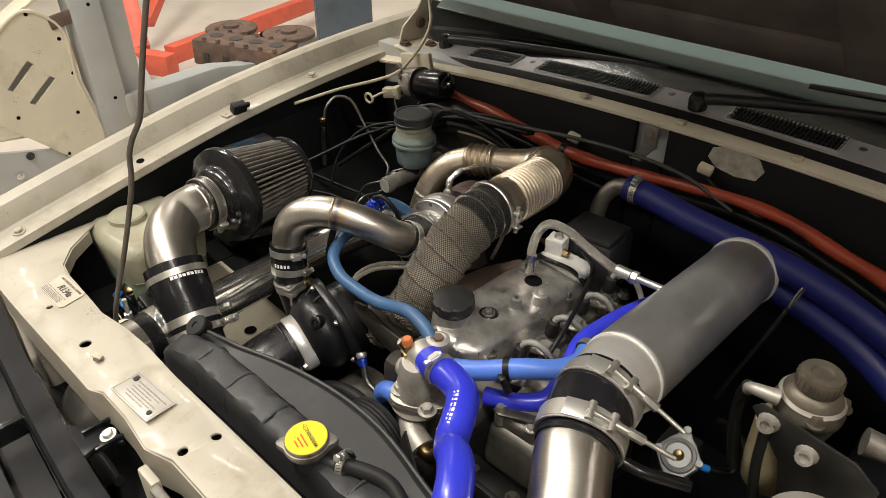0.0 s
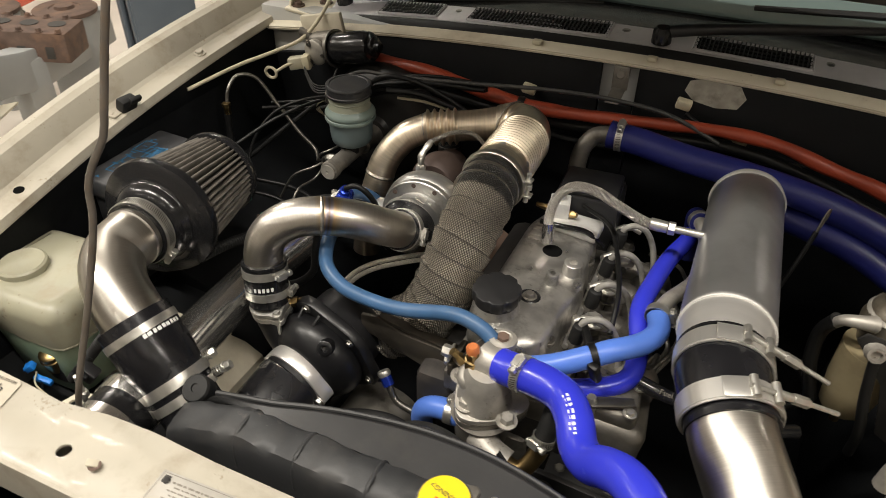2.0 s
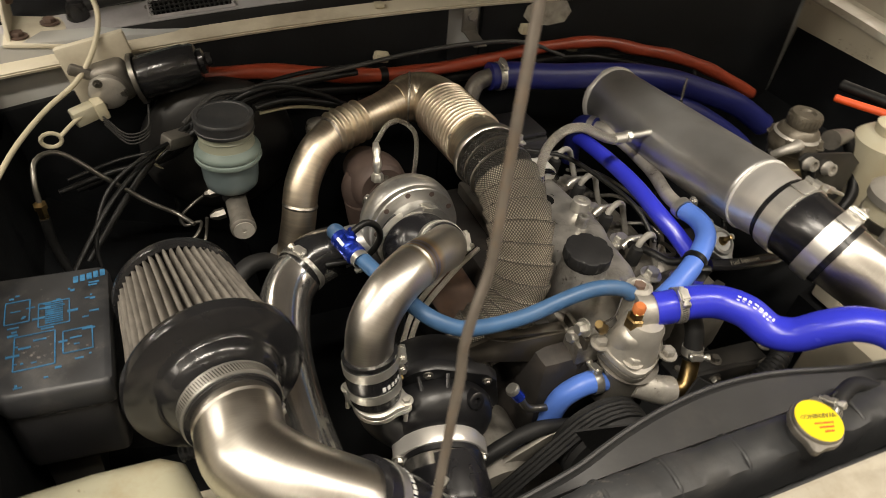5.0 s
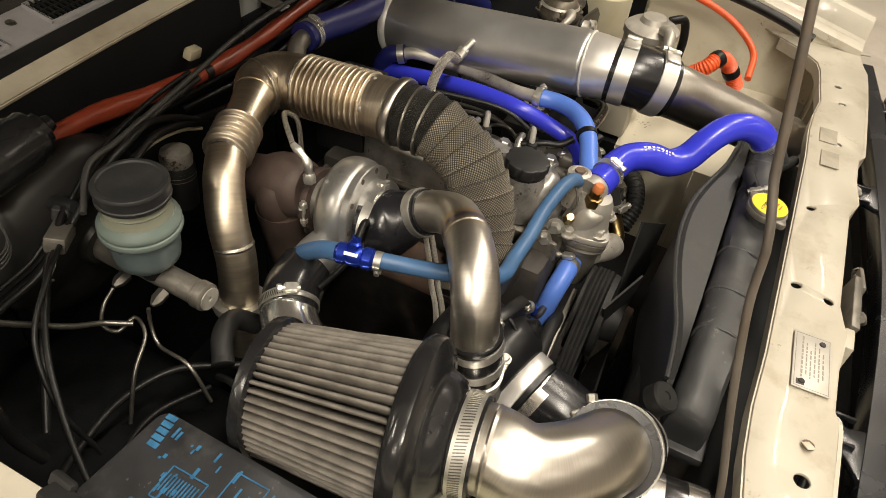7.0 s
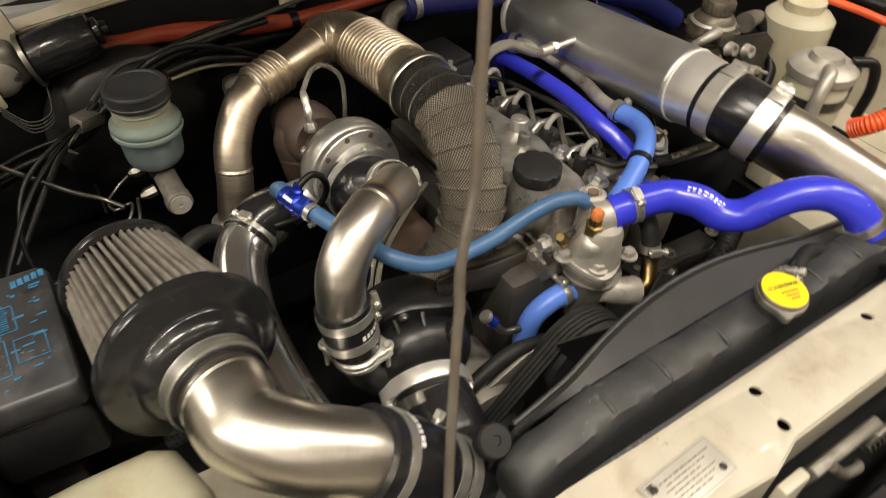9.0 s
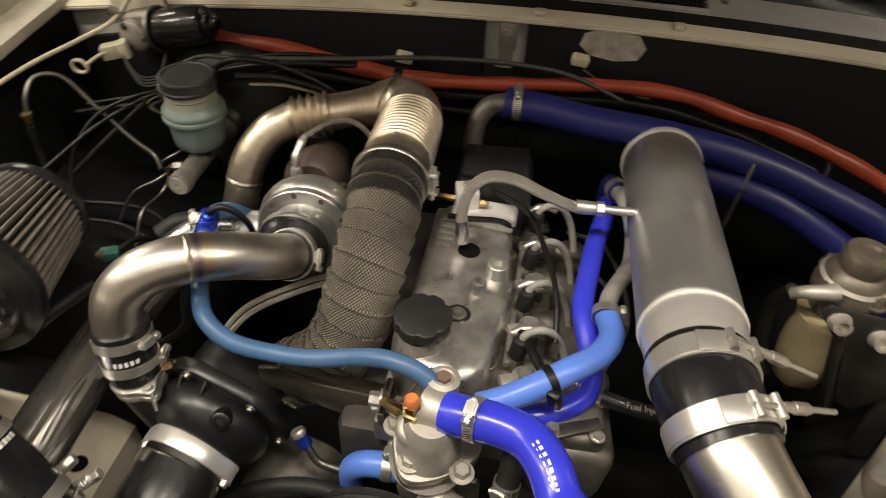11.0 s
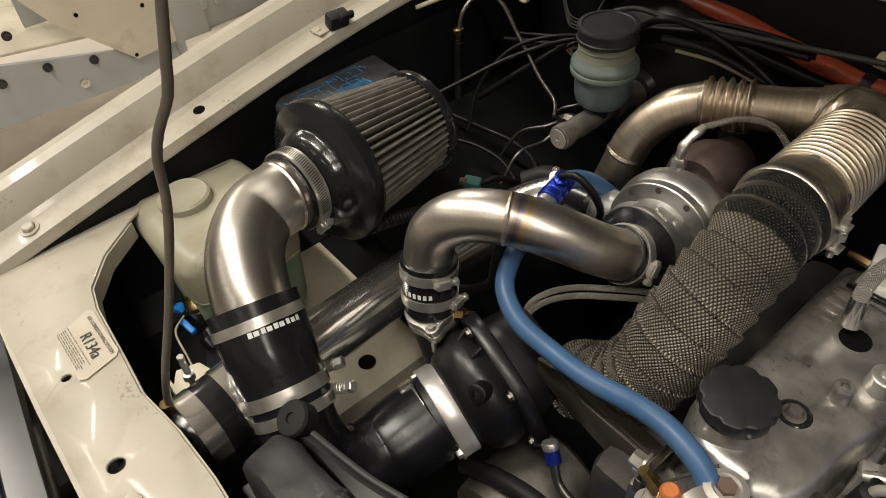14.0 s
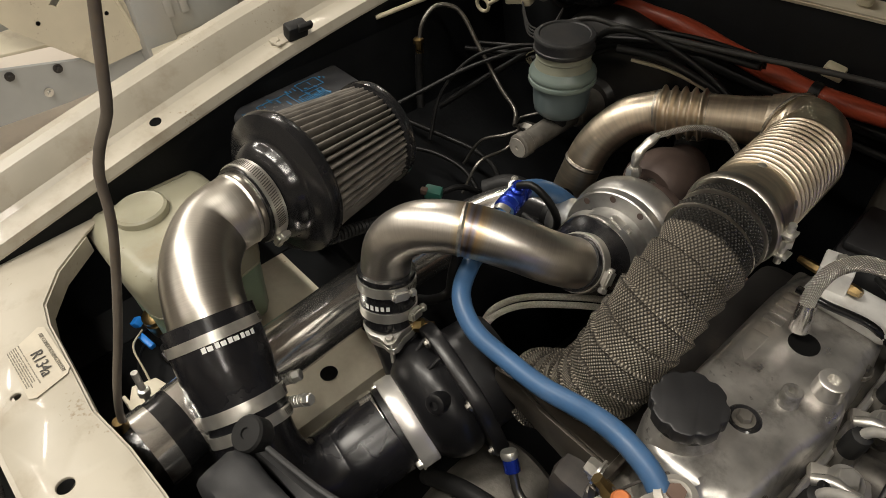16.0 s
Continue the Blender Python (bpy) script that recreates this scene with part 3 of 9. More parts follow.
front = [(-1.225, 0.150), (-1.19, 0.178), (-1.10, 0.160), (-1.04, 0.158), (-0.95, 0.157), (-0.80, 0.157), (-0.76, 0.157), (-0.74, 0.166), (-0.68, 0.166), (-0.62, 0.160), (-0.58, 0.172), (-0.48, 0.172)]
rear = [(-0.48, 0.240), (-0.70, 0.240), (-0.78, 0.243), (-0.84, 0.241), (-0.90, 0.234), (-0.955, 0.238), (-1.04, 0.243), (-1.075, 0.250), (-1.12, 0.280), (-1.16, 0.325), (-1.185, 0.36), (-1.225, 0.36)]
mirror = lambda pts: [(2 * CX - x, y) for x, y in reversed(pts)]
outline = front + mirror(front)[1:] + mirror(rear)[:-1] + rear
holes = [(-0.572, 0.2235, 0.0058), (-0.580, 0.1860, 0.0058), (-0.843, 0.1895, 0.0075), (-0.40, 0.222, 0.0055), (-0.20, 0.20, 0.006), (-0.05, 0.20, 0.006), (0.02, 0.21, 0.006), (-0.967, 0.1895, 0.0045)]


def panel_shape(c):
    z = slam_z(c.x)
    lift = 0.006 * math.exp(-((c.y - 0.205) / 0.012) ** 2) if -0.62 < c.x < -0.30 else 0.0
    drop = 0.010 * max(0.0, (0.172 - c.y) / 0.02)
    return (c.x, c.y, c.z + z + lift - drop)


panel = thing("radiator_support_panel", (CX, 0.2, 0.93), "cream painted steel slam panel with bolt holes and scuffs", "body panel", kind="structure")
bm = slab(outline, -0.004, 0.0, 0.0015, holes, panel_shape)
part("top_plate", bm, CREAM, panel)
rear_lip = [(x, y, slam_z(x) - 0.003) for x, y in rear[:-2]]
full = [(2 * CX - x, y, z) for x, y, z in reversed(rear_lip)] + rear_lip[1:]
part("rear_lip", extrude_profile([(-0.002, 0.0), (0.002, 0.0), (0.002, -0.022), (-0.002, -0.022)], full), CREAM, panel)
front_lip = [(x, y + 0.001, slam_z(x) - 0.010) for x, y in front[1:]]
full = front_lip + [(2 * CX - x, y, z) for x, y, z in reversed(front_lip)][1:]
part("front_lip", extrude_profile([(-0.002, 0.004), (0.002, 0.004), (0.002, -0.05), (-0.002, -0.05)], full), CREAM, panel)
# support legs under the panel
for sx in (-1.15, 0.19):
    part("upright", block((sx, 0.2, 0.62), (0.09, 0.05, 0.56), bevel=0.006), CREAM, panel)
part("centre_stay", block((-0.60, 0.15, 0.72), (0.035, 0.012, 0.42), (0, 0, 0), 0.003), CREAM, panel)

RAIL = [(-1.195, 0.175, 0.943), (-1.197, 0.232, 0.955), (-1.205, 0.46, 1.001), (-1.213, 0.656, 1.034), (-1.219, 0.865, 1.057), (-1.223, 1.06, 1.070), (-1.228, 1.28, 1.076)]


def rail(name, flip):
    path = [tuple(p) for p in smooth_path(RAIL, 0.03)]
    line = [(0.020, -0.012), (0.017, -0.001), (0.010, 0.001), (-0.012, 0.004), (-0.018, 0.009), (-0.026, 0.030), (-0.033, 0.041), (-0.044, 0.046), (-0.060, 0.044), (-0.068, 0.034), (-0.072, -0.02), (-0.075, -0.30)]
    th = thing(name, (-1.22 if not flip else 2 * CX + 1.22, 0.6, 1.0), "cream painted inner wing rail along the engine bay", "body panel", kind="structure")
    b = extrude_profile(sheet_profile(line, 0.003), path)
    if flip:
        for v in b.verts:
            v.co.x = 2 * CX - v.co.x
        bmesh.ops.reverse_faces(b, faces=b.faces)
    part("rail", b, CREAM, th, angle=14)
    b = extrude_profile(sheet_profile([(0.0165, -0.006), (0.0160, -0.06), (0.0100, -0.15)], 0.003), path)
    if flip:
        for v in b.verts:
            v.co.x = 2 * CX - v.co.x
        bmesh.ops.reverse_faces(b, faces=b.faces)
    # Near skirt is black: the dark under the rail is put into its colour.
    part("inner_skirt", b, PAD_AND_SHADE_BLACK if not flip else CREAM_OLD, th)
    return th


left = rail("fender_rail", False)
right = rail("fender_rail", True)
for at in ((-1.197, 0.232, 0.958), (-1.219, 0.865, 1.060), (-1.215, 0.645, 1.034)):
    part("bolt", bolt(at, (0.1, -0.15, 1), 0.0065, 0.006), CREAM, left)
for at in ((-1.207, 0.46, 1.0035),):
    part("drain_hole", turned([(0.0075, -0.0006), (0.0075, 0.0004), (0.0, 0.0006)], at, (0.15, -0.2, 1), 20), HOLE, left, "dark drain hole")
clip = thing("bonnet_rest_clip", (-1.205, 0.668, 1.035), "small black rubber clip on the wing rail", "clip")
part("clip_body", block((-1.203, 0.672, 1.047), (0.018, 0.030, 0.022), (0, 20, -5), 0.004), RUBBER_MATT, clip)
part("clip_lip", block((-1.192, 0.680, 1.052), (0.008, 0.022, 0.012), (0, 35, -5), 0.003), RUBBER_MATT, clip)
part("clip_tab", block((-1.212, 0.652, 1.037), (0.020, 0.026, 0.003), (0, 8, 10), 0.001), CREAM, clip)

# inner wings: cream at the front, black behind; bay shade is in the near side's black
for sgn, nm in ((1, "inner_wing"), (-1, "inner_wing")):
    def wing(y0, y1, line, mat, parent, name):
        path = [(CX, y0, 0.0), (CX, (y0 + y1) / 2, 0), (CX, y1, 0.0)]
        b = extrude_profile(sheet_profile(line, 0.004), path)
        if sgn < 0:
            for v in b.verts:
                v.co.x = 2 * CX - v.co.x
            bmesh.ops.reverse_faces(b, faces=b.faces)
        part(name, b, mat, parent)
    th = thing(nm, (CX - 0.7 * sgn, 0.6, 0.8), "sheet steel inner wing and chassis side of the engine bay", "body panel", kind="structure")
    FLAT = [(-0.66, 0.775), (-0.45, 0.757), (-0.42, 0.74), (-0.41, 0.55)]
    wing(0.24, 0.3820, FLAT, PAD_AND_SHADE_BLACK if sgn > 0 else CREAM_OLD, th, "front_apron")
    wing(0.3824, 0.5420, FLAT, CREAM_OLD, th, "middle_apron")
    wing(0.5424, 0.6005, FLAT, PAD_AND_SHADE_BLACK, th, "front_apron")
    wing(0.24, 0.60, [(-0.712, 0.94), (-0.708, 0.852)], PAD_AND_SHADE_BLACK if sgn > 0 else CREAM_OLD, th, "side_wall")
    wing(0.24, 0.60, [(-0.708, 0.8515), (-0.705, 0.80), (-0.662, 0.7755)], PAD_AND_SHADE_BLACK if sgn > 0 else CREAM_OLD, th, "side_wall")
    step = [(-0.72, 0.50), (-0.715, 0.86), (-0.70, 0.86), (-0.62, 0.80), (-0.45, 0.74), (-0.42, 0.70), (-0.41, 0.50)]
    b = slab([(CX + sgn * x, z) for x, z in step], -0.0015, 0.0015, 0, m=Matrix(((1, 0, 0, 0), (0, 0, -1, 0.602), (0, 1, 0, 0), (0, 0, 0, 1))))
    part("step_plate", b, PAD_AND_SHADE_BLACK, th)
    wing(0.6038, 1.05, [(-0.715, 1.00), (-0.70, 0.86), (-0.62, 0.80), (-0.45, 0.74), (-0.42, 0.70), (-0.41, 0.50)], PAD_AND_SHADE_BLACK, th, "rear_apron")
part("drain_hole", turned([(0.011, -0.0006), (0.011, 0.0004), (0, 0.0006)], (-0.926, 0.468, 0.7615), (0, 0, 1), 24), HOLE, bpy.data.objects["inner_wing"], "dark round drain hole")
solo("air_guide", block((CX, 0.13, 0.70), (1.46, 0.26, 0.008), bevel=0.002), PAD_AND_SHADE_BLACK, "black air guide plate below the slam panel", "body panel", kind="structure")
solo("undertray", block((CX, 0.66, 0.48), (1.5, 0.84, 0.02)), PAD_AND_SHADE_BLACK, "dark underside of the engine bay", "body panel", kind="structure")

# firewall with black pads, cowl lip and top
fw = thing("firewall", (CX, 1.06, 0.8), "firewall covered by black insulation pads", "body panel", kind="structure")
# Grey in place of cream: the shade between the pads is in the colour.
part("panel", block((CX, 1.085, 0.78), (1.5, 0.04, 0.62), bevel=0.004), GREY_PAINT_AND_SHADE, fw)


def pad(x0, x1):
    n = 10
    top = [(x0 + (x1 - x0) * i / n, crown(x0 + (x1 - x0) * i / n) - 0.0065) for i in range(n + 1)]
    line = [(x0, 0.47), (x1, 0.47)] + top[::-1]
    b = slab(line, -0.006, 0.006, 0.002, m=Matrix(((1, 0, 0, 0), (0, 0, -1, 1.056), (0, 1, 0, 0), (0, 0, 0, 1))))
    part("insulation_pad", b, PAD_AND_SHADE_BLACK, fw)


pad(-1.0, -0.545)
pad(-0.485, 0.22)
part("insulation_pad", block((-0.515, 1.056, 0.75), (0.056, 0.012, 0.56), bevel=0.002), PAD_AND_SHADE_BLACK, fw)
b = slab([(-1.215, 0.47), (-1.004, 0.47), (-1.004, 1.04), (-1.10, 1.02), (-1.215, 1.0)], -0.006, 0.006, 0.002, m=Matrix(((1, 0, 0, 0), (0, 0, -1, 1.056), (0, 1, 0, 0), (0, 0, 0, 1))))
part("insulation_pad", b, PAD_AND_SHADE_BLACK, fw)
xs = [-1.24 + 1.5 * i / 40 for i in range(41)]
lip = [(-0.0125, -0.0060), (-0.014, -0.0025), (-0.010, 0.0), (0.001, 0.0012), (0.006, 0.005), (0.010, 0.0055)]
cowl = thing("cowl_panel", (CX, 1.12, 1.1), "cream cowl lip with faded grey plastic cowl top", "body panel", kind="structure")
bm = extrude_profile([(-a, c) for a, c in reversed(sheet_profile(lip, 0.003))], [(x, 1.060, crown(x)) for x in xs])
part("cowl_lip", bm, CREAM_OLD, cowl)
for x in (-0.66, -0.28, -0.47):
    part("rubber_stop", block((x, 1.058, crown(x) + 0.006), (0.016, 0.014, 0.008), bevel=0.003), CREAM_TUBE, cowl)
bm = extrude_profile([(-a, c) for a, c in reversed(sheet_profile([(0.027, 0.0135), (0.060, 0.0185), (0.085, 0.0222)], 0.003))], [(x, 1.066, crown(x)) for x in xs])
part("cowl_top", bm, COWL_PLASTIC, cowl)
bm = extrude_profile([(-a, c) for a, c in reversed(sheet_profile([(0.0045, 0.0035), (0.012, 0.0080), (0.020, 0.0110), (0.026, 0.0125)], 0.003))], [(x, 1.066, crown(x)) for x in xs])
part("cowl_seal", bm, RUBBER_MATT, cowl, "black rubber cowl seal")
bm = extrude_profile([(-a, c) for a, c in reversed(sheet_profile([(0.0862, 0.0215), (0.13, 0.027), (0.165, 0.029), (0.172, 0.036)], 0.003))], [(x, 1.066, crown(x)) for x in xs])
part("scuttle", bm, RUBBER, cowl, "glossy black scuttle panel")
bm = bmesh.new()
prev = None
for x in xs:
    zb = crown(x) + 0.022
    ring = [bm.verts.new(q) for q in ((x, 1.2365, zb), (x, 1.2415, zb), (x, 1.2465, max(zb + 0.02, 1.150)), (x, 1.2415, max(zb + 0.02, 1.150)))]
    if prev:
        for k in range(4):
            bm.faces.new((prev[k], prev[(k + 1) % 4], ring[(k + 1) % 4], ring[k]))
    else:
        bm.faces.new(ring[::-1])
    prev = ring
bm.faces.new(prev)
part("glass_seal", bm, RUBBER_MATT, cowl, "black rubber windscreen seal")


def grille(x0, x1, cols):
    """A mesh vent let into the cowl top."""
    y0, y1 = 1.101, 1.147
    g = thing("cowl_vent", ((x0 + x1) / 2, 1.13, 1.12), "black plastic mesh vent in the cowl top", "vent", "cowl vents", "structure")
    zz = lambda x, y: crown(x) + 0.014 + (y - 1.100) * 0.157
    b = bmesh.new()
    for a, c in (((x0, y0), (x1, y0)), ((x0, y1), (x1, y1)), ((x0, y0), (x0, y1)), ((x1, y0), (x1, y1))):
        tube([(*a, zz(*a) + 0.001), (*c, zz(*c) + 0.001)], 0.0036, 8, 0.05, bm=b)
    part("frame", b, COWL_PLASTIC, g)
    b = bmesh.new()
    for i in range(cols + 1):
        x = x0 + (x1 - x0) * i / cols
        block((x, (y0 + y1) / 2, zz(x, (y0 + y1) / 2) + 0.003), (0.0020, y1 - y0, 0.003), (9, 0, 0), 0, bm=b)
    for j in range(1, 4):
        y = y0 + (y1 - y0) * j / 4
        tube([(x0, y, zz(x0, y) + 0.003), (x1, y, zz(x1, y) + 0.003)], 0.0016, 6, 0.05, bm=b)
    part("mesh_bars", b, RUBBER_MATT, g)
    b = slab([(x0, y0), (x1, y0), (x1, y1), (x0, y1)], 0.0006, 0.0016, shape=lambda c: (c.x, c.y, c.z + zz(c.x, c.y)))
    part("dark_backing", b, HOLE, g)


grille(-0.985, -0.868, 17)
grille(-0.805, -0.556, 36)
grille(-0.415, -0.240, 26)
for x in (-0.835, -0.530, -0.215, -0.985):
    part("trim_screw", bolt((x, 1.133, crown(x) + 0.0185), (0, -0.15, 1), 0.004, 0.002), PIPE_STEEL, cowl)

# windscreen foot and the raised bonnet
ws = thing("windscreen", (CX, 1.35, 1.15), "green-tinted windscreen glass behind the wipers", "windscreen", kind="structure")
bm = slab([(-1.2, 0.0), (0.24, 0.0), (0.16, 0.75), (-1.12, 0.75)], 0, 0.006, 0.001, m=pose(0, 1.232, 1.136, 36, 0, 0))
part("pane", bm, GLASS_DARK, ws)


def wiper(x, y, x2, y2, zo=0.03):
    w = thing("wiper", (x, y, 1.15), "black wiper arm and blade at the foot of the windscreen", "wiper", "wipers")
    z = crown(x) + zo
    part("pivot_cap", turned([(0.0, 0.018), (0.010, 0.016), (0.015, 0.008), (0.016, -0.01)], (x, y, z), (0, -0.2, 1), 20), RUBBER, w)
    part("arm", tube([(x, y, z + 0.006), (x + (x2 - x) * 0.15, y + (y2 - y) * 0.15, z + 0.015), (x2, y2, z + 0.035)], [0.010, 0.009, 0.006, 0.005], 10), BLACK_PLASTIC, w)
    a = Vector((x + (x2 - x) * 0.25, y2 + 0.01, z + 0.018))
    c = Vector((x2 + (x2 - x) * 0.25, y2 + 0.03, z + 0.03))
    part("blade", tube([a, a.lerp(c, 0.5) + Vector((0, 0, 0.008)), c], 0.006, 8), RUBBER_MATT, w)


wiper(-0.467, 1.100, 0.02, 1.24)
wiper(-1.08, 1.135, -0.36, 1.285)

bonnet = thing("bonnet", (CX, 1.25, 1.2), "raised bonnet with a dark ribbed underside", "bonnet")
bm = slab([(-1.20, 0.0), (0.24, 0.0), (0.22, 1.05), (-1.18, 1.05)], 0, 0.01, 0.003, m=pose(0, 1.215, 1.212, 0, 0, 0) @ pose(0, 0, 0, 138, 0, 0))
part("skin", bm, CREAM, bonnet)
bm = bmesh.new()
for x in (-1.12, -0.72, -0.24, 0.16):
    block((x, 0.52, 0.018), (0.09, 1.0, 0.02), bevel=0.008, bm=bm)
for y in (0.05, 0.52, 1.0):
    block((CX, y, 0.0165), (1.38, 0.09, 0.018), bevel=0.008, bm=bm)
bm.transform(pose(0, 1.215, 1.212, 138, 0, 0))
part("underside_frame", bm, LINING, bonnet)
bm = slab([(-1.17, 0.03), (0.21, 0.03), (0.19, 1.02), (-1.15, 1.02)], 0.0105, 0.0135, 0.001, m=pose(0, 1.215, 1.212, 138, 0, 0))
part("underside_lining", bm, LINING, bonnet)

# ---- intake: filter, elbow, silicone, electric compressor ----
FIL_AX = Vector((-0.018, 0.120, -0.010)).normalized()
FIL = Vector((-0.998, 0.507, 0.993))
filt = thing("air_filter", FIL, "cone air filter with dark pleats and black rubber ends", "air filter")
u, v, w = basis(FIL_AX)
bm = bmesh.new()
N = 50
rings = []
for k in range(9):
    h = 0.002 + 0.140 * k / 8
    base = 0.0745 - 0.0150 * k / 8
    ring = []
    for j in range(N * 8):
        a = 2 * math.pi * j / (N * 8)
        wave = (0.0, -0.0006, -0.0032, -0.0150, -0.0260, -0.0150, -0.0032, -0.0006)[j % 8] + 0.0007 * math.sin(j * 0.37 + k * 0.8)
        ring.append(bm.verts.new(FIL + w * h + (u * math.cos(a) + v * math.sin(a)) * (base + wave)))
    rings.append(ring)
for a, b in zip(rings[:-1], rings[1:]):
    for j in range(len(a)):
        bm.faces.new((a[j], a[(j + 1) % len(a)], b[(j + 1) % len(a)], b[j]))
PLEAT = material("oiled_filter_pleats", (0.14, 0.127, 0.11), 0.62, var=0.3, scale=60, bump=0.35, bump_scale=500)
part("pleats", bm, PLEAT, filt, "dark grey pleated cotton", angle=80)
part("end_cap", turned([(0.0, 0.141), (0.054, 0.141), (0.0585, 0.144), (0.0635, 0.146), (0.0645, 0.142), (0.0640, 0.136), (0.059, 0.134), (0.056, 0.137)], FIL, FIL_AX, 64), RUBBER, filt)
part("rubber_flange", turned([(0.060, 0.010), (0.0795, 0.010), (0.0825, 0.006), (0.0830, 0.0), (0.0815, -0.006), (0.075, -0.010), (0.064, -0.013), (0.0580, -0.015), (0.0560, -0.018), (0.0540, -0.024), (0.050, -0.029), (0.0455, -0.032), (0.0435, -0.033), (0.0435, -0.054), (0.0405, -0.054)], FIL, FIL_AX, 64), RUBBER, filt)
NECK = FIL - FIL_AX * 0.043
ELBOW = [FIL - FIL_AX * 0.035, FIL - FIL_AX * 0.062, (-0.987, 0.414, 0.993), (-0.956, 0.379, 0.983), (-0.914, 0.358, 0.962), (-0.890, 0.350, 0.941)]
pipe = thing("intake_elbow", (-0.97, 0.4, 0.98), "brushed stainless steel intake elbow pipe", "pipe")
part("elbow", tube(ELBOW, 0.0385, 40, 0.004), STEEL, pipe)
part("end_bead", turned([(0.0383, -0.003), (0.0396, 0.0), (0.0383, 0.003)], ELBOW[1], FIL_AX, 40), STEEL, pipe)
hose_clamp(NECK, FIL_AX, 0.0440, (0.80, 0.1, -0.60), 0.016, slots=0.9)
SIL = [(-0.912, 0.356, 0.963), (-0.893, 0.351, 0.943), (-0.868, 0.345, 0.918), (-0.842, 0.340, 0.889)]
rw = thing("silicone_reducer", (-0.88, 0.35, 0.92), "glossy black silicone reducer hose with white lettering bars", "hose")
part("sleeve", tube(SIL, [0.0445, 0.0445, 0.0440, 0.0405, 0.0390], 40, 0.004), SILICONE, rw)
ref = (-0.2, -0.6, 0.75)
bm = bmesh.new()
random.seed(4)
for i in range(9):
    a = -62 + i * 7.8
    wrap_patch(SIL, 0.0447, 0.0250 + (0.0006 if i % 2 else 0.0), 0.0305, a, a + (5.6, 6.2, 5.2, 6.6)[i % 4], bm, 0.0004, 3, (0.5, -0.35, 0.78))
part("lettering", bm, WHITE_INK, rw, "white maker's mark")
hose_clamp((-0.900, 0.353, 0.950), (0.67, -0.15, -0.72), 0.0447, 40, 0.010)
hose_clamp((-0.851, 0.342, 0.899), (0.67, -0.15, -0.72), 0.0402, 40, 0.013)
hose_clamp((-0.838, 0.338, 0.884), (0.67, -0.15, -0.72), 0.0392, 55, 0.011)
for tip, root in (((-0.8435, 0.396, 0.8995), (-0.862, 0.372, 0.889)), ((-0.8135, 0.3883, 0.898), (-0.842, 0.372, 0.879))):
    sb2 = thing("spring_bolt", root, "spring-loaded bolt of a silicone hose clamp", "bolt", "spring bolts")
    tip, root = Vector(tip), Vector(root)
    d = (tip - root).normalized()
    su, sv, sw = basis(d)
    ln = (tip - root).length
    part("bolt", rod(root, tip, 0.0026, 12), ZINC, sb2)
    part("nut", turned([(0.0062, -0.002), (0.0062, 0.005), (0.0050, 0.006)], tip, d, 6), ZINC, sb2)
    part("washer", turned([(0.0068, -0.0035), (0.0068, -0.0022), (0.0, -0.0022)], tip, d, 20), ZINC, sb2)
    part("spring", tube([root + d * (0.15 * ln + 0.80 * ln * k / 72) + (su * math.cos(k * 0.7) + sv * math.sin(k * 0.7)) * 0.0052 for k in range(73)], 0.0010, 6, 0.003), ZINC, sb2)
UB = [(-0.848, 0.341, 0.896), (-0.826, 0.334, 0.868), (-0.806, 0.338, 0.834), (-0.793, 0.360, 0.810), (-0.788, 0.393, 0.803), (-0.783, 0.425, 0.810), (-0.779, 0.452, 0.816)]
ub = thing("silicone_bend", (-0.8, 0.36, 0.82), "glossy black silicone bend feeding the compressor", "hose")
part("bend", tube(UB, [0.0380, 0.0380, 0.0380, 0.0385, 0.0395, 0.0420, 0.0450, 0.0465, 0.0465, 0.0460], 44, 0.004), SILICONE, ub)
# electric compressor
CA = Vector((0.23, 0.93, 0.22)).normalized()      # its axis
CF = Vector((-0.776, 0.470, 0.818))               # inlet face
comp = thing("electric_compressor", CF + CA * 0.06, "black anodised compressor housing with a silver inlet flange", "compressor")
part("inlet_neck", turned([(0.028, -0.02), (0.034, -0.02), (0.034, 0.004), (0.041, 0.012), (0.050, 0.020), (0.050, 0.03)], CF, CA, 40), BLACK_ALU, comp)
part("inlet_ring", turned([(0.0460, -0.031), (0.0475, -0.0305), (0.0475, -0.0165), (0.0460, -0.016), (0.0460, -0.031)], CF, CA, 56), POLISHED, comp, "polished silver inlet band")
part("inlet_spigot", turned([(0.036, -0.016), (0.0455, -0.0145), (0.0455, 0.004), (0.036, 0.004)], CF, CA, 48), BLACK_ALU, comp)
uu, vv, ww = basis(CA)
eard = Vector((0.98, -0.15, -0.11))
ear = math.atan2(vv.dot(eard), uu.dot(eard))
flo = []
for j in range(48):
    a = 2 * math.pi * j / 48
    rr = 0.0480 + 0.0080 * max(0.0, math.cos(2 * (a - ear))) ** 6
    flo.append((rr * math.cos(a), rr * math.sin(a)))
bm = slab(flo, -0.008, 0.012, 0.0020, m=Matrix.Translation(CF) @ Matrix((uu, vv, ww)).transposed().to_4x4())
part("flange", bm, SPIGOT, comp, "bright machined two-bolt flange")
for s in (ear, ear + math.pi):
    part("flange_bolt", bolt(CF - ww * 0.008 + (uu * math.cos(s) + vv * math.sin(s)) * 0.0495, -CA, 0.0045, 0.006), ZINC, comp)
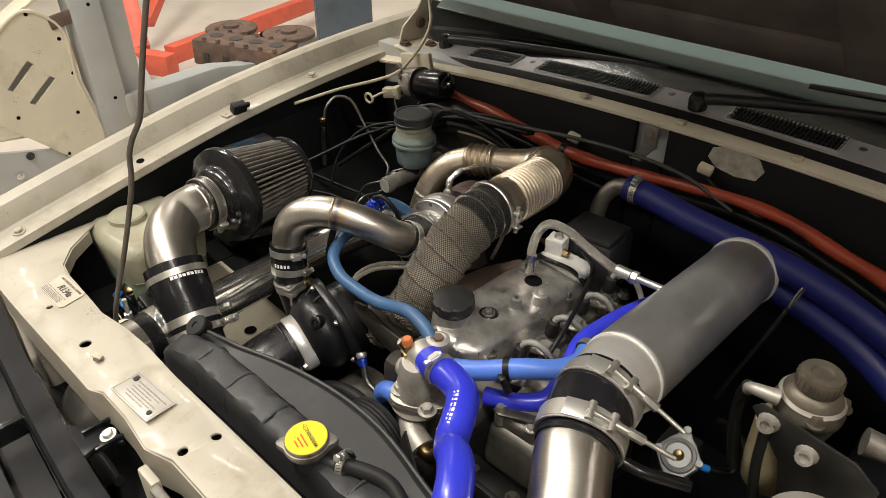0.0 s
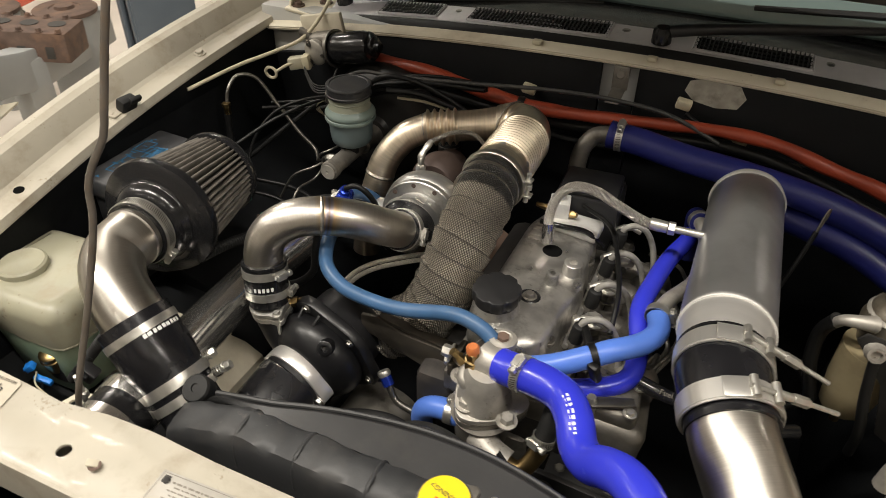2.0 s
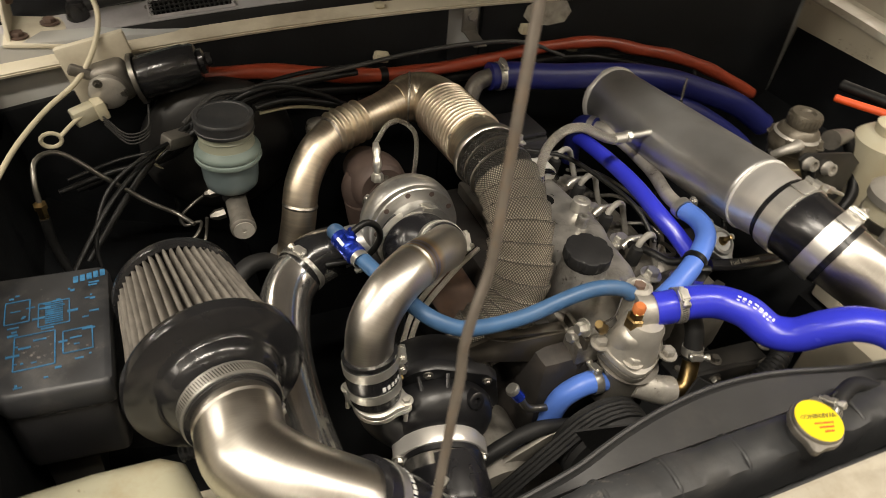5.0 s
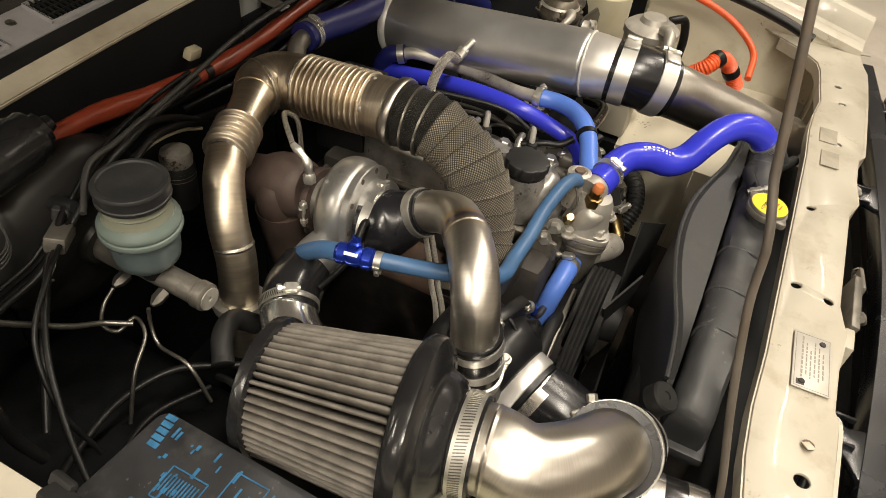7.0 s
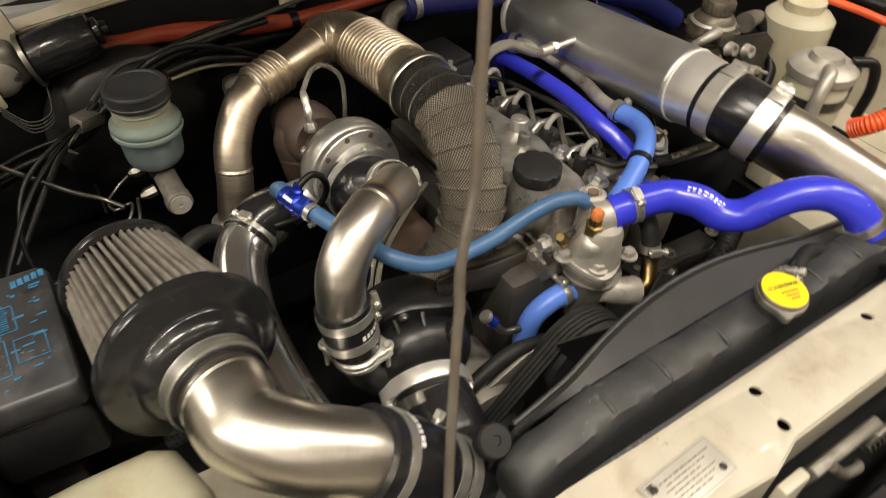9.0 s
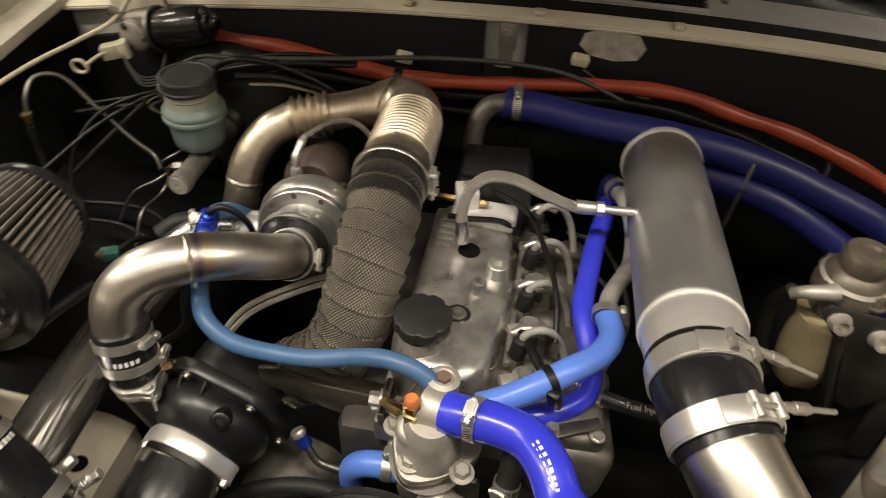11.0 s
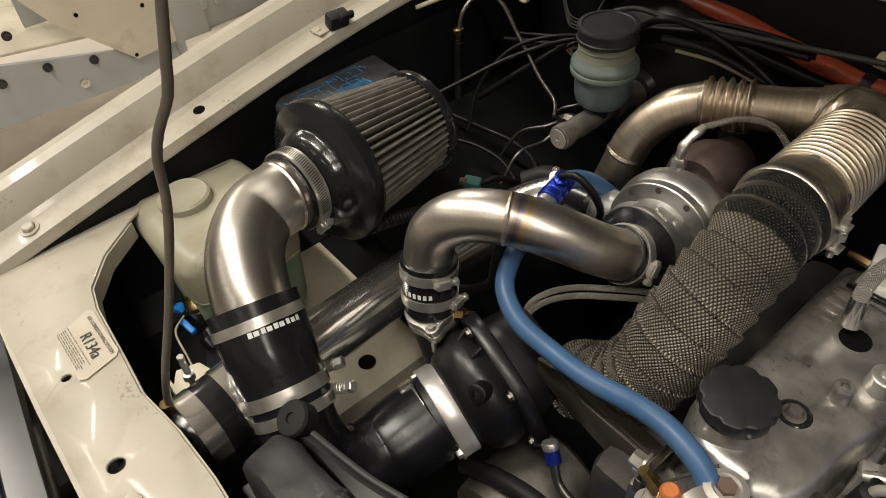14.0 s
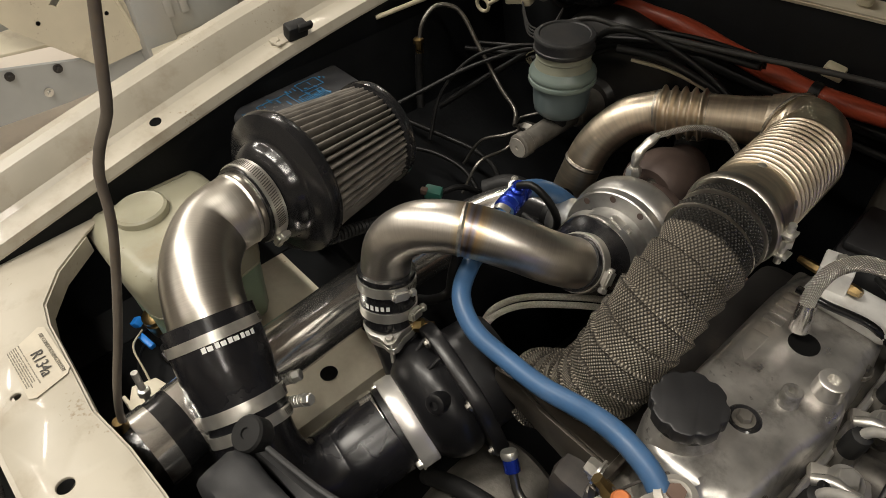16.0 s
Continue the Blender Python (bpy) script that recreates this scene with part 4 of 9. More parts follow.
part("volute", turned([(0.046, 0.010), (0.052, 0.014), (0.0595, 0.022), (0.0655, 0.032), (0.0680, 0.043), (0.0665, 0.054), (0.062, 0.060), (0.062, 0.066), (0.060, 0.080), (0.058, 0.115), (0.050, 0.125), (0.0, 0.125)], CF, CA, 56), BLACK_ALU, comp)
corner = Vector((-0.013, 0.003, 0.073))
HEX = math.atan2(vv.dot(corner), uu.dot(corner))
hexa = [(0.084 * math.cos(math.pi * j / 3 + HEX + d), 0.084 * math.sin(math.pi * j / 3 + HEX + d)) for j in range(6) for d in (-0.13, 0.13)]
part("back_plate", slab(hexa, 0.060, 0.076, 0.003, m=Matrix.Translation(CF) @ Matrix((uu, vv, ww)).transposed().to_4x4()), BLACK_ALU, comp)
for j in range(6):
    a = math.pi * j / 3 + HEX
    part("bolt", bolt(CF + ww * 0.059 + (uu * math.cos(a) + vv * math.sin(a)) * 0.0755, -CA, 0.0035, 0.004), PIPE_STEEL, comp)
for at in ((-0.7443, 0.4975, 0.8610), (-0.8063, 0.5037, 0.8580)):
    d = (Vector(at) - CF)
    d = (d - ww * d.dot(ww)).normalized()
    base = CF + d * 0.048 + ww * 0.050
    part("lug", turned([(0.0130, 0.0), (0.0115, 0.020), (0.0105, 0.0285), (0.0085, 0.0300), (0.0048, 0.0300), (0.0046, 0.0200), (0.0, 0.0195)], base, (d * 0.75 - ww * 0.65), 20), BLACK_ALU, comp, "lug with a threaded hole")
for a in (-0.9, -0.45, 0.0, 0.45, 0.9):
    d = Matrix.Rotation(a, 3, ww) @ Vector((uu * math.cos(HEX - 0.6) + vv * math.sin(HEX - 0.6)))
    part("rib", tube([CF + d * 0.066 + ww * 0.046, CF + d * 0.0705 + ww * 0.055, CF + d * 0.0725 + ww * 0.0605], 0.0026, 8), BLACK_ALU, comp)
bm = bmesh.new()
for i in range(12):
    a = HEX - radians(60 + i * 5.5)
    d = uu * math.cos(a) + vv * math.sin(a)
    block(tuple(CF + ww * 0.044 + d * 0.0684), (0.0030, 0.006 + 0.003 * (i % 2), 0.0006), tuple(math.degrees(q) for q in Matrix((d.cross(ww), ww, d)).transposed().to_euler()), 0, bm=bm)
part("lettering", bm, WHITE_INK, comp, "small pale marking bars")
JT = Vector((-0.839, 0.512, 0.890))
part("outlet_neck", tube([CF + ww * 0.042 - Vector((0.030, 0, 0.012)), (-0.828, 0.514, 0.850), (-0.837, 0.513, 0.872), tuple(JT)], [0.030, 0.028, 0.0255, 0.0255], 30, 0.004), BLACK_ALU, comp)
fo = []
for j in range(48):
    a = 2 * math.pi * j / 48
    rr = 0.0285 + 0.011 * max(0.0, math.cos(2 * (a - 2.5))) ** 6
    fo.append((rr * math.cos(a), rr * math.sin(a)))
TIL = pose(*JT, 6, -8, 0)
part("outlet_flange", slab(fo, -0.010, -0.002, 0.001, m=TIL), ZINC, comp, "machined silver outlet flange")
part("outlet_flange", slab(fo, -0.001, 0.007, 0.001, m=TIL), ZINC, comp, "machined silver outlet flange")
for a in (2.5, 2.5 + math.pi):
    c = TIL @ Vector((0.034 * math.cos(a), 0.034 * math.sin(a), 0.007))
    part("flange_bolt", bolt(c, (TIL.to_3x3() @ Vector((0, 0, 1))), 0.0042, 0.005), ZINC, comp)
    part("stud", rod(c, c - Vector((0, 0, 0.034)), 0.0028, 10), ZINC, comp)

# charge pipe from the compressor to the turbo
CHG = [(-0.8455, 0.519, 0.938), (-0.8460, 0.522, 0.966), (-0.840, 0.528, 0.993), (-0.818, 0.543, 1.0145), (-0.785, 0.566, 1.019), (-0.745, 0.596, 1.006), (-0.720, 0.624, 0.985), (-0.709, 0.650, 0.967), (-0.707, 0.668, 0.957)]
chg = thing("charge_pipe", (-0.8, 0.55, 1.0), "heat-tinted brushed steel pipe from compressor to turbo", "pipe")
part("pipe", tube(CHG, 0.0255, 36, 0.004), CHARGE_STEEL, chg)
for p, a in (((-0.781, 0.5685, 1.0186), (0.80, 0.58, -0.12)),):
    part("weld_seam", turned([(0.0252, -0.0025), (0.0264, 0.0), (0.0252, 0.0025)], p, a, 40), WELD, chg, "straw-coloured weld seam")
part("end_bead", turned([(0.0253, -0.0022), (0.0268, 0.0), (0.0253, 0.0022)], (-0.8458, 0.5205, 0.956), (-0.05, 0.1, 1), 36), STEEL, chg)
J = [(-0.8405, 0.5135, 0.897), (-0.8440, 0.5165, 0.925), (-0.8458, 0.5205, 0.955)]
jn = thing("silicone_joiner", (-0.84, 0.515, 0.92), "short black silicone joiner sleeve under the charge pipe", "hose")
part("sleeve", tube(J, [0.0285, 0.0290, 0.0290], 36, 0.004), RUBBER, jn)
part("end_lip", turned([(0.0285, -0.003), (0.0298, -0.002), (0.0298, 0.002), (0.0265, 0.003)], J[2], (-0.1, 0.2, 1), 36), RUBBER, jn)
hose_clamp((-0.8452, 0.5190, 0.944), (-0.12, 0.2, 1), 0.0292, -60)
hose_clamp((-0.8425, 0.5150, 0.913), (-0.12, 0.2, 1), 0.0290, -30)
bm = bmesh.new()
for i in range(5):
    wrap_patch(J, 0.0292, 0.028, 0.034, -40 + i * 11, -33 + i * 11, bm, 0.0004, 3, (0.7, -0.7, 0))
part("lettering", bm, WHITE_INK, jn, "white maker's mark")
TJ = [(-0.7105, 0.648, 0.968), (-0.7095, 0.664, 0.957), (-0.716, 0.684, 0.943), (-0.7255, 0.702, 0.9335), (-0.7265, 0.716, 0.930)]
jn = thing("silicone_elbow", (-0.712, 0.685, 0.957), "short black silicone reducer elbow at the turbo inlet", "hose")
part("sleeve", tube(TJ, [0.0285, 0.0300, 0.0380, 0.0445, 0.0455], 40, 0.003), SILICONE, jn)
hose_clamp((-0.7098, 0.658, 0.9615), (0.05, 0.80, -0.55), 0.0292, (0.85, -0.3, 0.25), 0.012)
hose_clamp((-0.7265, 0.7095, 0.9305), (-0.06, 0.99, -0.06), 0.0462, (0.36, -0.05, 0.93), 0.012)

# turbocharger
TA = Vector((-0.040, 0.990, -0.123)).normalized()
TC = Vector((-0.7177, 0.7234, 0.9364))
turbo = thing("turbocharger", TC, "silver turbocharger with a heat-browned turbine housing", "turbocharger")
part("compressor_housing", turned([(0.040, -0.020), (0.0445, -0.020), (0.0445, -0.001), (0.0470, 0.0), (0.0600, 0.0), (0.0612, 0.0012), (0.0615, 0.0100), (0.0625, 0.0110), (0.0650, 0.0150), (0.0665, 0.0240), (0.0660, 0.0340), (0.0630, 0.0420), (0.0570, 0.0480), (0.0480, 0.0500), (0.030, 0.052)], TC, TA, 72), HOUSING, turbo, "machined silver compressor housing", angle=24)
u, v, w = basis(TA)
zu = (Vector((0, 0, 1)) - TA * TA.z).normalized()
xu = zu.cross(TA)
for j in range(10):
    a = 2 * math.pi * j / 10 + 0.19
    part("bolt_hole", turned([(0.0036, 0.0002), (0.0036, -0.0004), (0, -0.0005)], TC + (xu * math.sin(a) + zu * math.cos(a)) * 0.0545, TA, 12), TURBINE, turbo)
part("bearing_housing", turned([(0.032, 0.048), (0.030, 0.062), (0.036, 0.092)], TC, TA, 32), CAST_DIRTY, turbo)
TT = Vector((-0.736, 0.838, 0.944))
part("turbine_housing", turned([(0.032, -0.034), (0.036, -0.030), (0.040, -0.020), (0.0420, -0.004), (0.0410, 0.012), (0.037, 0.024), (0.032, 0.034), (0.030, 0.055)], TT, TA, 48), TURBINE, turbo, "heat-browned cast turbine housing")
scroll = []
for k in range(13):
    a = math.radians(70 + 12 * k)
    scroll.append(TT + Vector((-math.sin(a), 0.0, math.cos(a))) * (0.022 + 0.0014 * k))
part("turbine_scroll", tube(scroll, [0.022, 0.024, 0.026, 0.028, 0.030], 24, 0.006), TURBINE, turbo, "heat-browned scroll casting")
part("turbine_foot", tube([TT + Vector((-0.010, 0.0, -0.025)), TT + Vector((-0.006, 0.0, -0.075)), TT + Vector((0.006, -0.004, -0.125))], [0.036, 0.031, 0.034], 24), TURBINE, turbo, "heat-browned inlet foot")
for j in range(6):
    a = 2 * math.pi * j / 6
    part("clamp_bolt", bolt(TC + TA * 0.080 + (u * math.cos(a) + v * math.sin(a)) * 0.040, -TA, 0.004, 0.008), PIPE_STEEL, turbo)
part("outlet", tube([TC + TA * 0.024 + Vector((-0.025, 0, -0.035)), (-0.79, 0.755, 0.905), (-0.835, 0.752, 0.897)], [0.030, 0.027, 0.026], 28), ALU, turbo)
band = TC + TA * 0.076
part("v_band", turned([(0.036, -0.006), (0.0415, -0.0055), (0.043, 0.0), (0.0415, 0.0055), (0.036, 0.006)], band, TA, 40), TURBINE, turbo, "browned clamp band")
lug = band + Vector((-0.040, -0.004, 0.006))
part("band_bolt", rod(lug - Vector((0, 0, 0.020)), lug + Vector((0, 0, 0.020)), 0.0026, 10), ZINC, turbo)
for dz in (-0.014, 0.010):
    part("band_nut", turned([(0.0055, 0), (0.0055, 0.006)], lug + Vector((0, 0, dz)), (0, 0, 1), 6), ZINC, turbo)
# oil feed line
OIL = [(-0.746, 0.798, 1.003), (-0.742, 0.820, 1.017), (-0.715, 0.850, 1.024), (-0.690, 0.868, 1.016), (-0.668, 0.868, 0.995), (-0.664, 0.866, 0.950), (-0.675, 0.860, 0.89), (-0.69, 0.85, 0.84)]
oil = thing("oil_feed_line", (-0.72, 0.83, 1.0), "braided steel oil feed line on top of the turbo", "hose")
part("line", tube(OIL[1:], 0.0034, 14, 0.004), BRAID, oil)
part("fitting", tube([(-0.7478, 0.793, 0.980), (-0.7472, 0.797, 1.003), (-0.742, 0.820, 1.017)], [0.0048, 0.0048, 0.0062, 0.0044, 0.0058, 0.0040], 12, 0.003), ZINC, oil)
part("banjo", turned([(0.0085, 0), (0.0085, 0.008), (0.006, 0.012)], (-0.7478, 0.7932, 0.976), (0, 0, 1), 6), ZINC, oil)

# exhaust: gate pipe, bellows, wrapped downpipe
GATE = [(-0.868, 0.815, 0.775), (-0.862, 0.822, 0.845), (-0.849, 0.831, 0.905), (-0.838, 0.847, 0.950), (-0.812, 0.869, 0.986), (-0.783, 0.887, 1.000)]
GATE_FLANGE = (-0.8615, 0.8225, 0.848)
gate = thing("wastegate_pipe", (-0.82, 0.86, 0.95), "gold heat-tinted steel wastegate pipe with bellows", "pipe")
part("pipe", tube(GATE, 0.0240, 32, 0.004), STEEL_GOLD, gate)
part("lower_flange", turned([(0.026, -0.006), (0.0325, -0.006), (0.034, 0.0), (0.0325, 0.006), (0.026, 0.006)], GATE_FLANGE, (0.1, 0.1, 1), 36), ZINC, gate, "dull band flange")
g0, g1 = Vector((-0.785, 0.886, 0.9995)), Vector((-0.733, 0.906, 1.0055))
part("bellows", tube([g0, g0.lerp(g1, 0.33), g0.lerp(g1, 0.66), g1], lambda f, s: 0.0243 + 0.0064 * (0.5 - 0.5 * math.cos(f * 10 * math.pi)) ** 1.5 if 0.03 < f < 0.97 else 0.025, 36, 0.0009), STEEL_GOLD, gate, "bronze bellows", angle=120)
for p in (g0, g1, Vector((-0.845, 0.836, 0.925))):
    part("weld_seam", turned([(0.0238, -0.003), (0.0250, 0), (0.0238, 0.003)], p, (g1 - g0) if p.z > 0.95 else (0.2, 0.25, 0.9), 32), WELD, gate)
part("branch", tube([g1, (-0.705, 0.916, 1.0085), (-0.672, 0.928, 1.012)], [0.0248, 0.0255, 0.029], 32, 0.004), STEEL_GOLD, gate)
exh = thing("downpipe", (-0.61, 0.8, 1.0), "stainless downpipe with bellows, V-band and woven wrap", "exhaust pipe")
part("elbow", tube([(-0.618, 0.885, 1.014), (-0.6195, 0.905, 1.014), (-0.629, 0.926, 1.0135), (-0.650, 0.934, 1.0130), (-0.676, 0.927, 1.0117)], [0.0390, 0.0395, 0.0385, 0.036, 0.030], 40, 0.003), STEEL_GOLD, exh)
part("mitre_weld", tube([(-0.6535 + 0.0375 * math.sin(a) * 0.35, 0.9335 + 0.0375 * math.sin(a) * 0.94, 1.013 + 0.0375 * math.cos(a)) for a in [2 * math.pi * k / 24 for k in range(25)]], lambda f, s: 0.0014 + 0.0005 * abs(math.sin(s * 700)), 8, 0.002), WELD, exh, "rippled mitre weld")
b0, b1 = Vector((-0.618, 0.890, 1.014)), Vector((-0.613, 0.785, 1.019))
part("bellows", tube([b0, b0.lerp(b1, 0.33), b0.lerp(b1, 0.66), b1], lambda f, s: 0.0340 + 0.0092 * abs(math.sin(f * 13 * math.pi)) ** 0.55 if 0.01 < f < 0.99 else 0.0395, 44, 0.0006), STEEL_GOLD, exh, "ribbed stainless bellows", angle=120)
part("weld_seam", turned([(0.0385, -0.003), (0.0405, 0), (0.0385, 0.003)], b0, b1 - b0, 36), WELD, exh)
part("collar", tube([(-0.613, 0.787, 1.019), (-0.6125, 0.770, 1.0195), (-0.612, 0.748, 1.020)], [0.0400, 0.0415, 0.0415], 40), STEEL_GOLD, exh)
for a in (0.4, 1.6, 2.8, 4.0, 5.2):
    part("tack_weld", turned([(0.0, -0.002), (0.0045, 0.0), (0.0, 0.002)], (-0.613 + 0.0405 * math.cos(a), 0.785, 1.019 + 0.0405 * math.sin(a)), (math.cos(a), 0, math.sin(a)), 10), WELD, exh)
VB = Vector((-0.612, 0.748, 1.020))
vb = thing("v_band_clamp", VB, "stainless V-band clamp with a spring bolt", "hose clamp")
part("band", turned([(0.0405, -0.0065), (0.0455, -0.0062), (0.0468, -0.0045), (0.0472, 0.0), (0.0462, 0.0048), (0.0435, 0.0060), (0.0415, 0.010)], VB, (0, 1, 0.03), 48), STEEL, vb)
part("bolt", rod(VB + Vector((0.048, 0.002, -0.024)), VB + Vector((0.050, 0.004, 0.020)), 0.0035, 10), ZINC, vb)
part("nut", turned([(0.006, 0), (0.006, 0.007)], VB + Vector((0.050, 0.004, -0.004)), (0, 0, 1), 6), ZINC, vb)
for s in (-1, 1):
    part("lug", block(tuple(VB + Vector((0.050, 0.003, -0.002 + 0.012 * s))), (0.012, 0.014, 0.003), bevel=0.001), ZINC, vb)
WR = [(-0.612, 0.744, 1.020), (-0.610, 0.712, 1.0185), (-0.608, 0.680, 1.008), (-0.612, 0.640, 0.982), (-0.620, 0.612, 0.940), (-0.632, 0.600, 0.900), (-0.660, 0.592, 0.862), (-0.700, 0.590, 0.835)]
part("inner_pipe", tube(WR, 0.036, 28), STEEL, exh)


def turns(f, s, a):
    k = (s / 0.021 + a + 0.05 * math.sin(s * 130)) % 1.0
    return 0.0046 * (1 - k) + 0.0007 * math.sin(f * 31 + 6.28 * a)


def wrap_piece(charred):
    """The wrap's turns, cut on a slanting, uneven line between its charred and its clean length."""
    bm = tube(WR, 0.0385, 56, 0.0016, rib=turns)
    gone = []
    uv = bm.loops.layers.uv.verify()
    for f in bm.faces:
        s = sum(q[uv].uv.x for q in f.loops) / len(f.loops)
        a = sum(q[uv].uv.y for q in f.loops) / len(f.loops) / (2 * math.pi * 0.0385)
        if len(f.loops) > 4:
            s = 0.0 if f.calc_center_median().y > 0.7 else 1.0
        if (s / 0.021 + a + 0.05 * math.sin(s * 130) < 3.0) != charred:
            gone.append(f)
    bmesh.ops.delete(bm, geom=gone, context="FACES")
    return bm


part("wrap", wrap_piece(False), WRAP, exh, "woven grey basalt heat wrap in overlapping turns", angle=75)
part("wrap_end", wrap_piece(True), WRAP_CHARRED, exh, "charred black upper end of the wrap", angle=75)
for y, z, tip in ((0.726, 1.0193, 0.06), (0.706, 1.0175, 0.14)):
    part("tie_band", turned([(0.0425, -0.0016), (0.0436, -0.0014), (0.0436, 0.0014), (0.0425, 0.0016)], (-0.611, y, z), (-0.03, 1, tip), 44), STEEL, exh, "narrow bright steel tie band")

# polished pipe from the turbo down past the battery side to the front
POL = [(-0.835, 0.752, 0.897), (-0.868, 0.742, 0.888), (-0.893, 0.715, 0.878), (-0.915, 0.640, 0.866), (-0.922, 0.540, 0.858), (-0.918, 0.450, 0.858), (-0.906, 0.370, 0.866), (-0.894, 0.300, 0.874)]
pol = thing("intercooler_pipe", (-0.89, 0.5, 0.85), "polished steel intercooler pipe along the inner wing", "pipe")
part("pipe", tube(POL, 0.033, 36, 0.005), POLISHED, pol)
jn = thing("silicone_sleeve", (-0.85, 0.75, 0.893), "black silicone sleeve at the turbo outlet", "hose")
part("sleeve", tube([(-0.815, 0.752, 0.905), (-0.845, 0.751, 0.900), (-0.868, 0.742, 0.890)], 0.0335, 32), RUBBER, jn)
hose_clamp((-0.866, 0.743, 0.891), (-0.75, -0.55, -0.2), 0.0338, 120, 0.012)
FJ = [(-0.897, 0.318, 0.872), (-0.893, 0.290, 0.875), (-0.889, 0.262, 0.873), (-0.887, 0.240, 0.868)]
jn = thing("silicone_sleeve", (-0.89, 0.28, 0.874), "black silicone sleeve joining the intercooler pipes", "hose")
part("sleeve", tube(FJ, 0.0395, 40), RUBBER, jn)
part("pipe_end", tube([(-0.889, 0.262, 0.873), (-0.885, 0.225, 0.862), (-0.876, 0.185, 0.835), (-0.866, 0.155, 0.79), (-0.858, 0.135, 0.72)], [0.036, 0.037, 0.040, 0.042, 0.042], 36), STEEL, jn, "brushed pipe end")
for yy, zz in ((0.304, 0.8735), (0.262, 0.873)):
    tb = thing("t_bolt_clamp", (-0.89, yy, zz), "wide stainless band clamp on the pipe sleeve", "hose clamp", "band clamps")
    part("band", turned([(0.0397, -0.010), (0.0412, -0.010), (0.0412, 0.010), (0.0397, 0.010), (0.0397, -0.010)], (-0.891 - (yy - 0.27) * 0.12, yy, zz), (-0.1, 1, 0.0), 44), POLISHED, tb)

# crossover tank and pipes to the engine's other side
TK0, TK1 = Vector((-0.2789, 0.945, 0.9625)), Vector((-0.2754, 0.594, 0.9940))
TD = (TK1 - TK0).normalized()
tank = thing("plenum_tank", (-0.28, 0.75, 0.98), "satin welded aluminium plenum tank", "tank")
part("cylinder", turned([(0.0, 0.0), (0.040, 0.0), (0.0490, 0.001), (0.0515, 0.004), (0.0520, 0.012), (0.0520, 0.346), (0.0512, 0.352), (0.0480, 0.354)], TK0, TD, 64), ALU, tank, angle=60)
rr = random.Random(5)
tu, tv, tw = basis(TD)
part("weld_bead", tube([TK0 + TD * 0.3545 + (tu * math.cos(a) + tv * math.sin(a)) * 0.0508 for a in [2 * math.pi * k / 60 for k in range(61)]], lambda f, s: 0.0017 + 0.0004 * abs(math.sin(s * 620)), 10, 0.0014), GROUND, tank, "rippled bright weld bead")
part("end_weld", turned([(0.0440, 0.0005), (0.0475, -0.0020), (0.0512, -0.0015), (0.0538, 0.0015), (0.0545, 0.0060), (0.0538, 0.0105), (0.0518, 0.0130)], TK0, TD, 64), GROUND, tank, "bright dressed end weld")
X = [TK0 + TD * 0.346, (-0.2745, 0.565, 0.9963), (-0.269, 0.515, 0.9945), (-0.250, 0.460, 0.981), (-0.227, 0.420, 0.9645), (-0.200, 0.370, 0.944), (-0.171, 0.320, 0.923), (-0.135, 0.285, 0.90), (-0.08, 0.262, 0.875)]
part("spigot", tube(X[:3], [0.0505, 0.0505, 0.0485, 0.0465, 0.0455, 0.045], 48), SPIGOT, tank, "bright aluminium spigot")
xp = thing("boost_pipe", (-0.24, 0.42, 0.96), "brushed stainless boost pipe elbow below the tank", "pipe")
part("pipe", tube(X[2:], [0.0435, 0.0420, 0.0405, 0.0395, 0.039], 44, 0.005), STEEL, xp)
xj = thing("silicone_joiner", (-0.272, 0.508, 1.0), "black silicone joiner between tank and boost pipe", "hose")
part("sleeve", tube([(-0.2738, 0.552, 0.9962), (-0.269, 0.515, 0.9945), (-0.2515, 0.465, 0.983)], [0.0472, 0.0475, 0.0465, 0.0455], 44), SILICONE, xj)
part("end_lip", turned([(0.0450, -0.003), (0.0484, -0.002), (0.0484, 0.002), (0.0450, 0.003)], (-0.2738, 0.552, 0.9962), (0.08, -1, -0.03), 44), RUBBER, xj)
tbolt_clamp((-0.2720, 0.536, 0.9958), (0.11, -0.98, -0.04), 0.0482, width=0.024)
tbolt_clamp((-0.2583, 0.483, 0.9885), (0.31, -0.92, -0.22), 0.0480, width=0.024)

# ---- coolant hoses ----
def hose(name, pts, r, mat, label, category="hose", step=0.006):
    th = thing(name, pts[len(pts) // 2], label, category)
    part("tube", tube(pts, r, 28, step), mat, th)
    if isinstance(r, float) and 0.0085 < r:
        for a, c in ((pts[0], pts[1]), (pts[-1], pts[-2])):
            d = (Vector(c) - Vector(a)).normalized()
            part("end_cuff", turned([(r * 0.97, -0.0006), (r * 1.035, 0.0), (r * 1.035, 0.006), (r, 0.008)], a, d, 28), mat, th)
    return th


RH = [(-0.499, 0.493, 0.9395), (-0.485, 0.489, 0.942), (-0.450, 0.484, 0.945), (-0.420, 0.472, 0.947), (-0.400, 0.447, 0.948), (-0.386, 0.419, 0.940), (-0.370, 0.399, 0.947), (-0.352, 0.382, 0.970), (-0.332, 0.365, 0.986), (-0.312, 0.343, 0.991), (-0.297, 0.318, 0.982), (-0.284, 0.295, 0.955)]
rh = hose("upper_radiator_hose", RH, [0.0205, 0.0205, 0.0206, 0.0203, 0.0200, 0.0200, 0.0205], BLUE, "glossy royal blue silicone upper radiator hose")
bm = bmesh.new()
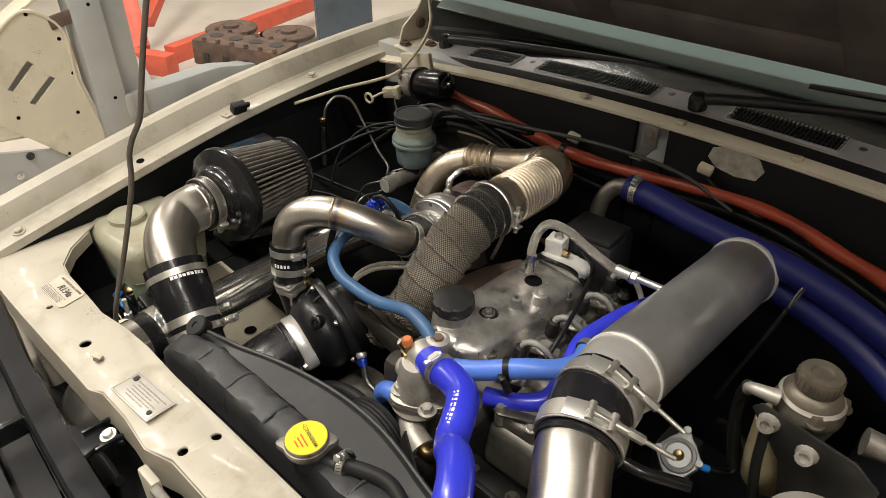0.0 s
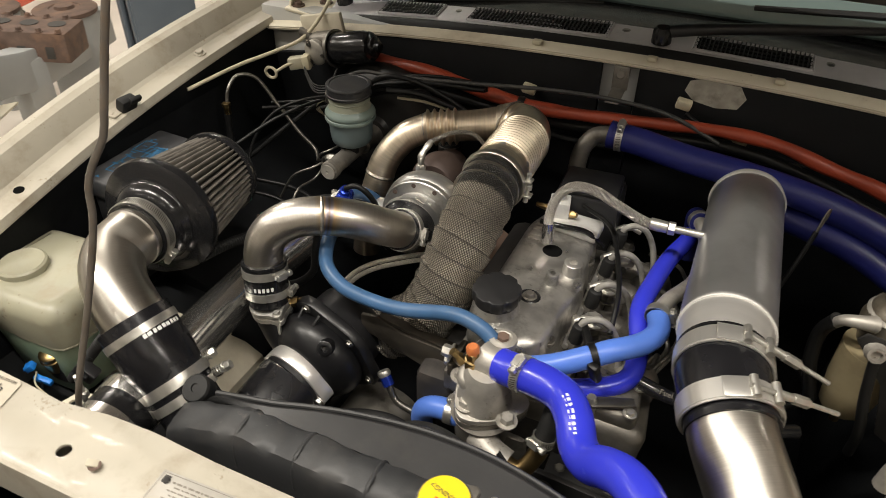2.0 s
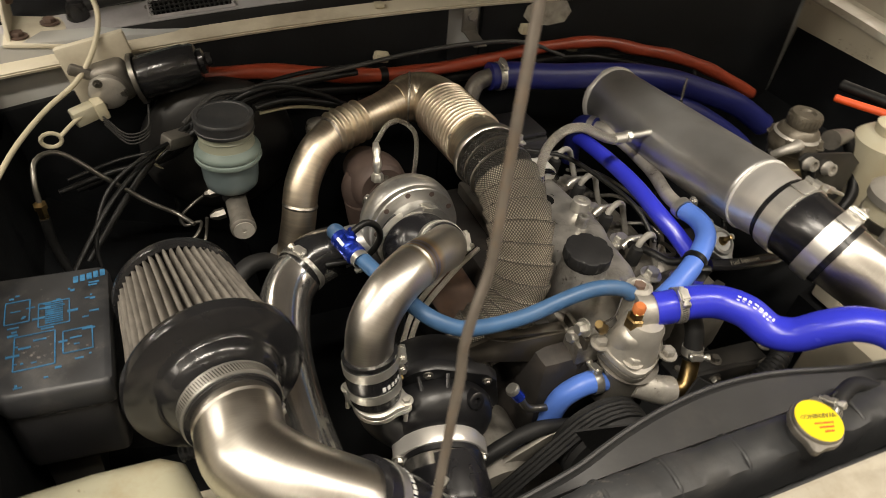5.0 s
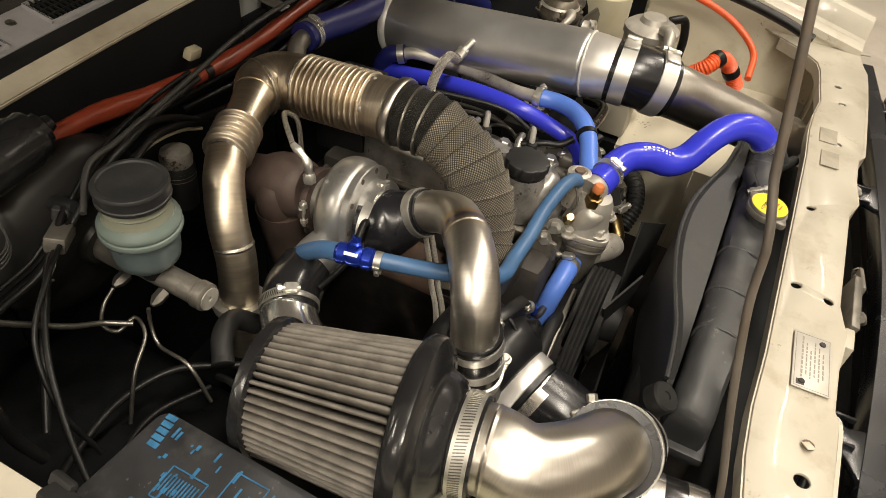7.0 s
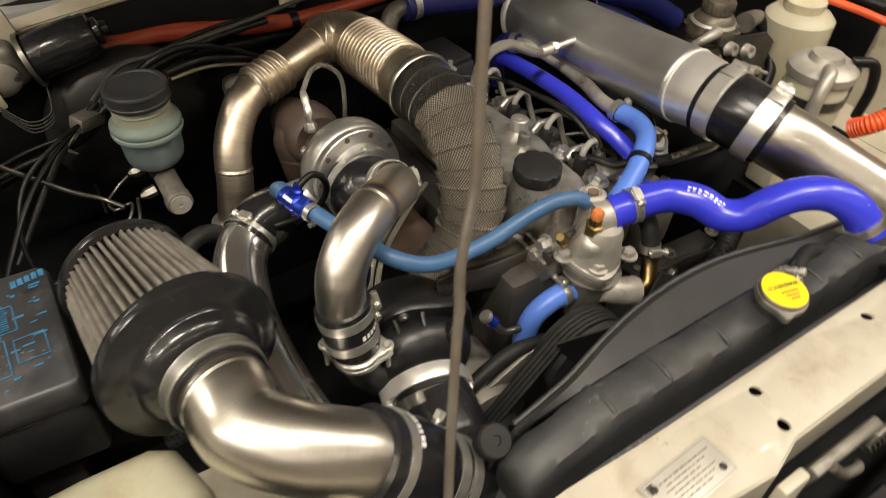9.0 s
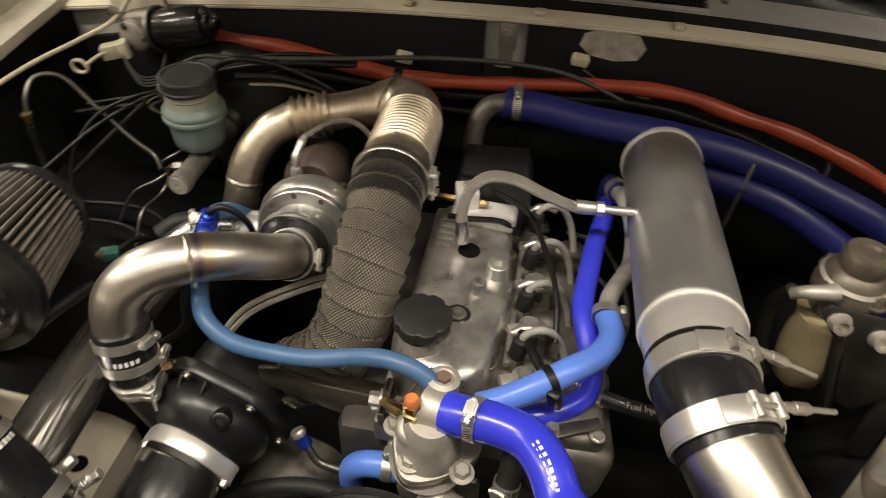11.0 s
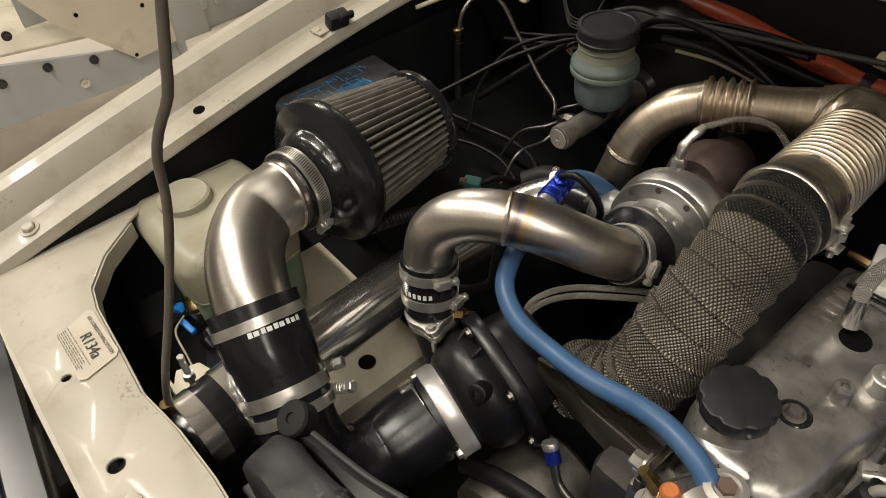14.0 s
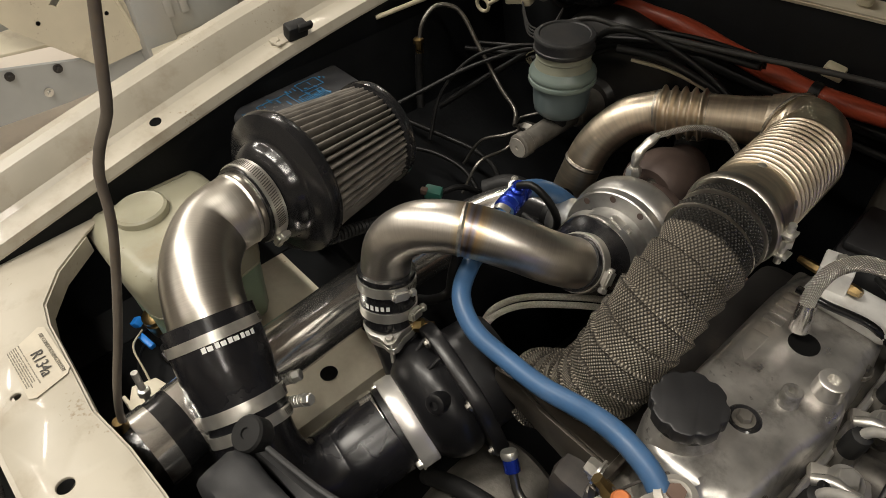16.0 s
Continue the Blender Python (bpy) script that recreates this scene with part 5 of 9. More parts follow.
for k, (a0, a1) in enumerate(((-10, 0), (4, 9))):
    for i in range(8 if k == 0 else 7):
        s0 = 0.100 + i * 0.0056
        wrap_patch(RH, 0.0206, s0, s0 + (0.0036 if k == 0 else 0.0030), a0, a1 - (3 if (i * 5 + k) % 3 == 0 else 0), bm, 0.0004, 3, (-0.25, -0.25, 0.9))
part("lettering", bm, WHITE_INK, rh, "white maker's mark bars")
hose_clamp((-0.470, 0.4870, 0.9435), (0.95, -0.25, 0.12), 0.0208, (-0.1, -0.3, 0.95))
hose_clamp((-0.289, 0.303, 0.966), (0.4, -0.6, -0.7), 0.0214, (0.4, -0.5, 0.75))
LBH = [(-0.517, 0.5175, 0.948), (-0.532, 0.5205, 0.958), (-0.560, 0.526, 0.962), (-0.582, 0.530, 0.957), (-0.606, 0.534, 0.947), (-0.647, 0.535, 0.935), (-0.690, 0.537, 0.931), (-0.735, 0.535, 0.942), (-0.765, 0.548, 0.955), (-0.785, 0.580, 0.962), (-0.800, 0.625, 0.962), (-0.814, 0.662, 0.966), (-0.822, 0.684, 0.968)]
hose("bypass_hose", LBH, 0.0095, PALE, "thin dusty light blue silicone coolant hose")
hose("turbo_coolant_hose", [(-0.826, 0.698, 0.967), (-0.824, 0.722, 0.958), (-0.820, 0.748, 0.938), (-0.808, 0.775, 0.905), (-0.79, 0.79, 0.87)], 0.0105, PALE, "short light blue hose to the turbo")
H3 = [(-0.470, 0.512, 0.930), (-0.440, 0.524, 0.938), (-0.415, 0.535, 0.948), (-0.388, 0.552, 0.956), (-0.358, 0.580, 0.955), (-0.345, 0.612, 0.953), (-0.352, 0.645, 0.954)]
hose("heater_hose", H3, 0.0135, SKY, "cornflower blue silicone heater hose")
H4 = [(-0.340, 0.920, 0.905), (-0.346, 0.874, 0.915), (-0.360, 0.794, 0.932), (-0.369, 0.722, 0.940), (-0.374, 0.66, 0.938), (-0.362, 0.61, 0.919), (-0.362, 0.572, 0.906), (-0.385, 0.548, 0.901), (-0.430, 0.530, 0.895)]
hose("heater_hose", H4, 0.0125, BLUE, "royal blue silicone heater hose along the engine")
H5 = [(-0.545, 0.490, 0.832), (-0.575, 0.490, 0.833), (-0.597, 0.494, 0.815), (-0.604, 0.500, 0.775), (-0.602, 0.505, 0.72)]
hose("lower_bypass_hose", H5, 0.0145, SKY, "cornflower blue elbow hose below the thermostat housing")
hose_clamp((-0.558, 0.490, 0.8325), (-1, 0, 0), 0.0148, 150)
hose_clamp((-0.3515, 0.640, 0.9545), (0, 1, 0), 0.0138, 30)
DB = [(-0.502, 0.973, 1.012), (-0.46, 0.972, 1.010), (-0.38, 0.966, 1.001), (-0.29, 0.962, 0.995), (-0.21, 0.958, 0.985), (-0.13, 0.955, 0.966), (-0.07, 0.950, 0.945), (0.02, 0.940, 0.910), (0.10, 0.930, 0.860)]
hose("heater_hose", DB, 0.0215, DARK_BLUE, "navy blue silicone hose along the firewall")
hose_clamp((-0.484, 0.9725, 1.0112), (1, 0, 0), 0.0218, (0, -0.3, 1))
DB2 = [(-0.24, 0.965, 0.945), (-0.12, 0.945, 0.922), (-0.02, 0.930, 0.872), (0.06, 0.92, 0.815), (0.10, 0.91, 0.76)]
hose("heater_hose", DB2, 0.0205, DARK_BLUE, "navy blue silicone hose dropping behind the tank")
part("stub", tube([(-0.496, 0.973, 1.012), (-0.522, 0.970, 1.006), (-0.538, 0.960, 0.985), (-0.542, 0.945, 0.93)], 0.014, 20), CAST_DIRTY, thing("heater_pipe", (-0.52, 0.92, 1.0), "cast coolant pipe stub at the head", "pipe"))
RD = [(-0.955, 1.018, 1.046), (-0.921, 1.018, 1.041), (-0.86, 1.018, 1.040), (-0.80, 1.018, 1.031), (-0.72, 1.018, 1.018), (-0.64, 1.018, 1.011), (-0.545, 1.018, 1.014), (-0.44, 1.02, 1.023), (-0.343, 1.02, 1.031), (-0.255, 1.02, 1.026), (-0.18, 1.018, 1.006), (-0.11, 1.015, 0.990), (0.0, 1.01, 0.950), (0.12, 1.0, 0.89)]
red = hose("wiring_conduit", RD, lambda f, s: 0.0108 + 0.0010 * math.sin(f * 9) + 0.0008 * math.sin(s * 60), RED, "red wiring conduit along the firewall", "conduit")
for x, z in ((-0.665, 1.012),):
    part("tape_band", turned([(0.0124, -0.006), (0.0130, 0), (0.0124, 0.006)], (x, 1.018, z), (1, 0, 0), 20), CABLE, red)

# ---- radiator, shroud, cap ----
rad = thing("radiator", (CX, 0.285, 0.5), "radiator with a dusty ribbed grey plastic top tank", "radiator")
line = [(-0.023, -0.05), (-0.023, -0.012), (-0.0215, 0.001), (-0.0175, 0.0085), (-0.008, 0.0115), (0.002, 0.0118), (0.012, 0.0110), (0.020, 0.0085), (0.0250, 0.0), (0.0265, -0.012), (0.0265, -0.05)]
rxs = [-0.800, -0.795, -0.782] + [-0.770 + 0.010 * i for i in range(59)] + [-0.182, -0.172, -0.165]


def rad_z(x):
    e = min(1.0, (x + 0.80) / 0.10, (-0.165 - x) / 0.10)
    return 0.908 + 0.039 * max(0.0, e) ** 0.6


rings = bmesh.new()
prev = None
for i, x in enumerate(rxs):
    s = 0.86 if i in (0, len(rxs) - 1) else 1.0
    ring = [rings.verts.new((x, 0.289 + a * s, rad_z(x) + (c * s if c > -0.02 else c))) for a, c in line]
    if prev:
        for j in range(len(line) - 1):
            rings.faces.new((prev[j], prev[j + 1], ring[j + 1], ring[j]))
    else:
        rings.faces.new(ring)
    prev = ring
rings.faces.new(prev[::-1])
for vv2 in rings.verts:
    if vv2.co.z > 0.90:
        vv2.co.z += 0.0060 * noise.noise(Vector((vv2.co.x * 30, vv2.co.y * 45, 0))) + 0.0034 * noise.noise(Vector((vv2.co.x * 70, vv2.co.y * 90, 3)))
        vv2.co.y += 0.0016 * noise.noise(Vector((vv2.co.x * 45, vv2.co.z * 60, 7)))
part("top_tank", rings, GREY_PLASTIC, rad)
for x in (-0.70, -0.63, -0.55, -0.40, -0.33, -0.25):
    z = rad_z(x)
    part("rib", tube([(x, 0.268, z - 0.03), (x, 0.2685, z - 0.008), (x, 0.271, z + 0.003), (x, 0.277, z + 0.0095), (x, 0.294, z + 0.0115), (x, 0.308, z + 0.008), (x, 0.3140, z - 0.002), (x, 0.3150, z - 0.03)], 0.0026, 8, 0.006), GREY_PLASTIC, rad)
part("crimp_rail", block((CX, 0.289, 0.866), (0.66, 0.058, 0.014), bevel=0.004), GREY_PLASTIC, rad)
part("core", block((CX, 0.285, 0.62), (0.64, 0.04, 0.49), bevel=0.004), IRON, rad)
part("inlet_neck", tube([(-0.265, 0.272, 0.925), (-0.275, 0.283, 0.942), (-0.283, 0.298, 0.955)], 0.018, 24), GREY_PLASTIC, rad)
CAP = Vector((-0.473, 0.281, 0.957))
part("filler_neck", turned([(0.021, -0.012), (0.021, 0.008), (0.0235, 0.010), (0.0235, 0.013)], CAP, (0, -0.05, 1), 32), GREY_PLASTIC, rad)
part("overflow_spout", tube([CAP + Vector((0.018, 0.004, 0.002)), CAP + Vector((0.050, 0.012, 0.002))], 0.0065, 14), GREY_PLASTIC, rad)
co = []
for j in range(72):
    a = 2 * math.pi * j / 72
    co.append(((0.0262 + 0.0085 * max(0, math.cos(2 * a)) ** 8) * math.cos(a + 0.8), (0.0262 + 0.0085 * max(0, math.cos(2 * a)) ** 8) * math.sin(a + 0.8)))
CM = Matrix.Translation(CAP) @ pose(0, 0, 0, 4, 0, 0)
cap = part("radiator_cap", slab(co, 0.013, 0.022, 0.002, m=CM), CAST_DIRTY, rad, "dull metal cap with two ears")
part("raised_crown", turned([(0.0245, 0.021), (0.0245, 0.025), (0.0235, 0.0262), (0.0, 0.0262)], CAP, (0, -0.07, 1), 40), CAST_DIRTY, cap)
st = part("sticker", turned([(0.0232, 0.0262), (0.0230, 0.0268), (0.0, 0.0268)], CAP, (0, -0.07, 1), 40), YELLOW, cap, "yellow warning sticker")
tc0 = CAP + Vector((0.0, -0.002, 0.0271))
text_on("WARNING", tc0 + Vector((0.004, 0.004, 0.0002)), 0.0068, (-0.97, 0.24, 0), (-0.24, -0.97, -0.06), INK, "lettering", cap)
bm = bmesh.new()
for k in range(3):
    block(tuple(tc0 + Vector((0.002 - 0.001 * k, -0.004 - 0.0045 * k, -0.0001))), (0.020 - 0.005 * k, 0.0016, 0.0005), (4, 0, -14), 0, bm=bm)
part("print_lines", bm, ORANGE, cap, "orange print bars")
bm = bmesh.new()
tube([tc0 + Vector((-0.0165, 0.0085, 0.0002)), tc0 + Vector((-0.0125, 0.0105, 0.0002)), tc0 + Vector((-0.0128, 0.0065, 0.0002)), tc0 + Vector((-0.0165, 0.0085, 0.0002))], 0.0004, 6, 0.01, bm=bm, straight=True)
part("warning_triangle", bm, INK, cap)
OV = [CAP + Vector((0.036, 0.009, 0.002)), CAP + Vector((0.060, 0.020, 0.006)), (-0.375, 0.312, 0.960), (-0.335, 0.300, 0.945), (-0.30, 0.278, 0.935), (-0.24, 0.25, 0.925)]
hose("overflow_hose", OV, 0.0085, RUBBER_MATT, "black rubber overflow hose from the radiator cap")
hose_clamp(CAP + Vector((0.043, 0.012, 0.003)), (1, 0.3, 0.1), 0.0090, 20, 0.008)
part("clip_tab", block(tuple(CAP + Vector((0.045, 0.022, 0.016))), (0.010, 0.003, 0.014), (20, 0, 20), 0.001), RUBBER_MATT, bpy.data.objects["overflow_hose"])

arc = [(-0.820, 0.322), (-0.760, 0.326), (-0.700, 0.334), (-0.640, 0.350), (-0.580, 0.362), (-0.520, 0.368), (-0.460, 0.366), (-0.400, 0.355), (-0.350, 0.342), (-0.28, 0.334), (-0.20, 0.33)]


def arch_z(x):
    return 0.944 - 0.20 * max(0.0, abs(x + 0.50) - 0.14) ** 1.5 - (0.05 * max(0.0, abs(x + 0.50) - 0.27) / 0.05)


sh = thing("fan_shroud", (CX, 0.34, 0.6), "grey plastic fan shroud behind the radiator", "fan shroud")
bm = bmesh.new()
prev = None
pts = smooth_path([(x, y, 0) for x, y in arc], 0.012)
for p in pts:
    z = arch_z(p.x)
    ring = [bm.verts.new(q) for q in ((p.x, 0.3185, z - 0.004), (p.x, p.y - 0.006, z), (p.x, p.y, z - 0.004), (p.x, p.y + 0.004, z - 0.018), (p.x, p.y + 0.010, z - 0.16), (p.x, p.y + 0.006, z - 0.16), (p.x, p.y - 0.004, z - 0.02), (p.x, 0.3185, z - 0.010))]
    if prev:
        for j in range(8):
            bm.faces.new((prev[j], prev[(j + 1) % 8], ring[(j + 1) % 8], ring[j]))
    else:
        bm.faces.new(ring[::-1])
    prev = ring
bm.faces.new(prev)
part("hood", bm, SHROUD, sh, angle=25)
part("lip", tube([(p.x, p.y + 0.002, arch_z(p.x) - 0.002) for p in pts[4:-4:3]], 0.003, 8), SHROUD, sh)
part("lower_ring", block((-0.50, 0.34, 0.64), (0.56, 0.03, 0.36), bevel=0.01), GREY_PLASTIC, sh)
part("mount_bolt", turned([(0.0, -0.014), (0.0165, -0.014), (0.0168, 0.002), (0.0150, 0.0045), (0.0050, 0.0048), (0.0045, 0.0030), (0.0, 0.0030)], (-0.797, 0.323, 0.929), (0.0, -0.5, 0.85), 28), RUBBER_MATT, sh, "round black mounting bolt", angle=25)

# ---- engine ----
eng = thing("engine_block", (-0.53, 0.7, 0.6), "dark cast iron engine block under the alloy cover", "engine")
part("block", block((-0.525, 0.71, 0.66), (0.20, 0.40, 0.40), bevel=0.02), IRON, eng)
part("head", block((-0.505, 0.70, 0.862), (0.15, 0.38, 0.036), bevel=0.006), CAST_DIRTY, eng)
part("front_cover", block((-0.525, 0.515, 0.68), (0.13, 0.03, 0.26), bevel=0.012), CAST_DIRTY, eng)
part("manifold", tube([(-0.64, 0.60, 0.80), (-0.66, 0.70, 0.82), (-0.66, 0.80, 0.82), (-0.64, 0.88, 0.81)], 0.032, 20), RUST, eng, "rusty exhaust manifold")
part("inlet_side", block((-0.40, 0.72, 0.80), (0.10, 0.34, 0.10), bevel=0.02), CAST_DIRTY, eng)
part("sump_side", block((-0.52, 0.68, 0.48), (0.30, 0.5, 0.14), bevel=0.03), IRON, eng)


def cover_shape(c):
    k = (c.z - 0.872) / 0.066
    t = 1 - 0.10 * max(0.0, k) ** 2
    x = -0.515 + (c.x + 0.515) * t
    y = c.y if c.y > 0.62 else c.y + 0.018 * max(0, k) ** 2
    z = c.z - (0.006 if c.x > -0.50 else 0) * max(0, k)
    if c.y > 0.735:
        z -= 0.004 * k
    return (x, y, z)


cover = thing("rocker_cover", (-0.515, 0.67, 0.9), "bare cast alloy rocker cover with raised bosses", "engine cover")
ol = [(-0.566, 0.560), (-0.556, 0.540), (-0.535, 0.528), (-0.500, 0.528), (-0.474, 0.540), (-0.463, 0.562), (-0.460, 0.64), (-0.452, 0.66), (-0.450, 0.70), (-0.458, 0.72), (-0.462, 0.80), (-0.468, 0.835), (-0.560, 0.835), (-0.572, 0.80), (-0.572, 0.60)]
b = slab(ol, 0.872, 0.938, 0.0, (), None)
es = [e for e in b.edges if min(v.co.z for v in e.verts) > 0.93 or abs(e.verts[0].co.z - e.verts[1].co.z) > 0.03]
bmesh.ops.bevel(b, geom=es, offset=0.013, segments=4, affect="EDGES", profile=0.5)
for v in b.verts:
    v.co = Vector(cover_shape(v.co))
part("casting", b, COVER, cover)
part("base_flange", slab([(-0.58 + (x + 0.572) * 1.09, 0.682 + (y - 0.682) * 1.03) for x, y in ol], 0.866, 0.876, 0.002), CAST_DIRTY, cover)
part("filler_boss", turned([(0.036, -0.06), (0.033, -0.02), (0.030, -0.004), (0.027, 0.008)], (-0.541, 0.586, 0.945), (0.02, -0.05, 1), 32), COVER, cover)
for x, y, z, r, h in ((-0.494, 0.669, 0.931, 0.0085, 0.020), (-0.476, 0.704, 0.928, 0.0125, 0.022)):
    part("boss", turned([(r * 1.5, -0.006), (r * 1.08, 0.004), (r, h - 0.001), (r * 0.9, h), (r * 0.45, h), (r * 0.45, h - 0.008), (0, h - 0.008)], (x, y, z), (0.06, 0, 1), 24), COVER, cover)
part("sealing_washer", turned([(0.0150, -0.003), (0.0150, 0.002), (0.0128, 0.0038), (0.0105, 0.003)], (-0.510, 0.627, 0.934), (0.04, 0, 1), 28), RUBBER, cover)
part("cover_bolt", bolt((-0.510, 0.627, 0.936), (0.04, 0, 1), 0.0058, 0.007, True), CAST_DIRTY, cover)
part("breather_hole", turned([(0.014, -0.001), (0.014, 0.0012), (0.0, 0.0013)], (-0.514, 0.738, 0.9335), (0.03, 0, 1), 24), HOLE, cover, "dark breather hole")
part("raised_pad", block((-0.548, 0.70, 0.9345), (0.018, 0.045, 0.004), (0, 0, 0), 0.0015), COVER, cover)
bm = bmesh.new()
for i in range(5):
    block((-0.547, 0.745 + i * 0.012, 0.9345), (0.018, 0.0075, 0.004), (0, 0, 0), 0.001, bm=bm)
part("raised_lettering", bm, COVER, cover)
part("rear_hump", block((-0.505, 0.812, 0.935), (0.085, 0.045, 0.020), (0, 3, 0), 0.008, segs=3), GROUND, cover, "bright bare rear hump")
part("cover_strap", tube([(-0.548, 0.786, 0.946), (-0.520, 0.783, 0.948), (-0.480, 0.790, 0.944), (-0.455, 0.80, 0.92)], 0.004, 10), RUBBER, cover)

for x, y, z in ((-0.556, 0.655, 0.922), (-0.556, 0.765, 0.920), (-0.470, 0.585, 0.912), (-0.468, 0.765, 0.914)):
    part("flange_washer", turned([(0.0105, -0.004), (0.0105, 0.001), (0.008, 0.002)], (x, y, z), (0.05, 0, 1), 22), CAST_DIRTY, cover)
    part("cover_bolt", bolt((x, y, z + 0.001), (0.05, 0, 1), 0.0055, 0.006), PIPE_STEEL, cover)
part("side_rib", tube([(-0.450, 0.60, 0.895), (-0.450, 0.70, 0.895), (-0.450, 0.80, 0.895)], 0.004, 8), COVER, cover)
oc = thing("oil_filler_cap", (-0.541, 0.586, 0.957), "round black lobed plastic oil filler cap", "oil cap")
lo = []
for j in range(96):
    a = 2 * math.pi * j / 96
    rr = 0.0308 - 0.0026 * max(0.0, math.cos(8 * a)) ** 2
    lo.append((rr * math.cos(a), rr * math.sin(a)))
part("cap", slab(lo, 0.0, 0.016, 0.0022, m=pose(-0.541, 0.586, 0.955, 3, 1, 0)), BLACK_PLASTIC, oc)
part("skirt", turned([(0.0275, -0.006), (0.0285, 0.002)], (-0.541, 0.586, 0.955), (0.02, -0.05, 1), 32), RUBBER_MATT, oc)

# bracket, breather box and braided line behind the cover
bk = thing("fuel_manifold_block", (-0.532, 0.81, 0.955), "bright machined alloy block with a hex plug", "fitting")
part("body", block((-0.530, 0.818, 0.953), (0.030, 0.030, 0.036), (0, 0, 12), 0.002), GROUND, bk)
part("hex_plug", bolt((-0.528, 0.818, 0.971), (0, 0, 1), 0.0065, 0.007, False), ZINC, bk)
part("side_port", turned([(0.0055, 0), (0.0055, 0.008), (0.004, 0.014)], (-0.515, 0.813, 0.953), (1, -0.2, 0.1), 6), BRASS, bk)
part("side_port", turned([(0.0050, 0), (0.0050, 0.010), (0.0035, 0.022)], (-0.545, 0.820, 0.950), (-1, 0.1, 0.0), 6), BRASS, bk)
bx = thing("breather_box", (-0.50, 0.90, 0.93), "black plastic box behind the engine cover", "box")
part("box", block((-0.500, 0.885, 0.915), (0.100, 0.085, 0.10), (0, 0, 4), 0.010), BLACK_PLASTIC, bx)
part("lid", block((-0.500, 0.885, 0.969), (0.088, 0.074, 0.010), (0, 0, 4), 0.004), BLACK_PLASTIC, bx)
BR = [(-0.524, 0.742, 0.955), (-0.526, 0.745, 0.985), (-0.518, 0.748, 1.018), (-0.498, 0.746, 1.040), (-0.470, 0.748, 1.040), (-0.435, 0.756, 1.020), (-0.405, 0.765, 1.002), (-0.380, 0.772, 0.993)]
br = thing("braided_line", (-0.47, 0.75, 1.03), "braided stainless line arching to the plenum tank", "hose")
part("line", tube(BR, 0.0068, 18, 0.004), BRAID, br)
part("end_fitting", tube([(-0.5235, 0.741, 0.945), (-0.5255, 0.7445, 0.975)], [0.009, 0.009, 0.0075], 14), POLISHED, br)
part("end_fitting", tube([(-0.394, 0.7685, 0.998), (-0.372, 0.7710, 0.9965)], [0.0085, 0.0085, 0.0080], 14, 0.003), ZINC, br)
part("hex_nut", turned([(0.0075, 0.0), (0.0092, 0.001), (0.0092, 0.009), (0.0075, 0.010)], (-0.371, 0.7712, 0.9963), (0.99, 0.08, 0.0), 6), ZINC, br)
part("nipple", tube([(-0.364, 0.7718, 0.9960), (-0.345, 0.7728, 0.9960), (-0.320, 0.7735, 0.9965)], 0.0052, 12), ZINC, br, "short plated nipple")
BR2 = [(-0.780, 0.590, 0.850), (-0.780, 0.592, 0.870), (-0.774, 0.598, 0.890), (-0.760, 0.612, 0.905), (-0.741, 0.625, 0.915), (-0.715, 0.643, 0.920), (-0.686, 0.664, 0.922), (-0.645, 0.695, 0.915)]
hose("braided_line", BR2, 0.0034, FINE_BRAID, "thin braided stainless line below the charge pipe")
hose("braided_line", [(x + 0.006, y - 0.006, z - 0.003) for x, y, z in BR2], 0.0034, FINE_BRAID, "second braided stainless line beside its twin")

# injectors along the cover
for i, y in enumerate((0.600, 0.676, 0.752, 0.828)):
    inj = thing("injector", (-0.43, y, 0.9), "oily steel injector with clamp and bent fuel pipe", "injector", "injectors")
    part("clamp_foot", block((-0.432, y - 0.018, 0.894), (0.050, 0.018, 0.012), (0, 8, 25), 0.004), CAST, inj)
    part("clamp_bolt", bolt((-0.428, y - 0.018, 0.900), (0.1, -0.1, 1), 0.0088, 0.010), ZINC, inj)
    part("holder", turned([(0.011, -0.03), (0.011, 0.004), (0.008, 0.008), (0.008, 0.020), (0.0062, 0.024)], (-0.442, y + 0.012, 0.894), (0.15, 0, 1), 6), CAST_DIRTY, inj)
    part("fuel_pipe", tube([(-0.438, y + 0.012, 0.916), (-0.433, y + 0.014, 0.932), (-0.420, y + 0.018, 0.938), (-0.405, y + 0.024, 0.930), (-0.390, y + 0.03, 0.900), (-0.380, y + 0.02, 0.86)], 0.0046, 12, 0.004), GREY_HOSE, inj, "light grey return hose")
    part("union_nut", turned([(0.0095, -0.014), (0.0098, 0.006), (0.0085, 0.012), (0.005, 0.014)], (-0.438, y + 0.012, 0.914), (0.15, 0, 1), 14), RUBBER_MATT, inj, "black rubber nipple")
    part("return_fitting", tube([(-0.447, y + 0.03, 0.915), (-0.430, y + 0.034, 0.922), (-0.412, y + 0.036, 0.918)], [0.005, 0.0065, 0.004, 0.0055], 10), ZINC, inj)
hose("return_line", [(-0.440, 0.635, 0.918), (-0.425, 0.60, 0.925), (-0.412, 0.575, 0.925), (-0.400, 0.56, 0.935)], 0.0055, CABLE, "black return line between the injectors")
hose("glow_cable", [(-0.50, 0.84, 0.955), (-0.45, 0.80, 0.958), (-0.425, 0.74, 0.955), (-0.405, 0.67, 0.945), (-0.40, 0.62, 0.92)], 0.0035, CABLE, "thin black cable over the injectors", "cable")
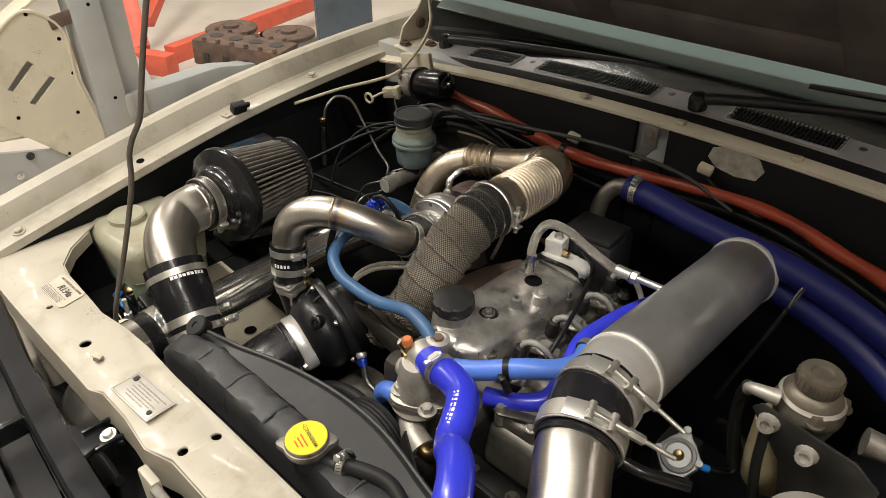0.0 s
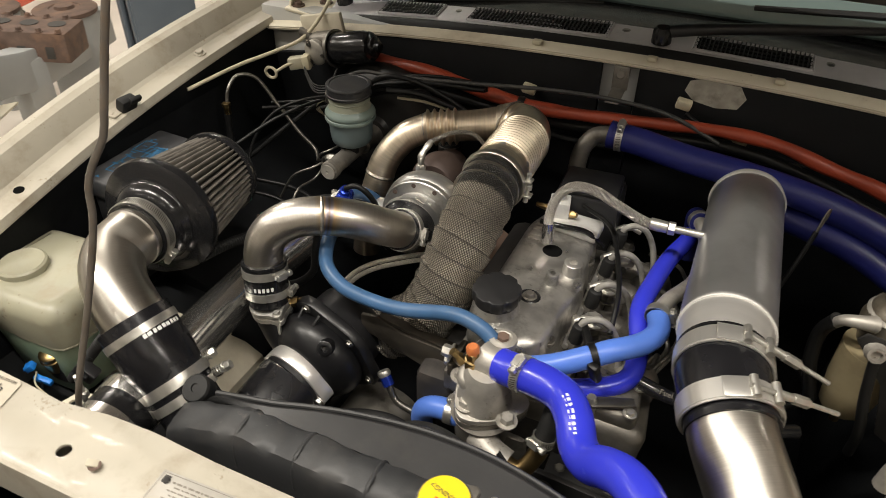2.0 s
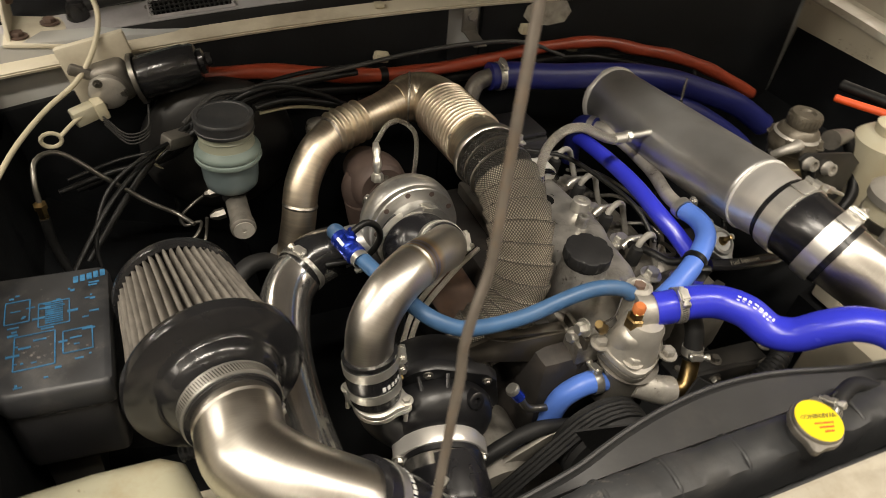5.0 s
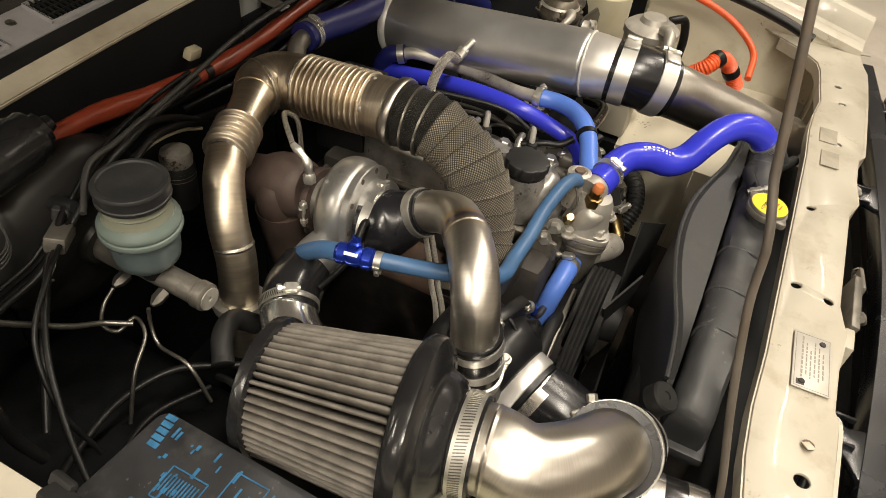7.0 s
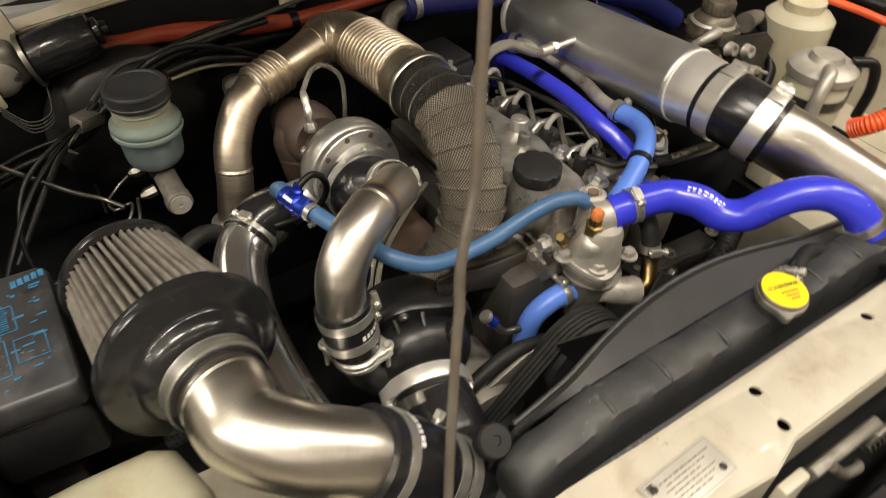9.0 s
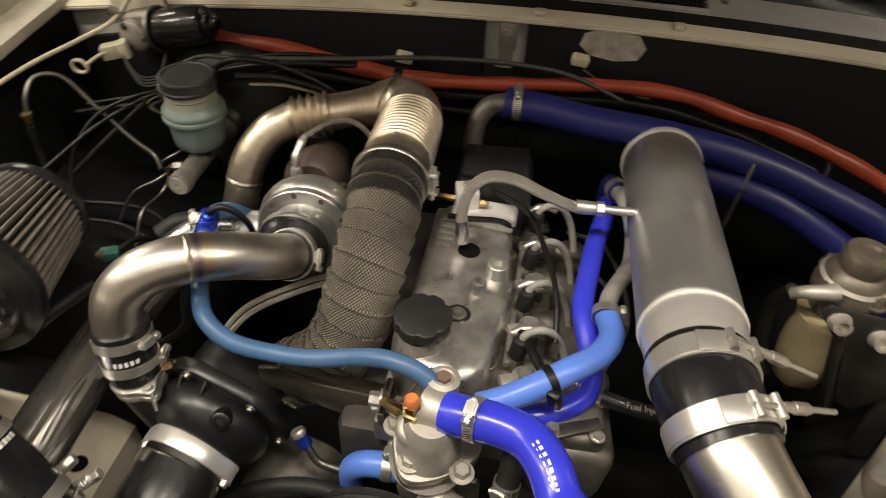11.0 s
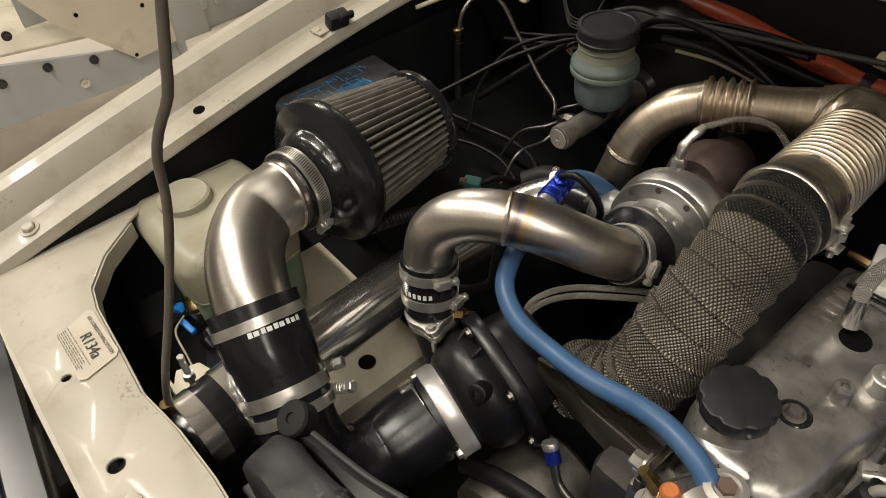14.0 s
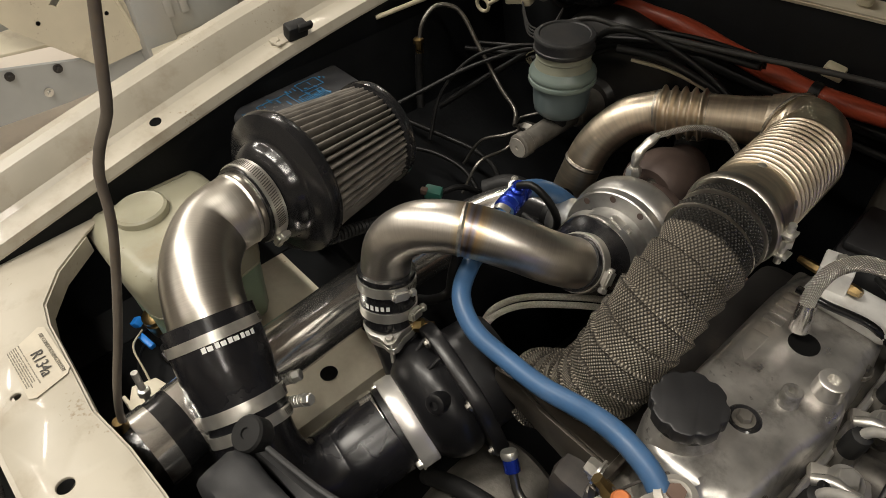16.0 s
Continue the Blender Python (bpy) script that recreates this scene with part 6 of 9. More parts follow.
fi = hose("fuel_hose", [(-0.348, 0.563, 0.912), (-0.32, 0.556, 0.911), (-0.28, 0.553, 0.908), (-0.22, 0.56, 0.898), (-0.17, 0.60, 0.875)], 0.0085, RUBBER, "black fuel injection hose with white print")
text_on("Fuel Injection", (-0.300, 0.5498, 0.9186), 0.0092, (0.997, -0.075, -0.05), (0.0, 0.86, 0.51), GREY_INK, "lettering", fi)
ht = thing("heater_tube", (-0.33, 0.7, 0.94), "dirty cast metal heater tube beside the tank", "pipe")
part("tube", tube([(-0.351, 0.640, 0.954), (-0.346, 0.675, 0.949), (-0.320, 0.750, 0.940), (-0.318, 0.83, 0.942), (-0.330, 0.875, 0.946), (-0.338, 0.900, 0.938)], 0.0100, 18), CAST, ht)
hose("heater_elbow", [(-0.334, 0.888, 0.943), (-0.342, 0.914, 0.936), (-0.342, 0.932, 0.90), (-0.34, 0.932, 0.85)], 0.0145, DARK_BLUE, "navy blue elbow hose on the heater tube")
hose_clamp((-0.336, 0.895, 0.941), (-0.4, 0.9, -0.2), 0.0150, 60)
tie = thing("cable_tie", (-0.402, 0.527, 0.948), "black plastic tie round two blue hoses", "clip")
part("loop", turned([(0.0142, -0.004), (0.0158, -0.004), (0.0158, 0.004), (0.0142, 0.004), (0.0142, -0.004)], (-0.405, 0.5415, 0.951), (0.8, 0.5, 0.2), 28), CABLE, tie)
part("lock", block((-0.398, 0.528, 0.940), (0.014, 0.010, 0.030), (20, 0, -30), 0.003), CABLE, tie)

# injection pump, its pipes and brackets on the inlet side
ip = thing("injection_pump", (-0.36, 0.56, 0.82), "oily cast injection pump beside the engine", "pump")
part("body", block((-0.375, 0.560, 0.835), (0.085, 0.10, 0.085), (0, 8, 6), 0.016, segs=3), CAST_DIRTY, ip)
part("head", turned([(0.030, 0.0), (0.034, 0.006), (0.034, 0.030), (0.026, 0.036), (0.012, 0.038)], (-0.365, 0.612, 0.84), (0.1, 1, 0.1), 24), CAST_DIRTY, ip)
part("governor_cover", block((-0.372, 0.548, 0.886), (0.060, 0.062, 0.024), (4, 6, 6), 0.008, segs=3), CAST_DIRTY, ip, "cast governor cover")
for i, (dx, dy) in enumerate(((-0.024, -0.022), (0.022, -0.024), (-0.022, 0.024), (0.024, 0.022))):
    part("cover_screw", bolt((-0.372 + dx, 0.548 + dy, 0.897), (0.1, -0.06, 1), 0.0048, 0.005), ZINC, ip)
part("throttle_lever", slab([(-0.402, 0.512), (-0.390, 0.508), (-0.345, 0.530), (-0.350, 0.541), (-0.395, 0.524)], 0.902, 0.906, 0.001), PIPE_STEEL, ip, "steel throttle lever")
part("lever_shaft", turned([(0.007, -0.02), (0.007, 0.004), (0.005, 0.010)], (-0.394, 0.517, 0.902), (0, 0, 1), 16), ZINC, ip)
for i in range(4):
    y = 0.600 + 0.076 * i
    part("delivery_pipe", tube([(-0.360 + 0.006 * i, 0.640, 0.845), (-0.340 + 0.010 * i, 0.665 + 0.02 * i, 0.868), (-0.345, y + 0.03, 0.876), (-0.372, y + 0.045, 0.872), (-0.392, y + 0.035, 0.884)], 0.0032, 8), PIPE_STEEL, ip)
rail2 = thing("inlet_manifold", (-0.37, 0.74, 0.83), "rough cast alloy inlet manifold under the hoses", "manifold")
part("runner_body", tube([(-0.385, 0.60, 0.835), (-0.378, 0.68, 0.842), (-0.378, 0.78, 0.842), (-0.385, 0.87, 0.832)], 0.030, 18), CAST_DIRTY, rail2)
for y in (0.635, 0.711, 0.787, 0.85):
    part("runner", tube([(-0.380, y, 0.842), (-0.410, y, 0.852), (-0.440, y, 0.850)], 0.020, 14), CAST_DIRTY, rail2)
    part("stud_nut", bolt((-0.428, y + 0.022, 0.880), (0.2, 0, 1), 0.007, 0.010), PIPE_STEEL, rail2)
sbk = thing("support_bracket", (-0.36, 0.47, 0.8), "dark slotted steel bracket in front of the pump", "bracket")
part("plate", slab([(-0.455, 0.782), (-0.440, 0.800), (-0.330, 0.792), (-0.240, 0.775), (-0.245, 0.752), (-0.335, 0.764), (-0.440, 0.764)], -0.004, 0.004, 0.001, m=Matrix(((1, 0, 0, 0), (0, 0, -1, 0.478), (0, 1, 0, 0), (0, 0, 0, 1)))), BLACK_STEEL, sbk)
part("ledge", block((-0.345, 0.496, 0.789), (0.17, 0.034, 0.006), (0, 5, 0), 0.002), BLACK_STEEL, sbk)
for x in (-0.425, -0.36, -0.27):
    part("bolt", bolt((x, 0.474, 0.779), (0, -1, 0.1), 0.0065, 0.008), PIPE_STEEL, sbk)
    part("ledge_bolt", bolt((x + 0.012, 0.494, 0.793), (0, 0, 1), 0.006, 0.007), CAST_DIRTY, sbk)
hz = thing("coil_hose", (-0.30, 0.46, 0.8), "ribbed black hose with a metal collar below the boost pipe", "hose")
part("hose", tube([(-0.335, 0.455, 0.760), (-0.300, 0.450, 0.785), (-0.262, 0.462, 0.80), (-0.225, 0.49, 0.80)], lambda f, s: 0.014 + 0.0012 * math.sin(s * 900), 18, 0.0015), RUBBER_MATT, hz)
part("collar", turned([(0.0155, -0.008), (0.0165, 0), (0.0155, 0.008)], (-0.232, 0.484, 0.80), (0.8, 0.55, 0), 20), CAST_DIRTY, hz, "dull metal collar")

# thermostat housing
tho = thing("thermostat_housing", (-0.515, 0.49, 0.86), "cast alloy thermostat housing with brass sensors", "housing")
part("lower_body", turned([(0.030, -0.03), (0.034, 0.0), (0.032, 0.03), (0.038, 0.036), (0.040, 0.042)], (-0.518, 0.495, 0.820), (0.05, -0.12, 1), 28), CAST_DIRTY, tho)
fo = [(0.045 * math.cos(a) + 0.010 * math.cos(2 * a), 0.034 * math.sin(a)) for a in [2 * math.pi * j / 40 for j in range(40)]]
part("flange", slab(fo, -0.006, 0.003, 0.0015, m=pose(-0.516, 0.490, 0.868, 8, 3, 20)), CAST_DIRTY, tho)
part("flange", slab(fo, 0.004, 0.013, 0.0015, m=pose(-0.516, 0.490, 0.868, 8, 3, 20)), CAST, tho)
part("upper_body", turned([(0.034, 0.008), (0.031, 0.022), (0.028, 0.038), (0.027, 0.052), (0.022, 0.062), (0.0, 0.066)], (-0.516, 0.492, 0.872), (0.05, -0.08, 1), 28), CAST, tho)
part("outlet", tube([(-0.520, 0.499, 0.936), (-0.497, 0.492, 0.939), (-0.480, 0.487, 0.942)], [0.022, 0.0185, 0.0185], 24), CAST, tho)
part("plug_boss", turned([(0.016, -0.045), (0.0155, -0.004), (0.0165, 0.002), (0.0165, 0.008), (0.011, 0.010), (0.009, 0.008), (0, 0.008)], (-0.507, 0.519, 0.948), (0.03, 0.02, 1), 28), CAST, tho)
part("plug", turned([(0.0075, 0.006), (0.0075, 0.012), (0.0, 0.012)], (-0.507, 0.519, 0.948), (0.03, 0.02, 1), 6), RUST, tho, "rusty hex plug")
part("sensor", turned([(0.0115, -0.012), (0.0115, 0.002), (0.0085, 0.003), (0.0085, 0.014), (0.0070, 0.015)], (-0.530, 0.487, 0.940), (-0.05, -0.1, 1), 6), BRASS, tho, "brass temperature sensor")
part("sensor_seal", turned([(0.0075, 0.012), (0.0078, 0.021), (0.0055, 0.024), (0, 0.024)], (-0.530, 0.487, 0.940), (-0.05, -0.1, 1), 20), COPPER, tho, "orange sealant on the sensor")
part("side_boss", turned([(0.020, -0.02), (0.017, 0.008), (0.013, 0.012), (0.010, 0.014)], (-0.530, 0.485, 0.912), (-0.15, -0.4, 0.9), 24), CAST, tho)
for p in ((-0.553, 0.506, 0.885), (-0.478, 0.468, 0.880), (-0.530, 0.468, 0.884)):
    part("bolt", bolt(p, (0.05, -0.1, 1), 0.0075, 0.009), CAST, tho)
part("brass_switch", turned([(0.008, 0), (0.008, 0.010), (0.0055, 0.014), (0.0055, 0.022)], (-0.552, 0.510, 0.906), (-0.55, -0.2, 0.75), 6), BRASS, tho, "small brass switch")
part("side_bolt", bolt((-0.572, 0.520, 0.905), (-1, -0.1, 0.15), 0.007, 0.012), ZINC, tho)
part("wire", tube([(-0.553, 0.512, 0.915), (-0.545, 0.505, 0.930), (-0.535, 0.512, 0.945), (-0.52, 0.53, 0.957)], 0.0014, 8), INK, tho)
part("lower_neck", tube([(-0.515, 0.488, 0.838), (-0.530, 0.489, 0.834), (-0.552, 0.490, 0.832)], [0.018, 0.015, 0.014], 20), CAST, tho)
part("lower_outlet", tube([(-0.510, 0.470, 0.836), (-0.490, 0.455, 0.832), (-0.470, 0.450, 0.826)], [0.019, 0.018, 0.019], 20), CAST, tho)
part("copper_pipe", tube([(-0.475, 0.452, 0.828), (-0.452, 0.448, 0.828), (-0.436, 0.462, 0.850), (-0.432, 0.475, 0.878)], 0.011, 16), BRASS, tho, "dull copper pipe")
hose("link_hose", [(-0.434, 0.466, 0.858), (-0.430, 0.480, 0.89), (-0.428, 0.50, 0.91)], 0.0120, RUBBER_MATT, "short black hose under the radiator hose")
hose_clamp((-0.433, 0.470, 0.868), (0.1, 0.3, 0.95), 0.0125, 200)

# steel beam, pulley, belts
OILY_STEEL = material("oily_brown_steel", (0.075, 0.066, 0.054), 0.36, metal=0.55, var=0.35, scale=22, stain=(0.03, 0.025, 0.02), stain_scale=16, stain_amount=0.7, bump=0.15, bump_scale=120)
bmn = thing("engine_bracket", (-0.64, 0.54, 0.86), "dark steel bracket bar between compressor and engine", "bracket")
part("bar", slab([(-0.715, 0.895), (-0.690, 0.900), (-0.655, 0.884), (-0.572, 0.876), (-0.572, 0.835), (-0.625, 0.838), (-0.66, 0.850), (-0.715, 0.870)], -0.003, 0.003, 0.001, m=Matrix(((1, 0, 0, 0), (0, 0, -1, 0.545), (0, 1, 0, 0), (0, 0, 0, 1)))), OILY_STEEL, bmn)
part("top_flange", slab([(-0.690, 0.545), (-0.572, 0.545), (-0.572, 0.562), (-0.690, 0.558)], 0.872, 0.877, 0.001, shape=lambda c: (c.x, c.y, c.z + 0.022 * max(0, (-0.60 - c.x) / 0.09))), OILY_STEEL, bmn)
part("end_plate", block((-0.570, 0.535, 0.858), (0.008, 0.05, 0.07), bevel=0.002), OILY_STEEL, bmn)
for z in (0.882, 0.838):
    part("bolt", bolt((-0.575, 0.530, z), (-0.9, -0.2, 0.1), 0.007, 0.010), ZINC, bmn)
pul = thing("water_pump_pulley", (-0.56, 0.43, 0.76), "black pulley with a ribbed drive belt", "pulley")
part("pulley", turned([(0.0, -0.03), (0.03, -0.03), (0.035, -0.01), (0.062, -0.008), (0.064, 0.0), (0.060, 0.004), (0.060, 0.026), (0.064, 0.030), (0.064, 0.034), (0.0, 0.036)], (-0.565, 0.425, 0.775), (0, 1, 0), 48), RUBBER_MATT, pul)
bp = []
for k in range(64):
    a = 2 * math.pi * k / 64
    cx2, cz2, rr = (-0.565, 0.775, 0.0625)
    bp.append((cx2 + rr * math.cos(a), cz2 + rr * math.sin(a)))
belt = thing("drive_belt", (-0.62, 0.44, 0.75), "black ribbed drive belt", "belt")
bpts = [(-0.690 + 0.035 * math.cos(a), 0.440, 0.690 + 0.035 * math.sin(a)) for a in [radians(130 + 18 * i) for i in range(10)]] + [(-0.565 + 0.0635 * math.cos(a), 0.440, 0.775 + 0.0635 * math.sin(a)) for a in [radians(-50 + 18 * i) for i in range(11)]]
bpts.append(bpts[0])
for o in (-0.009, -0.003, 0.003, 0.009):
    part("rib", tube([(x, y + o, z) for x, y, z in bpts], 0.0031, 6, straight=True, open_ends=True), RUBBER_MATT, belt)
alt = thing("alternator", (-0.69, 0.5, 0.69), "cast alloy alternator low beside the engine", "alternator")
part("body", turned([(0.03, -0.03), (0.060, -0.025), (0.064, 0.0), (0.064, 0.08), (0.05, 0.09), (0, 0.09)], (-0.690, 0.480, 0.690), (0, 1, 0), 36), CAST_DIRTY, alt)
part("pulley", turned([(0.02, -0.02), (0.036, -0.018), (0.034, 0.0), (0.036, 0.018), (0.02, 0.02)], (-0.690, 0.440, 0.690), (0, 1, 0), 36), RUBBER_MATT, alt)
part("arm", slab([(-0.71, 0.76), (-0.62, 0.80), (-0.56, 0.82), (-0.56, 0.85), (-0.63, 0.83), (-0.72, 0.785)], -0.004, 0.004, 0.001, m=Matrix(((1, 0, 0, 0), (0, 0, -1, 0.470), (0, 1, 0, -0.05), (0, 0, 0, 1)))), CAST_DIRTY, alt, "slotted adjuster arm")
fan = thing("cooling_fan", (-0.52, 0.40, 0.70), "black engine cooling fan behind the shroud", "fan")
part("hub", turned([(0.0, -0.03), (0.05, -0.02), (0.055, 0.02), (0, 0.02)], (-0.52, 0.405, 0.70), (0, 1, 0), 32), CAST_DIRTY, fan)
for k in range(7):
    a = 2 * math.pi * k / 7 + 0.25
    d = Vector((math.cos(a), 0, math.sin(a)))
    e = Vector((-math.sin(a), 0.45, math.cos(a)))
    bb = bmesh.new()
    q = [bb.verts.new(Vector((-0.52, 0.405, 0.70)) + d * r + e * s) for r, s in ((0.05, -0.02), (0.185, -0.035), (0.19, 0.03), (0.05, 0.02))]
    bb.faces.new(q)
    ret = bmesh.ops.extrude_face_region(bb, geom=list(bb.faces))
    bmesh.ops.translate(bb, verts=[g for g in ret["geom"] if isinstance(g, bmesh.types.BMVert)], vec=(0, 0.003, 0))
    part("blade", bb, RUBBER_MATT, fan)
fit = thing("blue_hose_fitting", (-0.66, 0.47, 0.80), "small bent pipe with a purple-blue hose end", "fitting")
part("pipe", tube([(-0.655, 0.505, 0.822), (-0.643, 0.500, 0.803), (-0.622, 0.498, 0.797), (-0.60, 0.50, 0.79)], 0.0048, 14), PIPE_STEEL, fit)
part("hose_end", tube([(-0.6635, 0.5095, 0.834), (-0.655, 0.505, 0.822)], 0.0078, 18), ANODISED, fit)
part("clip", turned([(0.0078, -0.004), (0.0092, 0), (0.0078, 0.004)], (-0.6645, 0.510, 0.8355), (0.5, -0.3, -0.8), 18), ZINC, fit)
hose("lower_loom", [(-0.75, 0.47, 0.74), (-0.69, 0.475, 0.775), (-0.64, 0.478, 0.785), (-0.59, 0.475, 0.775)], 0.010, RUBBER_MATT, "black lower coolant pipe in front of the engine")

# ---- driver's side: master cylinder, booster, wiper motor, fuse box ----
mc = thing("master_cylinder", (-0.927, 0.87, 0.92), "brake master cylinder with a cloudy fluid reservoir", "master cylinder")
part("cylinder", turned([(0.0, -0.002), (0.014, -0.002), (0.0165, 0.0), (0.0165, 0.012), (0.0145, 0.014), (0.0145, 0.10), (0.019, 0.104), (0.019, 0.15)], (-0.927, 0.806, 0.924), (0.02, 1, 0.02), 28), CAST_DIRTY, mc)
part("end_nut", turned([(0.0135, -0.003), (0.0135, -0.0045), (0.003, -0.0045), (0.003, -0.003)], (-0.927, 0.806, 0.924), (0.02, 1, 0.02), 28), CAST, mc)
part("neck", turned([(0.016, 0), (0.016, 0.02), (0.020, 0.022)], (-0.927, 0.876, 0.928), (0, 0, 1), 24), RUBBER_MATT, mc)
part("fluid_pot", turned([(0.020, 0.0), (0.030, 0.001), (0.0345, 0.006), (0.0362, 0.016), (0.0372, 0.034), (0.0380, 0.044)], (-0.926, 0.884, 0.944), (0, 0, 1), 40), FLUID, mc, "reservoir holding dark fluid")
part("reservoir_rim", turned([(0.0380, 0.044), (0.0425, 0.0455), (0.0438, 0.0485), (0.0430, 0.0515), (0.0412, 0.0525), (0.0425, 0.0545), (0.0432, 0.0575), (0.0420, 0.0610), (0.0390, 0.0645), (0.0370, 0.068)], (-0.926, 0.884, 0.944), (0, 0, 1), 44), RESERVOIR, mc, "cloudy plastic rim")
part("reservoir_neck", turned([(0.0372, 0.066), (0.0350, 0.072), (0.0340, 0.078), (0.0352, 0.080), (0.0340, 0.082), (0.0335, 0.092)], (-0.926, 0.884, 0.944), (0, 0, 1), 40), material("yellowed_reservoir_neck", (0.25, 0.26, 0.20), 0.4, var=0.08, scale=20, sss=0.1), mc, "yellowed neck")
part("reservoir_cap", turned([(0.0335, 0.0880), (0.0375, 0.0880), (0.0384, 0.0895), (0.0384, 0.0925), (0.0372, 0.0935), (0.0372, 0.1030), (0.0386, 0.1040), (0.0386, 0.1065), (0.0370, 0.1085), (0.0325, 0.1090), (0.0310, 0.1075), (0.0, 0.1078)], (-0.926, 0.884, 0.944), (0, 0, 1), 44), GREY_PLASTIC, mc, "dusty black screw cap")
for p, d in (((-0.944, 0.852, 0.922), (-1, -0.1, -0.1)), ((-0.944, 0.905, 0.922), (-1, 0, -0.1))):
    part("port", turned([(0.0075, 0), (0.0075, 0.012), (0.0055, 0.016), (0.003, 0.020)], p, d, 6), PIPE_STEEL, mc)
part("brake_pipe", tube([(-0.965, 0.905, 0.918), (-0.983, 0.905, 0.905), (-1.000, 0.890, 0.898), (-0.996, 0.872, 0.896), (-0.976, 0.868, 0.902), (-0.985, 0.845, 0.898), (-1.02, 0.83, 0.88), (-1.05, 0.82, 0.83)], 0.0023, 10), PIPE_STEEL, mc)
part("brake_pipe", tube([(-0.968, 0.852, 0.918), (-0.972, 0.850, 0.895), (-0.980, 0.835, 0.88), (-0.985, 0.79, 0.88), (-0.99, 0.76, 0.84)], 0.0023, 10), PIPE_STEEL, mc)
bo = thing("brake_booster", (-0.94, 1.0, 0.94), "black round brake booster on the firewall", "brake booster")
part("shell", turned([(0.0, -0.004), (0.025, -0.003), (0.030, 0.006), (0.065, 0.012), (0.095, 0.024), (0.108, 0.038), (0.112, 0.048), (0.112, 0.056), (0.10, 0.075), (0.0, 0.085)], (-0.925, 0.958, 0.93), (0, 1, 0.05), 56), BLACK_STEEL, bo)
part("check_valve", turned([(0.010, 0.0), (0.010, 0.02), (0.006, 0.035)], (-0.955, 0.975, 1.00), (0, -1, 0.3), 16), BLACK_PLASTIC, bo)
wm = thing("wiper_motor", (-0.99, 1.0, 1.06), "black cylindrical wiper motor on the firewall", "motor")
WMA = Vector((0.092, -0.008, 0.021)).normalized()
part("can", turned([(0.020, -0.006), (0.0275, -0.004), (0.0285, 0.0), (0.0285, 0.066), (0.0265, 0.070), (0.0265, 0.078), (0.024, 0.082), (0.017, 0.084), (0.017, 0.090), (0.010, 0.093), (0.008, 0.100), (0.0, 0.101)], (-1.018, 0.996, 1.058), WMA, 36), RUBBER, wm)
part("gearbox", block((-1.050, 1.008, 1.052), (0.050, 0.034, 0.056), (0, -12, 0), 0.012, segs=3), CAST_DIRTY, wm)
part("gear_cover", turned([(0.0, -0.004), (0.020, -0.003), (0.024, 0.0), (0.024, 0.012)], (-1.058, 0.986, 1.046), (0.1, 1, 0.1), 28), CAST, wm, "dull round gear cover")
for k in range(3):
    part("cover_screw", bolt((-1.058 + 0.019 * math.cos(2.1 * k), 0.983, 1.046 + 0.019 * math.sin(2.1 * k)), (-0.1, -1, -0.1), 0.0035, 0.004), PIPE_STEEL, wm)
part("mount_ear", block((-1.085, 1.002, 1.072), (0.030, 0.010, 0.016), (0, 25, 0), 0.004), CAST_DIRTY, wm)
part("plate", block((-1.06, 1.03, 1.06), (0.09, 0.012, 0.09), (0, -12, 0), 0.004), CREAM_OLD, wm)
part("connector", block((-1.092, 0.975, 1.026), (0.030, 0.020, 0.022), (0, -10, 20), 0.003), WHITE_PLASTIC, wm, "cream plug")
part("plug_shell", block((-1.072, 0.978, 1.030), (0.014, 0.024, 0.026), (0, -10, 20), 0.003), CREAM_TUBE, wm, "yellowed plug shell")
part("bracket_ring", turned([(0.031, -0.003), (0.034, -0.003), (0.034, 0.003), (0.031, 0.003), (0.031, -0.003)], (-1.018, 0.996, 1.058), WMA, 32), PIPE_STEEL, wm)
for k in range(4):
    part("wire", tube([(-1.07, 0.965, 1.025 - 0.004 * k), (-1.045, 0.955, 1.00 - 0.005 * k), (-1.02, 0.965, 1.00 - 0.004 * k), (-1.012, 0.985, 1.025)], 0.0012, 6), GREY_CABLE, wm)
ring = thing("cable_loop", (-1.125, 0.955, 1.01), "cream plastic ring tag hanging by the wiper motor", "clip")
part("loop", tube([(-1.135 + 0.012 * math.cos(a), 0.95, 1.008 + 0.010 * math.sin(a)) for a in [2 * math.pi * k / 14 for k in range(15)]], 0.0028, 8), CREAM_TUBE, ring)
part("stem", tube([(-1.123, 0.95, 1.012), (-1.105, 0.96, 1.024), (-1.088, 0.97, 1.03)], 0.0028, 8), CREAM_TUBE, ring)
hose("washer_tube", [(-1.20, 0.80, 1.020), (-1.165, 0.90, 1.035), (-1.13, 0.965, 1.045), (-1.09, 0.995, 1.065), (-1.062, 1.015, 1.10), (-1.050, 1.04, 1.135), (-1.062, 1.07, 1.165), (-1.085, 1.09, 1.195), (-1.12, 1.12, 1.25)], 0.0034, CREAM_TUBE, "cream washer tube looping up to the bonnet", "tube")
cl = thing("clutch_line", (-1.15, 0.85, 0.99), "thin steel clutch line with a fitting", "pipe")
part("pipe", tube([(-1.151, 0.836, 0.985), (-1.151, 0.845, 1.012), (-1.146, 0.868, 1.030), (-1.125, 0.888, 1.025), (-1.08, 0.888, 0.98), (-1.035, 0.884, 0.935), (-1.005, 0.882, 0.912), (-0.985, 0.86, 0.905)], 0.0032, 10), PIPE_STEEL, cl)
